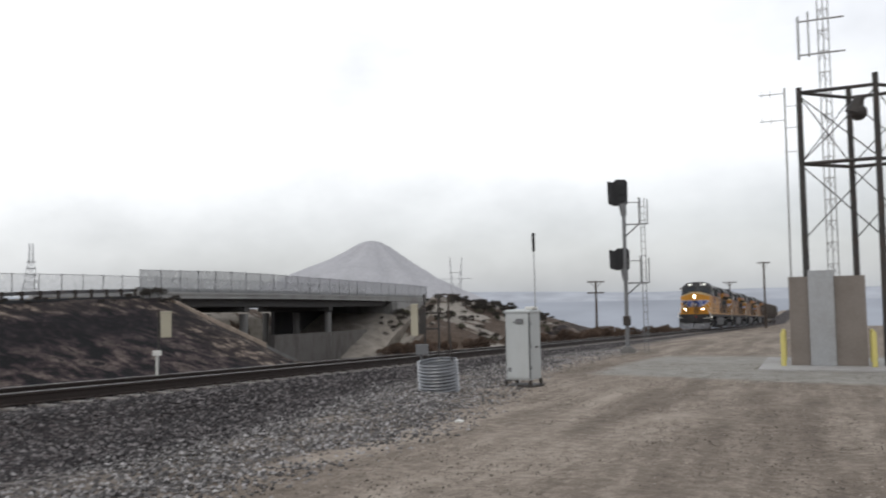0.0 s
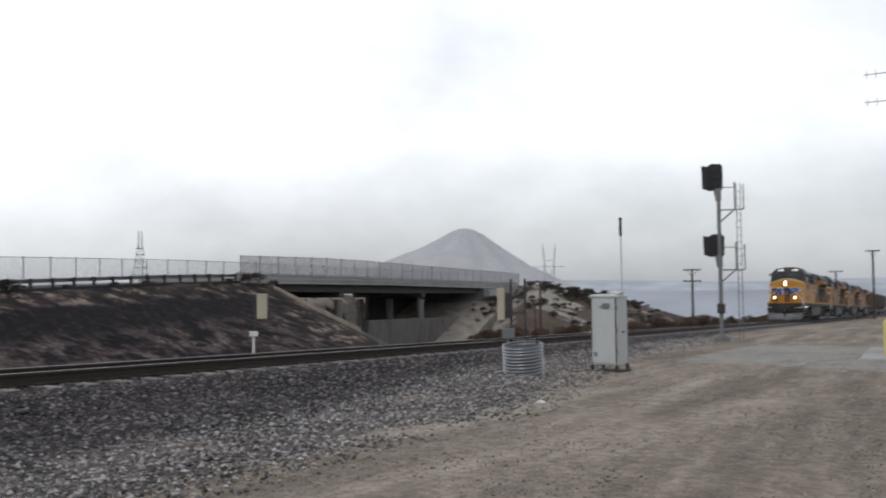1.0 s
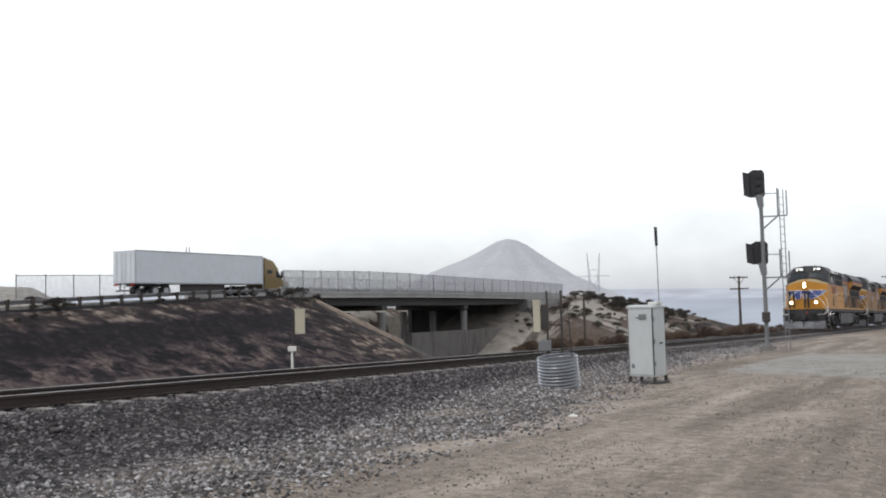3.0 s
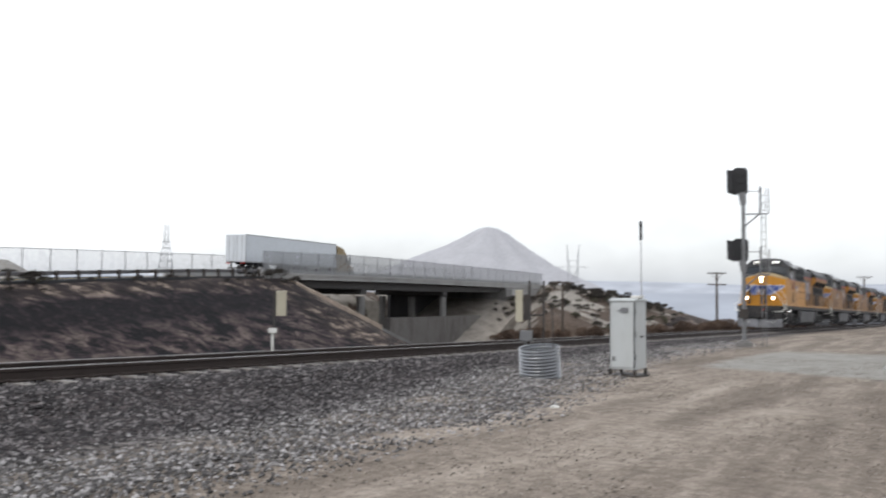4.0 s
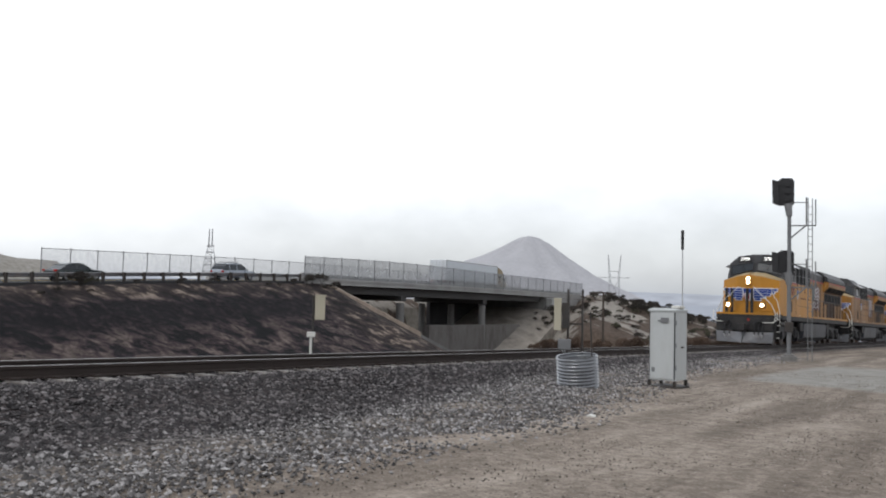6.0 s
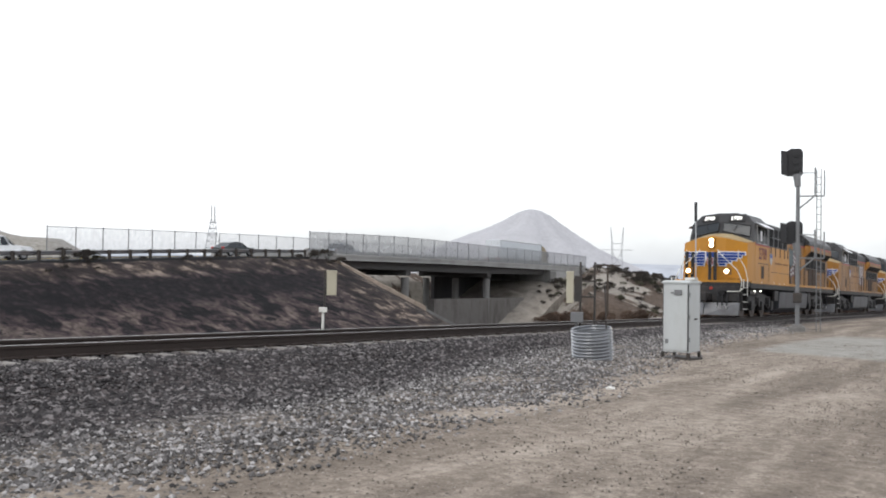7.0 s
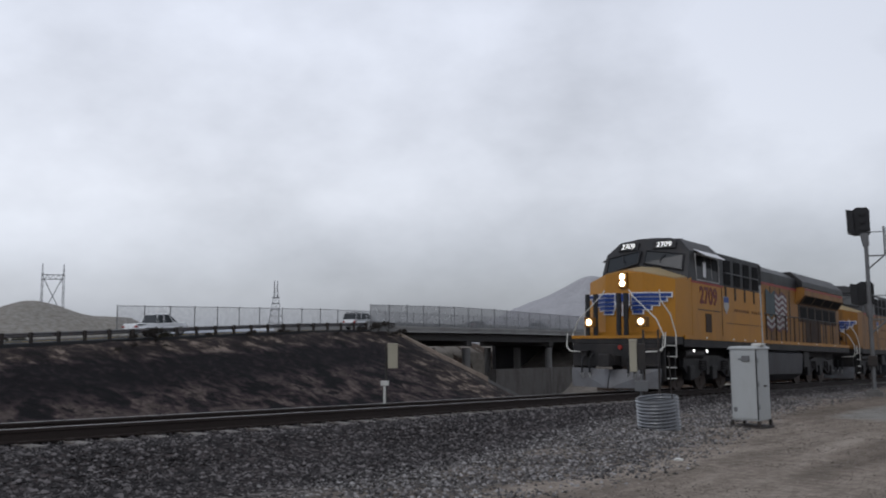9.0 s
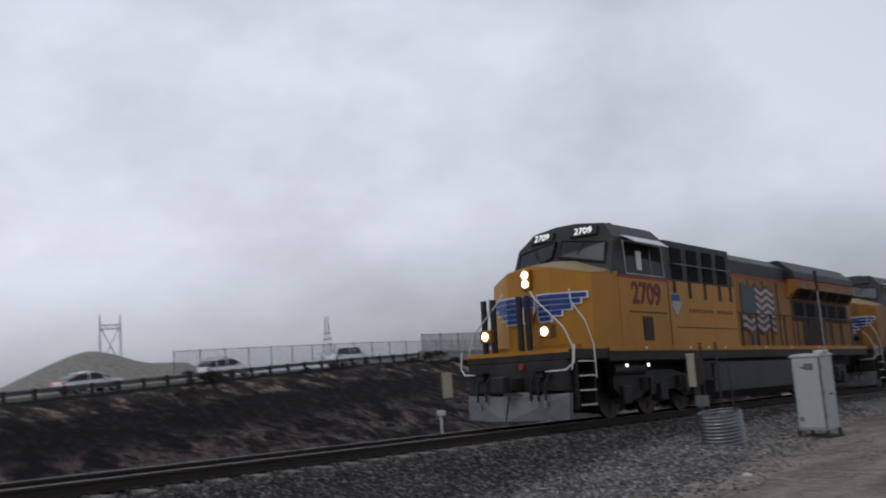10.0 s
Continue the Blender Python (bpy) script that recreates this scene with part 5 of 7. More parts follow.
        o.matrix_basis = pose(sx, 1.60, 4.62, -20, 0, -rz)
        if number:
            lettering("lit_digits", number, 0.25, pose(0, -0.056, 0, 90, 0, 0), M_LAMPDIM, o)
    # nose headlights and ditch lights
    bm = B()
    box(bm, -0.14, 0.14, -0.16, 0.02, 3.14, 3.62, bev=0.02)
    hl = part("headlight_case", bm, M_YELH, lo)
    for z in (3.28, 3.49):
        bm = B()
        rod(bm, (0, -0.19, z), (0, -0.179, z), 0.08, n=18)
        part("headlamp", bm, M_LAMP if number else M_GLASS, hl)
        bm = B()
        rod(bm, (0, -0.178, z), (0, -0.163, z), 0.112, n=18)
        part("lens_ring", bm, M_LAMPRIM if number else M_GLASS, hl)
    for sx in (-0.86, 0.86):
        bm = B()
        box(bm, sx - 0.17, sx + 0.17, -0.72, -0.5, 1.93, 2.23, bev=0.02)
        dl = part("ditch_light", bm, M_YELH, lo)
        bm = B()
        rod(bm, (sx, -0.738, 2.08), (sx, -0.722, 2.08), 0.115, n=18)
        part("lens_ring", bm, M_LAMPRIM if number else M_GLASS, dl)
        bm = B()
        rod(bm, (sx, -0.755, 2.08), (sx, -0.739, 2.08), 0.078, n=18)
        part("lamp", bm, M_LAMP if number else M_GLASS, dl)
    for sx in (-1.0, -0.72, 0.06, 0.30):
        bm = B()
        pipe(bm, [(sx, -0.55, 1.66), (sx, -0.55, 2.95)], 0.075)
        part("folded_gangway_post", bm, M_BLACK, lo)
    # winged emblem on the nose: stepped blue feathers with white edges, and a small shield
    for sx in (-1, 1):
        yf = lambda x: -0.115 + (0.0 if x < 0.62 else (x - 0.62) * 0.565)
        feathers = [(0.30, 1.38, 2.865, 2.965), (0.30, 1.25, 2.735, 2.838), (0.30, 1.06, 2.605, 2.708), (0.30, 0.86, 2.475, 2.578), (0.34, 0.64, 2.355, 2.448)]
        for a, b, z0, z1 in feathers:
            bm = B()
            bw = B()
            for b_, e, dy in ((bw, 0.033, 0.022), (bm, 0.0, 0.032)):
                xs_ = [a - e, min(0.62, b), b + e] if b > 0.62 else [a - e, b + e]
                for p, q in zip(xs_, xs_[1:]):
                    hull(b_, [(sx * x, yf(x) - dy + k + 0.03 * (z - 2.6), z) for x in (p, q) for z in (z0 - e, z1 + e) for k in (0.0, 0.02)])
            part("emblem_edge", bw, M_LWHITE, nose)
            part("emblem_feather", bm, M_LBLUE, nose)
    bm = B()
    hull(bm, [(x, -0.19 + k + 0.02 * z, z + 2.35) for x, z in ((-0.24, 0.62), (0.24, 0.62), (0.26, 0.3), (0.12, 0.0), (0, -0.08), (-0.12, 0.0), (-0.26, 0.3)) for k in (0, 0.02)])
    part("emblem_shield", bm, M_LWHITE, nose)
    bm = B()
    box(bm, -0.22, 0.22, -0.205, -0.185, 2.72, 2.96)
    part("emblem_shield_top", bm, M_LBLUE, nose)
    bm = B()
    for k in (-0.16, -0.05, 0.06, 0.17):
        box(bm, k - 0.02, k + 0.02, -0.212, -0.19, 2.38, 2.70)
    part("emblem_stripes", bm, M_LRED, nose)
    # cab side details, both sides
    for sx in (-1, 1):
        e = sx * 1.515
        bm = B()
        box(bm, sx * 1.40, sx * 1.475, 2.05, 3.9, 3.55, 4.28, bev=0.02)
        w = part("side_window", bm, M_DARKOPEN, lo)
        bm = B()
        y0, y1, z0, z1 = 2.0, 3.95, 3.5, 4.33
        pipe(bm, [(sx * 1.485, y0, z0), (sx * 1.485, y1, z0), (sx * 1.455, y1, z1), (sx * 1.455, y0, z1), (sx * 1.485, y0, z0)], 0.025)
        for k in (2.75, 3.3):
            pipe(bm, [(sx * 1.485, k, z0), (sx * 1.455, k, z1)], 0.018)
        part("window_frame", bm, M_FLAGW, w)
        bm = B()
        box(bm, sx * 1.47, sx * 1.50, 2.55, 2.8, 3.62, 4.1, bev=0.005)
        part("sliding_sash", bm, M_LWHITE, w)
        bm = B()
        hull(bm, [(sx * x, y, z) for x, y, z in ((1.42, 2.0, 4.46), (1.42, 4.0, 4.46), (1.82, 2.0, 4.24), (1.82, 3.7, 4.24), (1.42, 2.0, 4.48), (1.42, 4.0, 4.48), (1.82, 2.0, 4.26), (1.82, 3.7, 4.26))])
        part("sun_visor", bm, M_LWHITE, lo, "white painted sun visor")
        for k, yy in enumerate((4.55, 5.5, 6.45, 7.4)):
            bm = B()
            box(bm, sx * 1.424, sx * 1.440, yy, yy + 0.6, 3.52, 4.38, bev=0.004)
            part("louvre", bm, M_DARKOPEN, lo)
        for yy in (4.35, 5.25, 6.2, 7.15, 7.9):
            bm = B()
            box(bm, sx * 1.517, sx * 1.525, yy, yy + 0.17, 3.0, 3.44)
            part("drain_trim", bm, M_INTAKE, lo)
        bm = B()
        box(bm, sx * 1.517, sx * 1.53, 2.6, 3.1, 1.85, 2.45, bev=0.003)
        part("vent_door", bm, M_INTAKE, lo)
        bm = B()
        box(bm, sx * 1.517, sx * 1.524, 2.0, 3.9, 2.54, 2.57)
        box(bm, sx * 1.517, sx * 1.524, 4.4, 8.2, 2.20, 2.22)
        box(bm, sx * 1.517, sx * 1.524, 4.05, 4.08, 1.75, 3.4)
        part("panel_seam", bm, M_UNDER, lo)
        bm = B()
        hull(bm, [(sx * x, 4.45 + y, z) for x in (1.517, 1.526) for y, z in ((-0.25, 3.10), (0.25, 3.10), (0.24, 2.75), (0.0, 2.50), (-0.24, 2.75))])
        sh = part("side_shield", bm, M_FLAGW, lo)
        bm = B()
        box(bm, sx * 1.526, sx * 1.531, 4.22, 4.68, 2.9, 3.08)
        part("shield_top", bm, M_LBLUE, sh)
        if number:
            lettering("road_number", number, 0.75, pose(sx * 1.519, 2.9, 3.0, 90, 0, 90 * sx), M_NUMRED, lo)
        if number:
            for yy in (1.75, 2.8):
                bm = B()
                rod(bm, (sx * 1.44, yy, 1.25), (sx * 1.47, yy, 1.25), 0.035, n=12)
                part("step_light", bm, M_STEPLAMP, lo, "small lit step light")
        bm = B()
        box(bm, sx * 1.517, sx * 1.535, 4.5, 8.0, 3.9, 3.93)
        for yy in (4.5, 6.2, 7.97):
            box(bm, sx * 1.43, sx * 1.535, yy, yy + 0.03, 3.9, 3.93)
        part("side_grab_rail", bm, M_GREYPAINT, lo)
        bm = B()
        for k in range(13):
            if k != 7:
                box(bm, sx * 1.517, sx * 1.522, 5.2 + k * 0.22, 5.33 + k * 0.22, 2.62, 2.72)
        part("lettering_bars", bm, M_FADED, lo)

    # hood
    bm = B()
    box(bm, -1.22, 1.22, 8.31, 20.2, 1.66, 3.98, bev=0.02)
    part("hood_side", bm, M_YELH, lo, "yellow hood toned darker for shade, with grime streaks")
    bm = B()
    hull(bm, [(sx * x, y, z) for x, z in ((1.22, 3.985), (1.22, 4.38), (0.75, 4.68)) for y in (8.31, 20.2) for sx in (-1, 1)])
    part("hood_roof", bm, M_LGREY, lo)
    for sx in (-1, 1):
        bm = B()
        box(bm, sx * 1.226 - 0.006, sx * 1.226 + 0.006, 8.35, 20.2, 3.88, 3.97)
        part("red_line", bm, M_LRED, lo)
    # flared radiator housing
    bm = B()
    hull(bm, [(sx * x, y, z) for x, y, z in ((1.23, 13.2, 3.35), (1.23, 20.0, 3.35), (1.52, 13.6, 3.72), (1.52, 19.8, 3.72), (1.52, 13.6, 4.0), (1.52, 19.8, 4.0), (1.44, 13.5, 4.06), (1.44, 19.9, 4.06)) for sx in (-1, 1)])
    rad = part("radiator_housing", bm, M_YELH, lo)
    bm = B()
    hull(bm, [(sx * x, y, z) for x, y, z in ((1.49, 13.45, 4.065), (1.49, 19.95, 4.065), (1.47, 13.45, 4.30), (1.47, 19.95, 4.30), (1.0, 13.4, 4.72), (1.0, 20.0, 4.72)) for sx in (-1, 1)])
    part("radiator_roof", bm, M_LGREY, rad)
    for sx in (-1, 1):
        bm = B()
        hull(bm, [(sx * (x + e), y, z) for x, z in ((1.25, 3.37), (1.515, 3.71)) for e in (0.0, 0.02) for y in (13.7, 19.75)])
        part("intake_surround", bm, M_INTAKE, rad)
        for k in range(4):
            bm = B()
            hull(bm, [(sx * (x + e), y, z) for x, z in ((1.29, 3.42), (1.49, 3.68)) for e in (0.0, 0.03) for y in (13.95 + k * 1.45, 15.15 + k * 1.45)])
            part("radiator_intake", bm, M_DARKOPEN, rad)
    for sx in (-1, 1):
        bm = B()
        box(bm, sx * 1.523 - 0.008, sx * 1.523 + 0.008, 13.7, 19.7, 3.93, 4.0)
        part("radiator_stripe", bm, M_LRED, rad)
    for sx in (-1, 1):
        bm = B()
        box(bm, sx * 1.222, sx * 1.232, 13.6, 19.6, 2.6, 3.34)
        part("grille_frame", bm, M_INTAKE, lo)
        for k in range(5):
            bm = B()
            box(bm, sx * 1.226, sx * 1.24, 13.9 + k * 1.15, 14.8 + k * 1.15, 2.75, 3.25, bev=0.004)
            part("intake_grille", bm, M_DARKOPEN, lo)
        for k in range(9):
            bm = B()
            box(bm, sx * 1.224, sx * 1.236, 8.75 + k * 1.22, 8.82 + k * 1.22, 1.75, 3.85)
            part("door_seam", bm, M_LGREY, lo)
        bm = B()
        box(bm, sx * 1.224, sx * 1.24, 14.6, 16.9, 1.75, 2.65, bev=0.004)
        part("screen_door", bm, M_INTAKE, lo)
        # waving flag panel: one canton and nine wavy stripes
        def wavy(y0, y1, z0, z1):
            b_ = B()
            n = max(2, round((y1 - y0) / 0.1))
            cols = []
            for i in range(n + 1):
                y = y0 + (y1 - y0) * i / n
                dz = 0.07 * math.sin((y - 9.3) * 6.6)
                cols.append([b_.verts.new((sx * x, y, z + dz)) for x, z in ((1.238, z0), (1.247, z0), (1.247, z1), (1.238, z1))])
            for p, q in zip(cols, cols[1:]):
                for i in range(4):
                    b_.faces.new((p[i], p[(i + 1) % 4], q[(i + 1) % 4], q[i]))
            b_.faces.new(cols[0][::-1])
            b_.faces.new(cols[-1])
            return b_
        part("flag_canton", wavy(9.4, 10.5, 2.726, 3.645), M_FLAGT, lo, "faded teal panel")
        for k in range(13):
            z0 = 2.15 + k * 0.115
            part("flag_stripe", wavy(9.4 if z0 < 2.6 else 10.52, 12.0, z0, z0 + 0.115), (M_FLAGR, M_FLAGW)[k % 2], lo)
    # roof fittings
    bm = B()
    box(bm, -0.35, 0.35, 10.3, 11.3, 4.62, 4.80, bev=0.04)
    part("exhaust", bm, M_BLACK, lo)
    for k in (14.6, 16.6, 18.6):
        bm = B()
        rod(bm, (0, k, 4.69), (0, k, 4.76), 0.7, n=24)
        part("fan", bm, M_BLACK, lo)
    bm = B()
    box(bm, -0.5, 0.5, 2.3, 3.5, 4.86, 4.96, bev=0.03)
    rod(bm, (0.7, 2.6, 4.80), (0.7, 2.6, 4.93), 0.12, n=12)
    part("aerial_dome", bm, M_LGREY, lo)
    # walkway handrails
    for sx in (-1, 1):
        for k in range(11):
            bm = B()
            yy = 8.7 + k * 1.16
            box(bm, sx * 1.455, sx * 1.485, yy - 0.045, yy + 0.045, 1.62, 2.72)
            part("stanchion", bm, M_INTAKE, lo)
        bm = B()
        pipe(bm, [(sx * 1.47, 8.4, 2.72), (sx * 1.47, 20.4, 2.72)], 0.02)
        part("handrail", bm, M_LGREY, lo)
        # corner steps and white grab irons at the front
        for y0 in (-0.55, 0.16):
            bm = B()
            box(bm, sx * 1.15, sx * 1.52, y0, y0 + 0.045, 0.35, 1.45)
            part("step_stringer", bm, M_UNDER, lo)
        for z in (0.40, 0.72, 1.04, 1.36):
            bm = B()
            box(bm, sx * 1.15, sx * 1.55, -0.5, 0.16, z, z + 0.035)
            st = part("step", bm, M_UNDER, lo)
            bm = B()
            box(bm, sx * 1.551, sx * 1.562, -0.5, 0.16, z + 0.004, z + 0.034)
            part("step_edge", bm, M_RAILW, st, "white step nosing")
        for pts in ([(sx * 1.28, -0.62, 1.12), (sx * 1.46, -0.62, 1.22), (sx * 1.5, -0.60, 1.7), (sx * 1.30, -0.62, 2.15), (sx * 0.55, -0.60, 2.85), (sx * 0.4, -0.55, 3.05)],
                    [(sx * 1.53, 0.24, 1.0), (sx * 1.53, 0.22, 1.75), (sx * 1.45, 0.05, 2.3), (sx * 1.2, -0.1, 2.75), (sx * 1.18, -0.1, 3.05)],
                    [(sx * 1.62, -0.72, 1.75), (sx * 1.62, -0.78, 1.35), (sx * 1.45, -0.85, 1.2), (sx * 0.9, -0.86, 1.18)]):
            bm = B()
            pipe(bm, pts, 0.019)
            part("grab_iron", bm, M_RAILW, lo, "white painted grab iron")
    # fuel tank and underfloor boxes
    bm = B()
    hull(bm, [(sx * x, y, z) for x, z in ((1.0, 0.2), (1.4, 0.45), (1.46, 1.25), (1.3, 1.34)) for y in (6.6, 13.2) for sx in (-1, 1)])
    part("fuel_tank", bm, M_TANK, lo, "long blue-grey fuel tank")
    for sx in (-1, 1):
        bm = B()
        box(bm, sx * 1.1, sx * 1.45, 13.4, 14.1, 0.7, 1.34, bev=0.03)
        part("battery_box", bm, M_UNDER, lo)
        bm = B()
        rod(bm, (sx * 1.2, 1.4, 1.16), (sx * 1.2, 2.9, 1.16), 0.15, n=14)
        part("air_reservoir", bm, M_UNDER, lo)
        bm = B()
        box(bm, sx * 1.30, sx * 1.44, 5.6, 6.4, 0.8, 1.3, bev=0.03)
        part("sand_box", bm, M_UNDER, lo)
    build_bogie(lo, 3.75)
    build_bogie(lo, 16.3)
    bm = B()
    box(bm, -0.22, 0.22, 20.9, 21.6, 0.78, 1.08, bev=0.04)
    part("rear_coupler", bm, M_UNDER, lo)
    return lo


M_CARGREY = material("hopper_car_paint", (0.11, 0.095, 0.085), 0.7, 0.1, 0.25, 1.5, 30, 0.15, dirt=(0.06, 0.045, 0.04), dirt_amount=0.4, stretch=(1, 1, 0.3))


def build_hopper():
    h = thing("hopper_car", Matrix.Identity(4), "dark ribbed covered hopper car behind the locomotives", "freight car", "freight cars of the train")
    bm = B()
    hull(bm, [(sx * x, y, z) for x, y, z in ((1.5, 0.6, 1.9), (1.5, 16.4, 1.9), (1.5, 0.6, 4.2), (1.5, 16.4, 4.2), (0.8, 0.6, 4.55), (0.8, 16.4, 4.55), (0.7, 3.0, 1.0), (0.7, 14.0, 1.0)) for sx in (-1, 1)])
    part("body", bm, M_CARGREY, h)
    for sx in (-1, 1):
        for k in range(12):
            bm = B()
            box(bm, sx * 1.5, sx * 1.58, 0.8 + k * 1.4, 0.9 + k * 1.4, 1.9, 4.2)
            part("rib", bm, M_CARGREY, h)
    bm = B()
    box(bm, -1.4, 1.4, 0.0, 17.0, 1.0, 1.2)
    part("sill", bm, M_UNDER, h)
    for yc in (2.2, 14.8):
        for d in (-0.88, 0.88):
            bm = B()
            for sx in (-0.755, 0.755):
                lathe_wheel(bm, sx, yc + d, 0.46, 0.46, 0.12)
            rod(bm, (-0.9, yc + d, 0.46), (0.9, yc + d, 0.46), 0.08, n=10)
            part("wheelset", bm, M_WHEEL, h)
        for sx in (-1, 1):
            bm = B()
            box(bm, sx * 1.0, sx * 1.15, yc - 1.1, yc + 1.1, 0.4, 0.75, bev=0.04)
            part("truck_frame", bm, M_UNDER, h)
    return h


LEAD = build_loco("2709")
SECOND = build_loco("")
TRAIN = [(LEAD, 0.0), (SECOND, 22.4)] + [(copy_thing(SECOND, Matrix.Identity(4)), 22.4 * k) for k in (2, 3)]
HOPPER = build_hopper()
TRAIN += [(HOPPER, 89.0)] + [(copy_thing(HOPPER, Matrix.Identity(4)), 89.0 + 17.4 * k) for k in (1, 2)]
TRAIN_Y = [(0.0, 90.4), (2.5, 72.6), (5.0, 54.25), (7.5, 35.4), (10.0, 16.45)]

# ------------------------------------------------------------------ road traffic
def car_paint(name, colour, metal=0.0):
    return material(name, colour, 0.3, metal, 0.05, 2, 30, 0.02, spec=0.6)


M_CARWHITE = car_paint("white_car_paint", (0.87, 0.88, 0.89))
M_CARSILVER = car_paint("silver_blue_car_paint", (0.30, 0.33, 0.37), 0.4)
M_CARDARK = car_paint("dark_green_car_paint", (0.02, 0.03, 0.032))
M_TYRE = material("tyre_rubber", (0.02, 0.02, 0.02), 0.85, 0, 0.2, 10, 60, 0.1)
M_RIM = material("alloy_rim", (0.35, 0.35, 0.36), 0.35, 0.8, 0.1, 10, 60, 0.05)
M_TAIL = material("tail_lamp_red", (0.35, 0.01, 0.01), 0.2, 0, 0.1, 10, 40, 0)
M_TAILLIT = glow("lit_tail_lamp", (1.0, 0.05, 0.03), 0.25)
M_CLEAR = material("head_lamp_clear", (0.6, 0.6, 0.6), 0.15, 0.2, 0.05, 10, 40, 0)
M_GOLD = car_paint("olive_gold_truck_paint", (0.20, 0.135, 0.045), 0.2)
M_TRAILER = material("white_trailer_panel", (0.60, 0.63, 0.66), 0.45, 0.1, 0.06, 0.6, 20, 0.03, dirt=(0.4, 0.4, 0.4), dirt_amount=0.15)


def add_wheel(car, x, y, r, w=0.22):
    bm = B()
    rod(bm, (-w / 2, 0, 0), (w / 2, 0, 0), r, n=20)
    t = part("wheel", bm, M_TYRE, car)
    t.matrix_basis = pose(x, y, r)
    bm = B()
    rod(bm, (-w / 2 - 0.006, 0, 0), (w / 2 + 0.006, 0, 0), r * 0.62, n=16)
    part("rim", bm, M_RIM, t)
    return t


def build_car(name, label, category, paint, length, width, profile, roof, wheels, wr, pillars, lit=False, bed=None, rack=False):
    """Car facing +y. profile: side outline of the lower body (y, z); roof: outline of the glasshouse; pillars: y of the posts."""
    c = thing(name, Matrix.Identity(4), label, category)
    h = width / 2
    bm = B()
    lo = slab(bm, profile, "x", -h, h)
    for v in lo:
        if v.co.z > 0.75:
            v.co.x *= 0.96
        if abs(v.co.y) > length / 2 - 0.25:
            v.co.x *= 0.88
    body = part("body", bm, paint, c)
    bv = body.modifiers.new("edge", "BEVEL")
    bv.width, bv.segments, bv.limit_method = 0.09, 3, "ANGLE"
    zt = max(z for _, z in roof)
    zb = min(z for _, z in roof)
    def inset(z):
        return (h - 0.05) * (1 - 0.16 * (z - zb) / (zt - zb))
    bm = B()
    hull(bm, [(sx * (inset(z) - 0.012), y, z) for y, z in roof for sx in (-1, 1)])
    part("glasshouse", bm, M_GLASS, c, "dark tinted windows")
    ys = [y for y, z in roof if z > zb + 0.6 * (zt - zb)]
    y0, y1 = min(ys) - 0.05, max(ys) + 0.05
    top_pts = [(y, z) for y, z in roof if z > zb + 0.6 * (zt - zb)]
    bm = B()
    hull(bm, [(sx * inset(z) * k, y, z + dz) for y, z in top_pts for k, dz in ((1.0, -0.045), (0.93, 0.025), (0.5, 0.045)) for sx in (-1, 1)])
    part("roof", bm, paint, c)
    for (a, b) in pillars:
        for sx in (-1, 1):
            bm = B()
            hull(bm, [(sx * (inset(z) + d), y + e, z) for (y, z) in ((a, zb), (b, zt - 0.03)) for e in (-0.03, 0.03) for d in (-0.03, 0.006)])
            part("pillar", bm, paint, c)
    for y in wheels:
        for sx in (-1, 1):
            add_wheel(c, sx * (h - 0.11), y, wr)
    for sx in (-1, 1):
        bm = B()
        box(bm, sx * (h * 0.62), sx * (h * 0.92), -length / 2 - 0.01, -length / 2 + 0.16, 0.78, 0.94, bev=0.02)
        part("tail_lamp", bm, M_TAILLIT if lit else M_TAIL, c)
        bm = B()
        box(bm, sx * (h * 0.55), sx * (h * 0.88), length / 2 - 0.2, length / 2 - 0.02, 0.66, 0.84, bev=0.02)
        part("head_lamp", bm, M_CLEAR, c)
        bm = B()
        box(bm, sx * (h - 0.02), sx * (h + 0.14), roof[-1][0] - 0.55, roof[-1][0] - 0.42, zb - 0.02, zb + 0.12, bev=0.02)
        part("mirror", bm, paint, c)
    bm = B()
    box(bm, -h * 0.93, h * 0.93, -length / 2 - 0.04, -length / 2 + 0.1, 0.36, 0.56, bev=0.03)
    part("bumper", bm, M_BLACK if bed else paint, c)
    if rack:
        bm = B()
        for sx in (-0.6, 0.6):
            rod(bm, (sx, y0 + 0.2, zt + 0.09), (sx, y1 - 0.3, zt + 0.09), 0.025, n=6)
        for yy in (y0 + 0.3, y1 - 0.5):
            rod(bm, (-0.6, yy, zt + 0.09), (0.6, yy, zt + 0.09), 0.02, n=6)
        part("roof_rack", bm, M_BLACK, c)
    if bed:
        bm = B()
        box(bm, -h + 0.12, h - 0.12, bed[0], bed[1], 0.95, 1.06)
        part("bed_liner", bm, M_BLACK, c)
    return c


def arch(y, r, z=0.3):
    return [(y - r, z), (y - r * 0.7, z + r * 0.75), (y, z + r), (y + r * 0.7, z + r * 0.75), (y + r, z)]


def suv_body(L, zb, zh, fw, rw, ar):
    H = L / 2
    return [(-H, 0.4), (-H + 0.1, 0.3)] + arch(rw, ar) + arch(fw, ar) + [(H - 0.1, 0.3), (H, 0.45), (H - 0.02, zh - 0.15), (H - 0.25, zh), (H - 1.25, zh + 0.1), (H - 1.4, zb), (-H + 0.05, zb), (-H - 0.0, 0.8)]


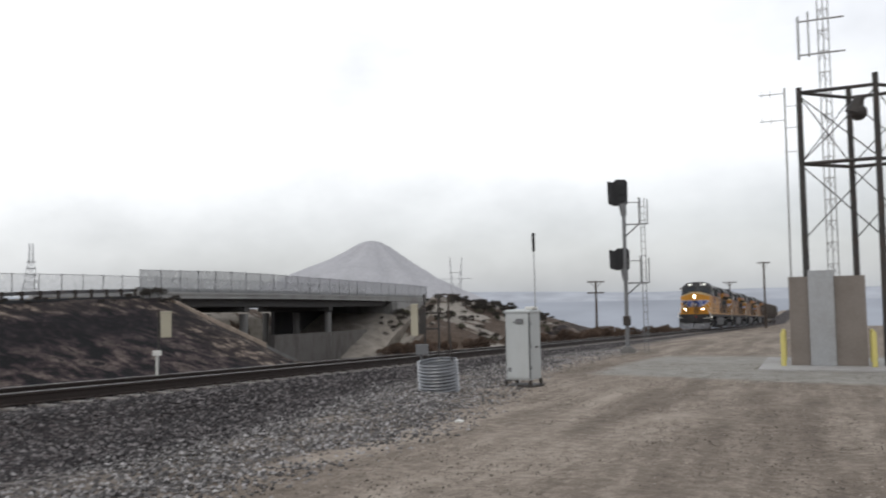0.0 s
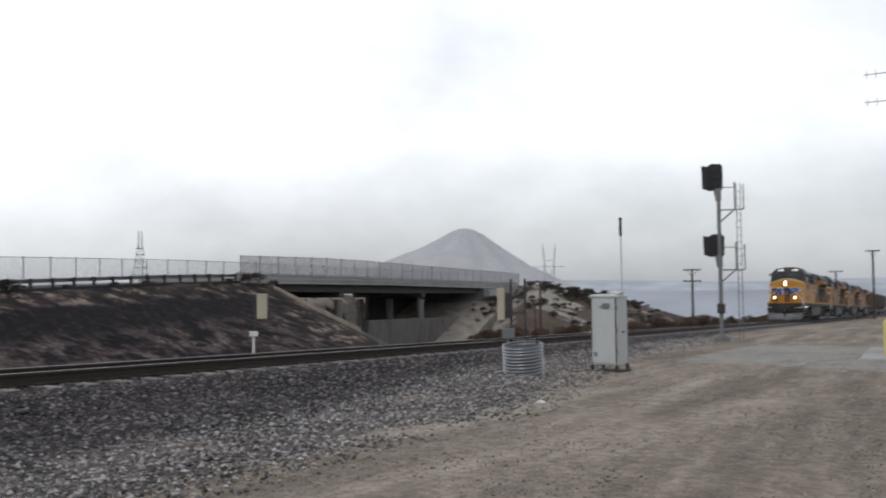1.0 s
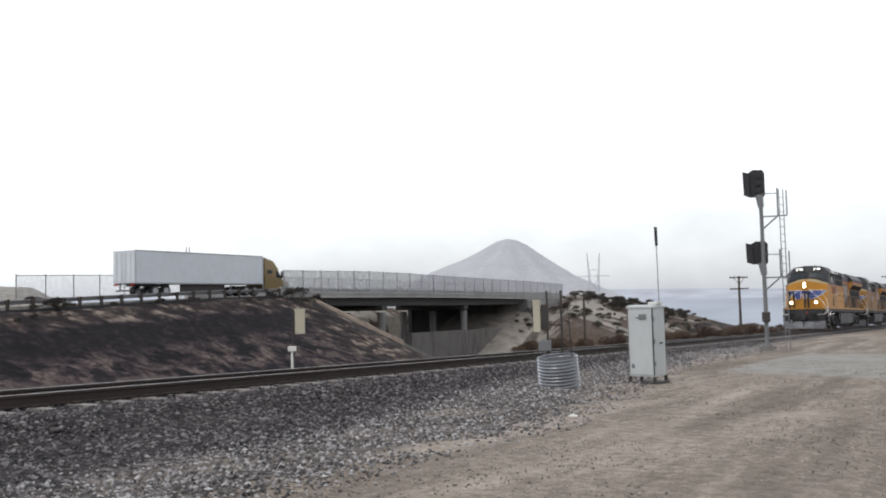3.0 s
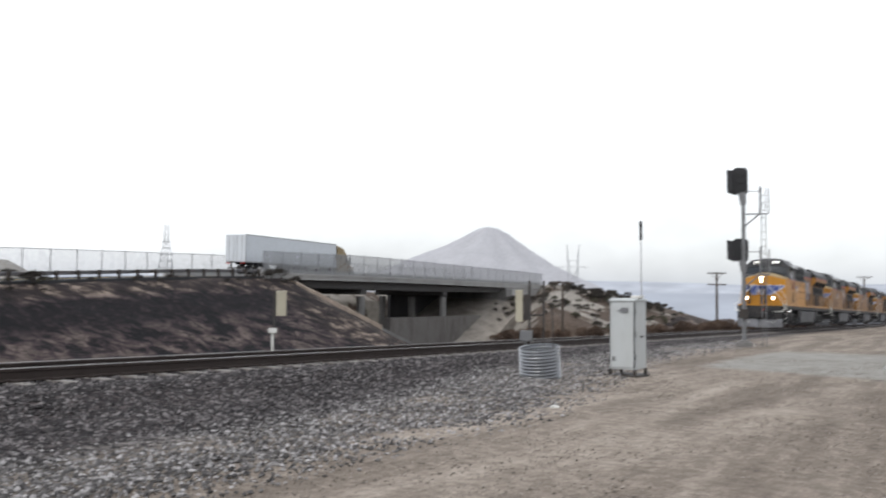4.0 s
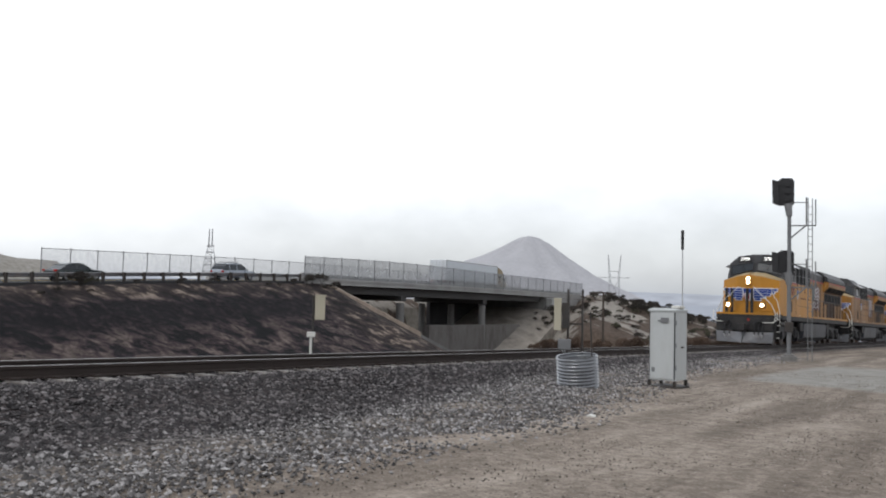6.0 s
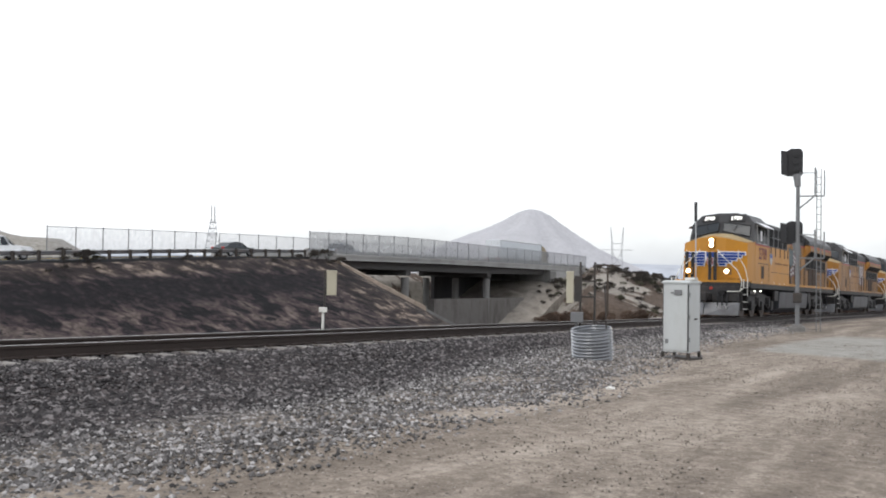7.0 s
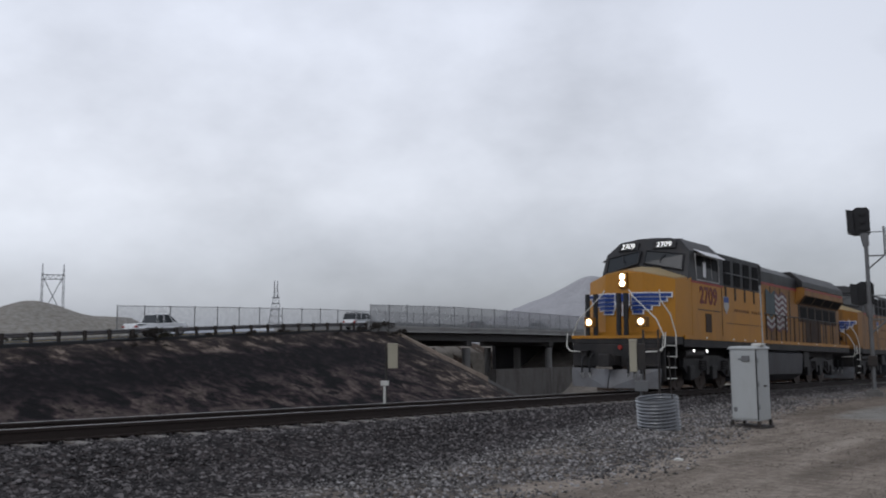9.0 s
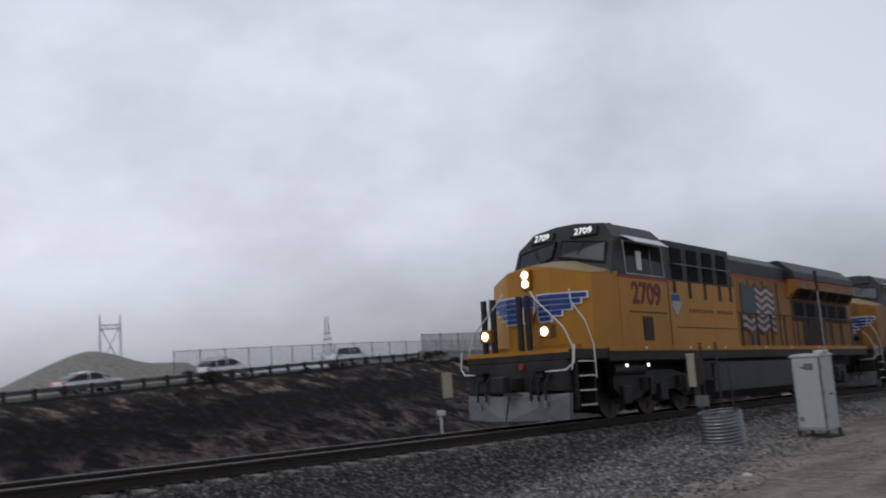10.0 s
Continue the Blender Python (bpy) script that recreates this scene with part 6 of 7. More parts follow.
SILVER_SUV = build_car("suv", "silver-blue SUV on the road", "car", M_CARSILVER, 4.75, 1.85, suv_body(4.75, 1.05, 0.88, 1.45, -1.4, 0.42), [(-2.28, 1.0), (-2.1, 1.35), (-1.75, 1.60), (-0.5, 1.69), (0.2, 1.63), (0.75, 1.38), (1.2, 1.0)], (1.45, -1.4), 0.35, ((-0.4, -0.4), (-1.45, -1.4)), rack=True)
DARK_CAR = build_car("sedan", "dark green saloon car on the road", "car", M_CARDARK, 4.7, 1.8, suv_body(4.7, 0.92, 0.82, 1.4, -1.35, 0.40), [(-1.95, 0.92), (-1.3, 1.28), (-0.8, 1.40), (-0.1, 1.43), (0.4, 1.33), (1.1, 0.92)], (1.4, -1.35), 0.33, ((-0.4, -0.4), (0.6, 0.15)))
BOXY_SUV = build_car("suv", "white boxy SUV with roof rack on the road", "car", M_CARWHITE, 5.0, 1.95, suv_body(5.0, 1.15, 1.0, 1.55, -1.45, 0.46), [(-2.45, 1.14), (-2.32, 1.82), (0.1, 1.84), (0.85, 1.14)], (1.55, -1.45), 0.38, ((-0.35, -0.35), (-1.35, -1.35), (-2.3, -2.2), (0.45, 0.08)), rack=True)
PICKUP = build_car("pickup_truck", "white crew pickup truck with open bed", "pickup", M_CARWHITE, 5.4, 1.95, suv_body(5.4, 1.12, 1.02, 1.75, -1.6, 0.46), [(-0.75, 1.11), (-0.55, 1.80), (0.75, 1.82), (1.45, 1.11)], (1.75, -1.6), 0.38, ((0.1, 0.1), (-0.66, -0.5), (1.1, 0.72)), bed=(-2.55, -0.85))
CROSSOVER = build_car("crossover", "white crossover car on the road", "car", M_CARWHITE, 4.7, 1.85, suv_body(4.7, 1.05, 0.9, 1.45, -1.38, 0.42), [(-2.25, 1.0), (-2.05, 1.35), (-1.65, 1.58), (-0.5, 1.66), (0.2, 1.61), (0.75, 1.37), (1.25, 1.0)], (1.45, -1.38), 0.36, ((-0.35, -0.35), (-1.45, -1.4)), rack=True)
SEDAN = build_car("sedan", "white fastback car with a lit tail lamp", "car", M_CARWHITE, 4.85, 1.82, suv_body(4.85, 0.95, 0.84, 1.42, -1.4, 0.41), [(-2.2, 0.95), (-1.75, 1.2), (-1.1, 1.43), (-0.2, 1.53), (0.3, 1.46), (0.8, 1.24), (1.3, 0.94)], (1.42, -1.4), 0.34, ((-0.4, -0.4), (1.0, 0.3)), lit=True)


def build_semi():
    """Tractor with sleeper and a long white box trailer; nose at y = 0, facing +y."""
    s = thing("semi_truck", Matrix.Identity(4), "olive-gold tractor with sleeper pulling a long white box trailer", "truck")
    bm = B()
    hull(bm, [(sx * x, y, z) for x, y, z in ((0.75, 0.0, 0.6), (0.75, -0.05, 1.15), (1.05, -0.5, 0.55), (0.85, -0.3, 1.45), (1.1, -1.9, 0.6), (0.98, -1.9, 1.85)) for sx in (-1, 1)])
    part("hood", bm, M_GOLD, s)
    bm = B()
    hull(bm, [(sx * x, y, z) for x, y, z in ((1.22, -1.75, 0.7), (1.2, -1.8, 1.85), (1.1, -2.4, 2.75), (1.22, -3.0, 0.7), (1.2, -3.0, 2.8)) for sx in (-1, 1)])
    part("cab", bm, M_GOLD, s)
    bm = B()
    hull(bm, [(sx * x, y, z) for x, y, z in ((1.25, -2.95, 0.7), (1.2, -2.4, 2.78), (1.18, -3.2, 3.6), (1.22, -4.7, 3.95), (1.25, -4.7, 0.7)) for sx in (-1, 1)])
    part("sleeper", bm, M_GOLD, s)
    bm = B()
    hull(bm, [(sx * x, y, z) for x, y, z in ((1.02, -1.80, 1.95), (0.98, -2.28, 2.62), (1.02, -1.9, 1.95), (0.98, -2.4, 2.62)) for sx in (-1, 1)])
    part("windscreen", bm, M_GLASS, s)
    for sx in (-1, 1):
        bm = B()
        hull(bm, [(sx * x, y, z) for x in (1.17, 1.225) for y, z in ((-2.0, 1.9), (-2.85, 1.9), (-2.85, 2.6), (-2.45, 2.6))])
        part("side_window", bm, M_GLASS, s)
        bm = B()
        box(bm, sx * 1.2, sx * 1.26, -4.3, -3.5, 2.3, 2.7)
        part("sleeper_window", bm, M_GLASS, s)
        bm = B()
        box(bm, sx * 1.25, sx * 1.5, -2.05, -1.95, 1.8, 2.6, bev=0.03)
        part("mirror", bm, M_BLACK, s)
        bm = B()
        box(bm, sx * 0.7, sx * 1.28, -4.7, -1.6, 0.45, 0.72, bev=0.04)
        part("side_step", bm, M_GOLD, s)
        bm = B()
        rod(bm, (sx * 1.1, -4.85, 0.8), (sx * 1.1, -4.85, 3.7), 0.07, n=10)
        part("stack", bm, M_GALV, s)
    bm = B()
    box(bm, -0.7, 0.7, -0.06, 0.03, 0.65, 1.15, bev=0.02)
    part("grille", bm, M_GALV, s)
    bm = B()
    box(bm, -1.15, 1.15, -0.35, 0.08, 0.35, 0.62, bev=0.05)
    part("bumper", bm, M_GOLD, s)
    bm = B()
    box(bm, -0.45, 0.45, -8.2, -2.0, 0.75, 1.0)
    part("chassis", bm, M_BLACK, s)
    bm = B()
    box(bm, -1.3, 1.3, -22.2, -5.05, 1.2, 4.08, bev=0.02)
    tr = part("trailer_box", bm, M_TRAILER, s, "long white box trailer")
    bm = B()
    for z0, z1 in ((1.16, 1.28), (3.98, 4.1)):
        for sx in (-1, 1):
            box(bm, sx * 1.302, sx * 1.325, -22.2, -5.05, z0, z1)
    for sx in (-1, 1):
        for yy in (-22.2, -5.13):
            box(bm, sx * 1.302, sx * 1.325, yy, yy + 0.1, 1.28, 3.98)
    part("rail_trim", bm, M_GALV, tr)
    for sx in (-1, 1):
        bm = B()
        box(bm, sx * 0.02, sx * 1.27, -22.245, -22.205, 1.25, 4.02, bev=0.01)
        d = part("rear_door", bm, M_TRAILER, s)
        bm = B()
        for x in (0.25, 0.85):
            rod(bm, (sx * x, -22.27, 1.3), (sx * x, -22.27, 3.95), 0.02, n=6)
        part("lock_rod", bm, M_GALV, d)
        bm = B()
        box(bm, sx * 0.7, sx * 1.2, -22.24, -22.18, 1.02, 1.14)
        part("tail_lamp", bm, M_TAIL, s)
        bm = B()
        rod(bm, (sx * 0.9, -9.6, 0.25), (sx * 0.9, -9.6, 1.2), 0.06, n=8)
        box(bm, sx * 0.9 - 0.12, sx * 0.9 + 0.12, -9.75, -9.45, 0.2, 0.26)
        part("landing_leg", bm, M_GALV, s)
    bm = B()
    box(bm, -1.1, 1.1, -22.15, -22.05, 0.5, 0.62)
    for x in (-0.6, 0.6):
        box(bm, x - 0.04, x + 0.04, -22.15, -22.05, 0.6, 1.2)
    part("underrun_bar", bm, M_DARKSTEEL, s)
    bm = B()
    for x in (-0.5, 0.5):
        box(bm, x - 0.05, x + 0.05, -21.5, -17.5, 0.95, 1.2)
    part("slider_frame", bm, M_BLACK, s)
    bm = B()
    box(bm, 0.95, 1.0, -16.6, -10.6, 0.45, 1.1)
    part("side_skirt", bm, M_DARKSTEEL, s)
    for y, dual in ((-1.1, 0), (-6.4, 1), (-7.7, 1), (-18.6, 1), (-19.9, 1)):
        for sx in (-1, 1):
            add_wheel(s, sx * (1.08 if dual else 1.05), y, 0.5, 0.5 if dual else 0.3)
    return s


SEMI = build_semi()


def drive(points):
    """Rows along the near lane from (seconds, metres along the road)."""
    rows = []
    for t in [0.5 * k for k in range(21)]:
        ts, us = [p[0] for p in points], [p[1] for p in points]
        if t < ts[0]:
            u = us[0] + (us[1] - us[0]) / (ts[1] - ts[0]) * (t - ts[0])
        elif t > ts[-1]:
            u = us[-1] + (us[-1] - us[-2]) / (ts[-1] - ts[-2]) * (t - ts[-1])
        else:
            u = float(np.interp(t, ts, us))
        x, y = road_xy(u, 0.0)
        slope = math.degrees(math.atan(float(road_z(u + 2) - road_z(u - 2)) / 4))
        rows.append((t, pose(x, y, float(road_z(u)) + 0.004, slope, 0, 5.71)))
    return rows


for vehicle_, k_ in ((SILVER_SUV, 0.92), (DARK_CAR, 0.92), (BOXY_SUV, 0.9), (PICKUP, 0.92), (CROSSOVER, 0.94), (SEDAN, 0.94), (SEMI, 0.94)):
    vehicle_.scale = (k_, k_, k_)

TRAFFIC = [
    (SEMI, drive([(0, -27.9), (1.5, -1.5), (2.5, 17.3), (4, 42.0), (5, 59.2), (6.5, 83), (8, 106.5)])),
    (SILVER_SUV, drive([(5.0, -1.8), (6.5, 23.3)])),
    (DARK_CAR, drive([(6.5, 6.0), (7.0, 14.3)])),
    (BOXY_SUV, drive([(7.5, -0.4), (8.0, 8.2), (9.0, 24.3)])),
    (PICKUP, drive([(9.0, -1.6), (9.5, 6.3), (10.0, 14.2)])),
    (CROSSOVER, drive([(9.5, -9.0), (10.0, -0.4)])),
    (SEDAN, drive([(9.5, -20.4), (10.0, -12.2)])),
]

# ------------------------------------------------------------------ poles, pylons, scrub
# Steel colour lightened to imitate the haze in front of the far pylons.
M_PYLON = material("haze_paled_pylon_steel", (0.40, 0.41, 0.43), 0.7, 0.2, 0.1, 1, 10, 0)


def build_utility_pole(x, y, top, arm, two):
    z = gz(x, y)
    p = thing("utility_pole", pose(x, y, z, 0, 0, 20), "dark timber utility pole with crossarms", "utility pole", "utility poles")
    h = top - z
    bm = B()
    rod(bm, (0, 0, -0.3), (0, 0, h), 0.17, 0.12, n=10)
    part("pole", bm, M_TIMBER, p)
    for k in range(two):
        zz = h - 0.15 - 1.35 * k
        bm = B()
        box(bm, -arm, arm, -0.08, 0.08, zz - 0.07, zz + 0.07)
        a = part("crossarm", bm, M_TIMBER, p)
        for i in (-0.9, -0.45, 0.45, 0.9):
            bm = B()
            rod(bm, (i * arm, 0, zz + 0.07), (i * arm, 0, zz + 0.25), 0.05, 0.035, n=8)
            part("insulator", bm, M_GALV, a)
    bm = B()
    pipe(bm, [(0, -0.1, h - 1.0), (arm * 0.6, -0.1, h - 0.2)], 0.03)
    pipe(bm, [(0, -0.1, h - 1.0), (-arm * 0.6, -0.1, h - 0.2)], 0.03)
    part("brace", bm, M_TIMBER, p)


build_utility_pole(-25.8, 104.9, 3.3, 1.05, 2)
build_utility_pole(-44.0, 100.8, 2.05, 1.6, 1)
build_utility_pole(-7.6, 129.8, 5.8, 0.9, 1)
build_utility_pole(-16.5, 175.0, 3.6, 1.3, 1)


def lattice(bm, p0, p1, w0, w1, n, r):
    """Square lattice leg between two points, tapering."""
    p0, p1 = Vector(p0), Vector(p1)
    cs = [(-1, -1), (1, -1), (1, 1), (-1, 1)]
    for k in range(n):
        a, b = k / n, (k + 1) / n
        wa, wb = w0 + (w1 - w0) * a, w0 + (w1 - w0) * b
        A, C = p0.lerp(p1, a), p0.lerp(p1, b)
        for i in range(4):
            j = (i + 1) % 4
            rod(bm, A + Vector((cs[i][0] * wa, cs[i][1] * wa, 0)), C + Vector((cs[i][0] * wb, cs[i][1] * wb, 0)), r, n=4)
            rod(bm, A + Vector((cs[i][0] * wa, cs[i][1] * wa, 0)), C + Vector((cs[j][0] * wb, cs[j][1] * wb, 0)), r * 0.6, n=4)
            rod(bm, C + Vector((cs[i][0] * wb, cs[i][1] * wb, 0)), C + Vector((cs[j][0] * wb, cs[j][1] * wb, 0)), r * 0.6, n=4)


def build_pylon_portal(x, y, top, base, rz, w, r):
    """H-frame pylon: two upright lattice legs, a truss beam and crossed braces below it."""
    p = thing("transmission_pylon", pose(x, y, base, 0, 0, rz), "grey two-legged lattice transmission pylon coloured pale for haze", "pylon", "transmission pylons")
    h = top - base
    for sx in (-1, 1):
        bm = B()
        lattice(bm, (sx * w, 0, 0), (sx * w * 0.96, 0, h * 0.82), 0.3, 0.28, 9, r)
        lattice(bm, (sx * w * 0.96, 0, h * 0.82), (sx * w * 0.98, 0, h), 0.28, 0.04, 3, r)
        part("leg", bm, M_PYLON, p)
    bm = B()
    for zz in (0.79, 0.85):
        rod(bm, (-w, 0, h * zz), (w, 0, h * zz), r * 1.7, n=6)
    for k in range(8):
        a, b = -w + k * w / 4, -w + (k + 1) * w / 4
        rod(bm, (a, 0, h * (0.79 if k % 2 else 0.85)), (b, 0, h * (0.85 if k % 2 else 0.79)), r * 1.2, n=4)
    part("bridge_beam", bm, M_PYLON, p)
    for sx in (-1, 1):
        bm = B()
        rod(bm, (sx * w * 0.8, 0, h * 0.79), (-sx * w * 0.75, 0, h * 0.35), r * 1.7, n=4)
        part("cross_brace", bm, M_PYLON, p)


def build_pylon_delta(x, y, top, base, rz, w, r):
    """Waisted pylon: two tall earth-wire peaks, a beam between them and one long crossarm."""
    p = thing("transmission_pylon", pose(x, y, base, 0, 0, rz), "waisted lattice pylon with two peaks coloured pale for haze", "pylon", "transmission pylons")
    h = top - base
    for sx in (-1, 1):
        bm = B()
        lattice(bm, (sx * w * 0.85, 0, 0), (sx * w * 0.72, 0, h - 13.0), 0.6, 0.4, 6, r)
        part("leg", bm, M_PYLON, p)
        bm = B()
        lattice(bm, (sx * w * 0.72, 0, h - 13.0), (sx * w, 0, h), 0.55, 0.06, 6, r)
        part("peak", bm, M_PYLON, p)
        bm = B()
        rod(bm, (sx * w * 0.7, 0, h - 14.5), (-sx * w * 0.5, 0, h - 22.0), r * 1.4, n=4)
        part("cross_brace", bm, M_PYLON, p)
    bm = B()
    lattice(bm, (-w * 0.8, 0, h - 9.6), (w * 0.8, 0, h - 9.6), 0.35, 0.35, 5, r)
    part("bridge_beam", bm, M_PYLON, p)
    bm = B()
    lattice(bm, (-w * 2.4, 0, h - 13.2), (w * 2.4, 0, h - 13.2), 0.3, 0.3, 12, r)
    part("crossarm", bm, M_PYLON, p)


def build_pylon_tower(x, y, top, base, rz, w, r):
    """Four-legged tapering tower seen end on, with two peaks."""
    p = thing("transmission_pylon", pose(x, y, base, 0, 0, rz), "grey tapering lattice transmission pylon coloured pale for haze", "pylon", "transmission pylons")
    h = top - base
    bm = B()
    lattice(bm, (0, 0, 0), (0, 0, h * 0.72), w, w * 0.24, 7, r)
    part("tower_body", bm, M_PYLON, p)
    for sx in (-1, 1):
        bm = B()
        lattice(bm, (sx * w * 0.16, 0, h * 0.72), (sx * w * 0.14, 0, h), 0.25, 0.08, 4, r * 0.8)
        part("peak", bm, M_PYLON, p)
    for zz in (0.72, 0.62):
        bm = B()
        rod(bm, (-w * 0.36, 0, h * zz), (w * 0.36, 0, h * zz), r * 1.6, n=6)
        part("crossarm", bm, M_PYLON, p)


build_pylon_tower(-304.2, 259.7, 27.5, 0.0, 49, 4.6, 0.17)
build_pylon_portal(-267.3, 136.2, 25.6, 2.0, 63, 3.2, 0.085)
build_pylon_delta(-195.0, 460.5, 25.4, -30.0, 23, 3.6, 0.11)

M_LEAF_D = material("charred_scrub_leaf", (0.04, 0.034, 0.028), 0.9, 0, 0.4, 2, 20, 0, per_object=0.2)
M_LEAF_G = material("grey_green_scrub_leaf", (0.07, 0.068, 0.045), 0.9, 0, 0.35, 2, 20, 0, per_object=0.25)
M_LEAF_R = material("rust_brown_scrub", (0.095, 0.064, 0.046), 0.9, 0, 0.35, 2, 20, 0, per_object=0.25)


def shrub_mesh(seed, n, size, spread, leaf):
    """Clump of small leaf blades on thin stems, ragged outline."""
    rnd = random.Random(seed)
    v, f = [], []
    lobes = [(rnd.uniform(-spread, spread), rnd.uniform(-spread, spread), rnd.uniform(0.3, 0.8) * size, rnd.uniform(0.25, 0.5) * size) for _ in range(6)]
    for i in range(n):
        lx, ly, lz, lr = rnd.choice(lobes)
        a, b, q = rnd.uniform(0, 6.28), rnd.uniform(-0.6, 1.5), rnd.random() ** 0.5
        c = Vector((lx + lr * q * math.cos(a) * math.cos(b), ly + lr * q * math.sin(a) * math.cos(b), max(0.03, lz + lr * q * math.sin(b) * 0.9)))
        d1 = Vector((rnd.uniform(-1, 1), rnd.uniform(-1, 1), rnd.uniform(0.1, 1.2))).normalized() * leaf * rnd.uniform(0.7, 1.6)
        d2 = d1.cross(Vector((rnd.uniform(-1, 1), rnd.uniform(-1, 1), 0.3))).normalized() * leaf * 0.35
        k = len(v)
        v += [c - d2, c + d2, c + d1]
        f.append((k, k + 1, k + 2))
    return v, f


def shrub_kind(seed, n, size, spread, leaf, mt, label):
    v, f = shrub_mesh(seed, n, size, spread, leaf)
    s = thing("shrub", Matrix.Identity(4), label, "shrub", "dry scrub")
    me = bpy.data.meshes.new("foliage")
    me.from_pydata([tuple(p) for p in v], [], f)
    me.materials.append(mt)
    new("foliage", me).parent = s
    bm = B()
    rnd = random.Random(seed + 50)
    for _ in range(7):
        rod(bm, (0, 0, -0.05), (rnd.uniform(-spread, spread), rnd.uniform(-spread, spread), size * rnd.uniform(0.5, 0.9)), 0.02, 0.006, n=5)
    part("stem", bm, M_POST, s)
    return s


def plant_scrub():
    rnd = random.Random(21)
    kinds = [shrub_kind(1, 900, 1.0, 0.45, 0.09, M_LEAF_D, "charred dark shrub growing on the bank"), shrub_kind(2, 900, 0.8, 0.5, 0.10, M_LEAF_G, "dry grey-green shrub on sandy ground"), shrub_kind(3, 800, 0.9, 0.55, 0.11, M_LEAF_R, "rust-brown dead brush beside the railway")]
    spots = []
    # along the guardrail
    for u, s, k, sc in ((-5.4, 4.6, 0, 0.85), (-6.1, 4.7, 0, 0.7), (-4.6, 4.7, 1, 0.7), (2.0, -7.9, 0, 0.9), (2.9, -7.9, 0, 0.8), (19.5, 5.0, 0, 0.8), (20.6, 4.8, 0, 0.9), (22.0, 4.9, 0, 1.0), (17.6, 5.0, 0, 0.6), (24, 5.1, 0, 0.8)):
        spots.append((*road_xy(u, s), k, sc))
    for _ in range(16):
        spots.append((*road_xy(rnd.uniform(-14, 22), rnd.uniform(4.6, 6.2)), 0, rnd.uniform(0.25, 0.5)))
    # hillside beyond the bridge
    for _ in range(80):
        x = rnd.uniform(-62, -38)
        spots.append((x, rnd.uniform(114, 142), rnd.choice((0, 1, 0)), rnd.uniform(0.5, 1.15)))
    for _ in range(60):
        x = rnd.uniform(-60, -42)
        spots.append((x, rnd.uniform(132, 141), 0, rnd.uniform(0.5, 1.05)))
    # rusty brush at the foot of the hillside
    for _ in range(55):
        spots.append((rnd.uniform(-50, -20), rnd.uniform(88, 110), 2, rnd.uniform(0.8, 1.7)))
    for _ in range(26):
        spots.append((rnd.uniform(-34, -17), rnd.uniform(105, 150), 2, rnd.uniform(0.7, 1.5)))
    # along the foot of the mound
    for _ in range(7):
        spots.append((rnd.uniform(-90, -80), rnd.uniform(34, 62), 1, rnd.uniform(0.5, 1.0)))
    # on the spill slope before the far abutment
    spots = [(*p, None) for p in spots]
    for u, a, k, sc in ((82.2, 5.3, 0, 1.5), (81.0, 6.1, 0, 1.1), (84.2, 5.6, 1, 1.6), (79.0, 5.2, 0, 0.9), (77.6, 6.3, 0, 1.0), (79.8, 6.7, 1, 0.9), (75.6, 5.9, 0, 0.6), (80.2, 3.4, 0, 0.5), (78.3, 4.2, 0, 0.6), (83.0, 6.6, 0, 1.2)):
        spots.append((*road_xy(u, a), k, sc, -0.6 - 0.34 * max(0.0, 83.0 - u) - 0.33 * max(0.0, a - 3.0)))
    # large dark clumps along the crest of the hillside
    for _ in range(26):
        q = rnd.random()
        x, y = -60 + 26 * q, 135 - 9 * q + rnd.uniform(-4, 2)
        spots.append((x, y, rnd.choice((0, 0, 1)), rnd.uniform(0.7, 1.35), None))
    used = set()
    for x, y, k, sc, zs in spots:
        m = pose(x, y, (gz(x, y) if zs is None else zs) - 0.04, 0, 0, rnd.uniform(0, 360)) @ Matrix.Scale(sc, 4)
        if k not in used:
            used.add(k)
            kinds[k].matrix_basis = m
        else:
            o = copy_thing(kinds[k], Matrix.Identity(4))
            o.matrix_basis = m


plant_scrub()


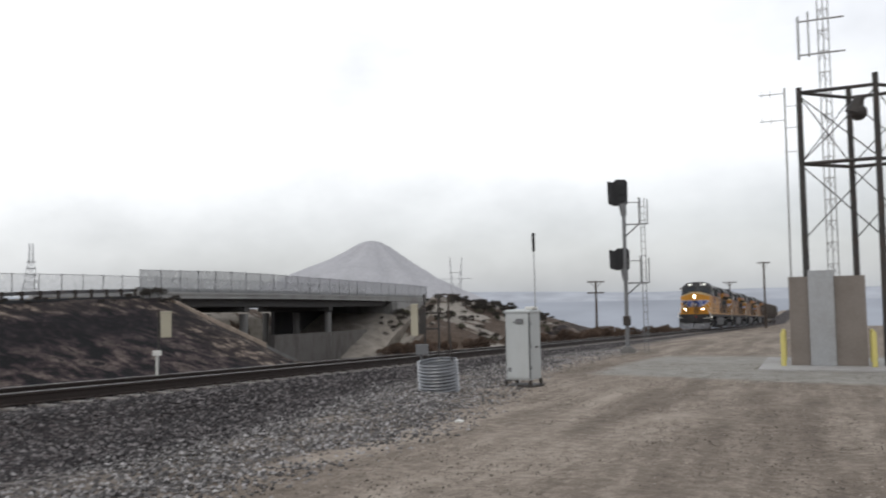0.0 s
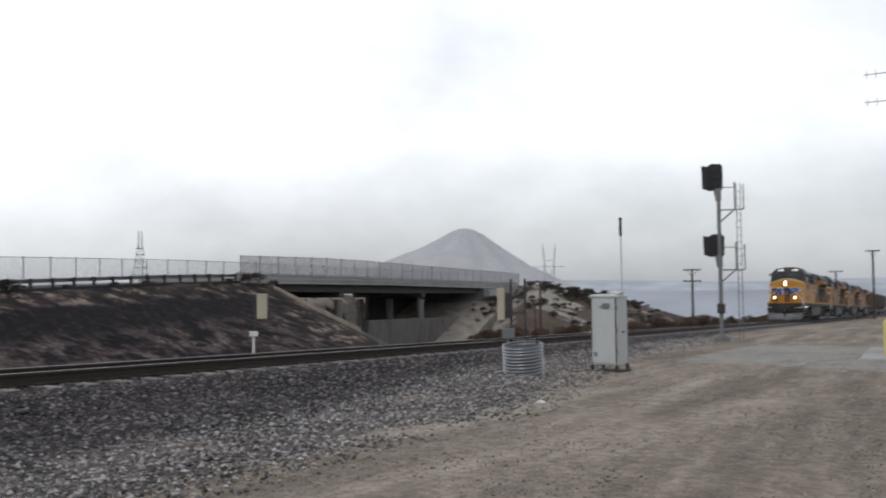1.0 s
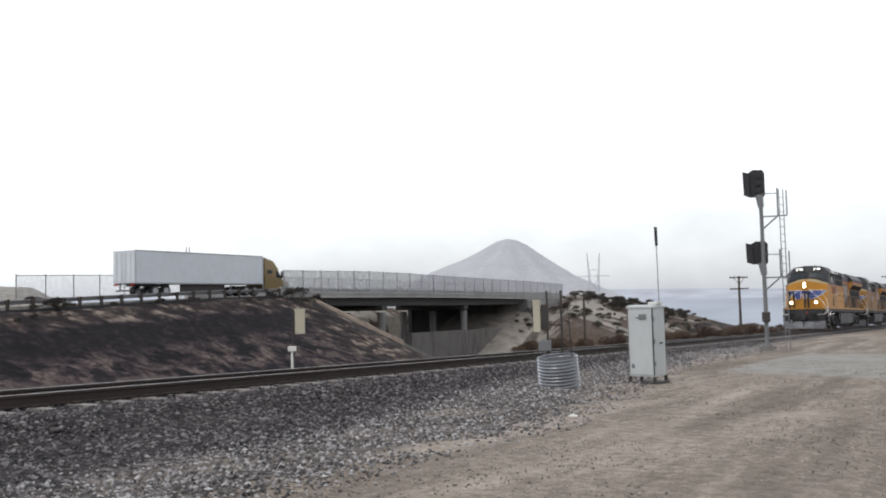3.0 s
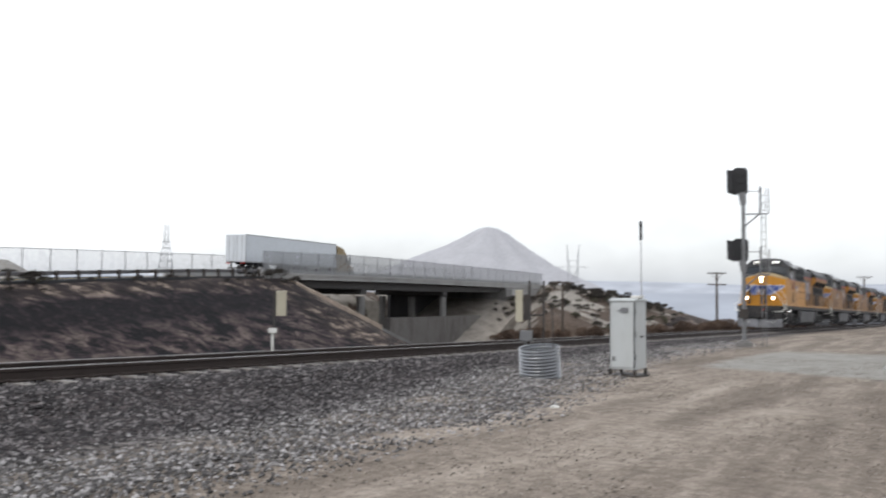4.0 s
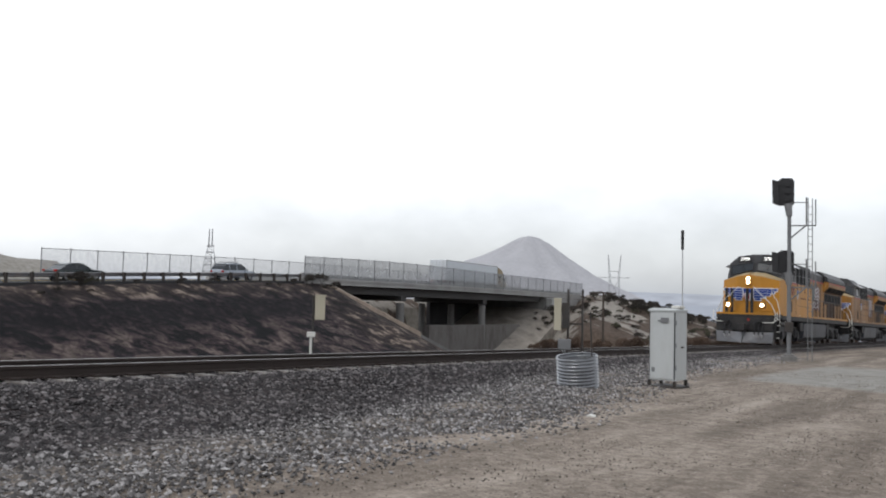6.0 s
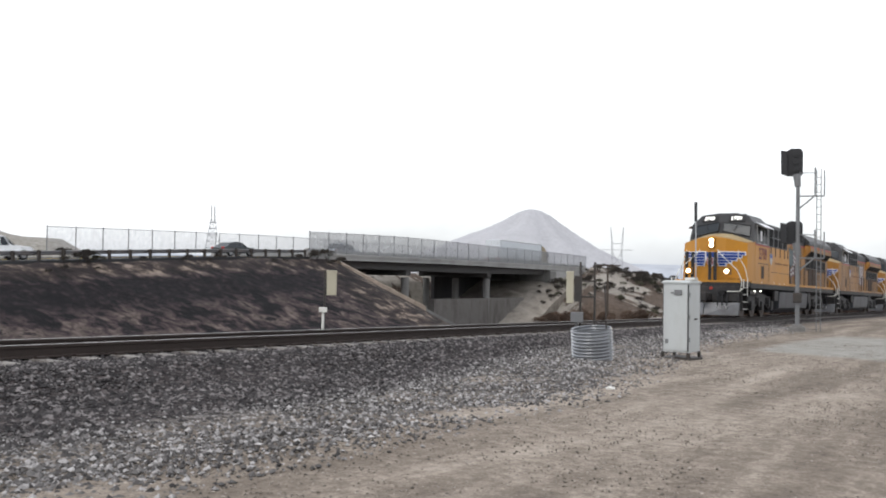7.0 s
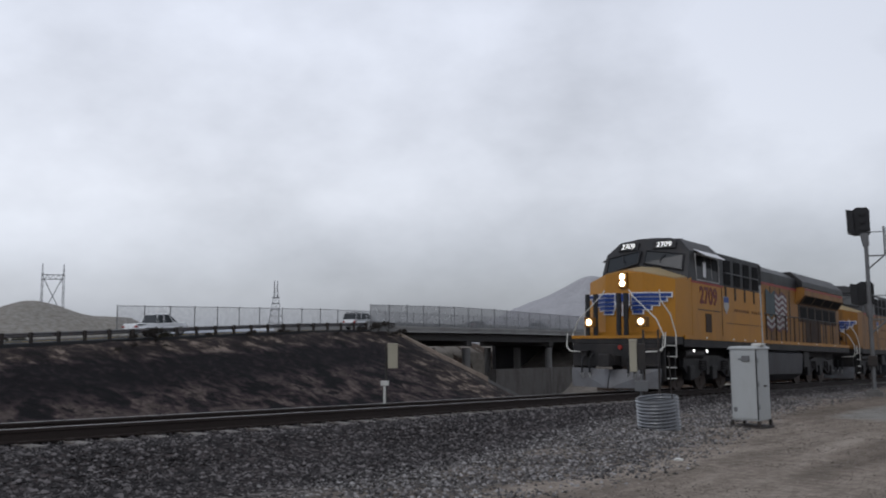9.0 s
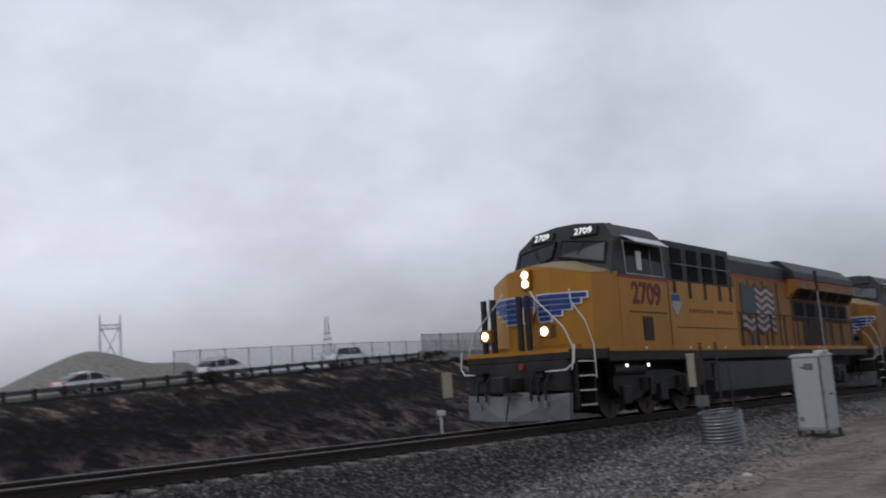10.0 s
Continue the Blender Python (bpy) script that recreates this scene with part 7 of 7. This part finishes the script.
# ------------------------------------------------------------------ loose stones
def scatter(name, label, count, xr, yr, size, colour, seed, density=None):
    """Angular stones lying on the ground, in one mesh."""
    rs = np.random.RandomState(seed)
    x = rs.uniform(xr[0], xr[1], count)
    y = yr[0] + (yr[1] - yr[0]) * rs.uniform(0, 1, count) ** 1.5
    if density is not None:
        keep = rs.uniform(0, 1, count) < density(x, y)
        x, y = x[keep], y[keep]
    n = len(x)
    r = size[0] + (size[1] - size[0]) * rs.uniform(0, 1, n) ** 2.2
    base = np.array([(1, 0, 0), (-1, 0, 0), (0, 1, 0), (0, -1, 0), (0, 0, 1), (0, 0, -1)], float)
    tri = np.array([(0, 2, 4), (2, 1, 4), (1, 3, 4), (3, 0, 4), (2, 0, 5), (1, 2, 5), (3, 1, 5), (0, 3, 5)])
    p = base[None] * rs.uniform(0.55, 1.25, (n, 6, 3)) + rs.uniform(-0.25, 0.25, (n, 6, 3))
    a = rs.uniform(0, 6.28, n)
    ca, sa = np.cos(a)[:, None], np.sin(a)[:, None]
    px, py = p[..., 0] * ca - p[..., 1] * sa, p[..., 0] * sa + p[..., 1] * ca
    P = np.stack([px * r[:, None] + x[:, None], py * r[:, None] + y[:, None], p[..., 2] * r[:, None] * 0.7 + (land(x, y) + r * 0.2)[:, None]], -1)
    F = (tri[None] + 6 * np.arange(n)[:, None, None]).reshape(-1, 3)
    me = bpy.data.meshes.new(name)
    me.from_pydata(P.reshape(-1, 3).tolist(), [], F.tolist())
    me.materials.append(colour)
    tagged(new(name, me), label, "gravel", kind="stuff")


def stone_material(name, dark, mid, light):
    m = bpy.data.materials.new(name)
    m.use_nodes = True
    nt = m.node_tree
    bs = nt.nodes["Principled BSDF"]
    g, r = nt.nodes.new("ShaderNodeNewGeometry"), nt.nodes.new("ShaderNodeValToRGB")
    e = r.color_ramp.elements
    e[0].color, e[1].color = (*dark, 1), (*light, 1)
    e[1].position = 1.0
    e.new(0.6).color = (*mid, 1)
    nt.links.new(g.outputs["Random Per Island"], r.inputs[0])
    no, mx = nt.nodes.new("ShaderNodeTexNoise"), nt.nodes.new("ShaderNodeVectorMath")
    no.inputs["Scale"].default_value = 25
    tc = nt.nodes.new("ShaderNodeTexCoord")
    nt.links.new(tc.outputs["Object"], no.inputs["Vector"])
    rg = nt.nodes.new("ShaderNodeMapRange")
    rg.inputs["To Min"].default_value, rg.inputs["To Max"].default_value = 0.6, 1.4
    nt.links.new(no.outputs[0], rg.inputs[0])
    mx.operation = "SCALE"
    nt.links.new(r.outputs[0], mx.inputs[0])
    nt.links.new(rg.outputs[0], mx.inputs["Scale"])
    nt.links.new(mx.outputs[0], bs.inputs["Base Color"])
    bs.inputs["Roughness"].default_value = 0.9
    return m


M_STONE_B = stone_material("ballast_stone", (0.010, 0.0088, 0.0095), (0.047, 0.042, 0.043), (0.20, 0.184, 0.183))
M_STONE_G = stone_material("crushed_gravel", (0.026, 0.0235, 0.0235), (0.135, 0.127, 0.124), (0.40, 0.385, 0.38))
M_STONE_D = stone_material("yard_pebbles", (0.075, 0.064, 0.054), (0.17, 0.145, 0.12), (0.38, 0.34, 0.30))
scatter("ballast", "dark crushed ballast stones under and beside the track", 95000, (TRACK - 2.6, -7.0), (2, 46), (0.02, 0.05), M_STONE_B, 1, lambda x, y: np.where((x < TRACK + 1.4) & (x > TRACK - 1.4), 0.6, 1.0) * np.interp(x - ballast_edge(y), [-0.3, 0.25], [1.0, 0.0]))
scatter("gravel", "pale crushed gravel apron beside the track", 80000, (-9.6, -4.8), (2, 40), (0.014, 0.042), M_STONE_G, 2, lambda x, y: np.interp(x - ballast_edge(y), [-0.5, 0.1], [0.0, 1.0]) * np.interp(x - gravel_edge(y), [-0.5, 0.2, 0.8], [1.0, 0.35, 0.0]))
scatter("pebbles", "scattered pebbles on the packed dirt yard", 42000, (-7.4, 3.0), (3, 30), (0.005, 0.018), M_STONE_D, 3)


# ------------------------------------------------------------------ what moves
def motions():
    for unit, back in TRAIN:
        rows = []
        for t, y in TRAIN_Y:
            yy = y + back
            rows.append((t, pose(TRACK, yy, float(rail(yy)) + 0.004, -1.718, 0, 0)))
        walk(unit, rows)
    # wheels of the leading unit roll
    for loco, ws, k in WHEELS:
        if loco is LEAD:
            rows = []
            for i in range(101):
                t = i / 10
                y = float(np.interp(t, [p[0] for p in TRAIN_Y], [p[1] for p in TRAIN_Y]))
                rows.append((t, pose(0, k, 0.535, math.degrees((y - 90.4) / 0.535), 0, 0)))
            walk(ws, rows)
    for car, rows in TRAFFIC:
        walk(car, rows)


motions()
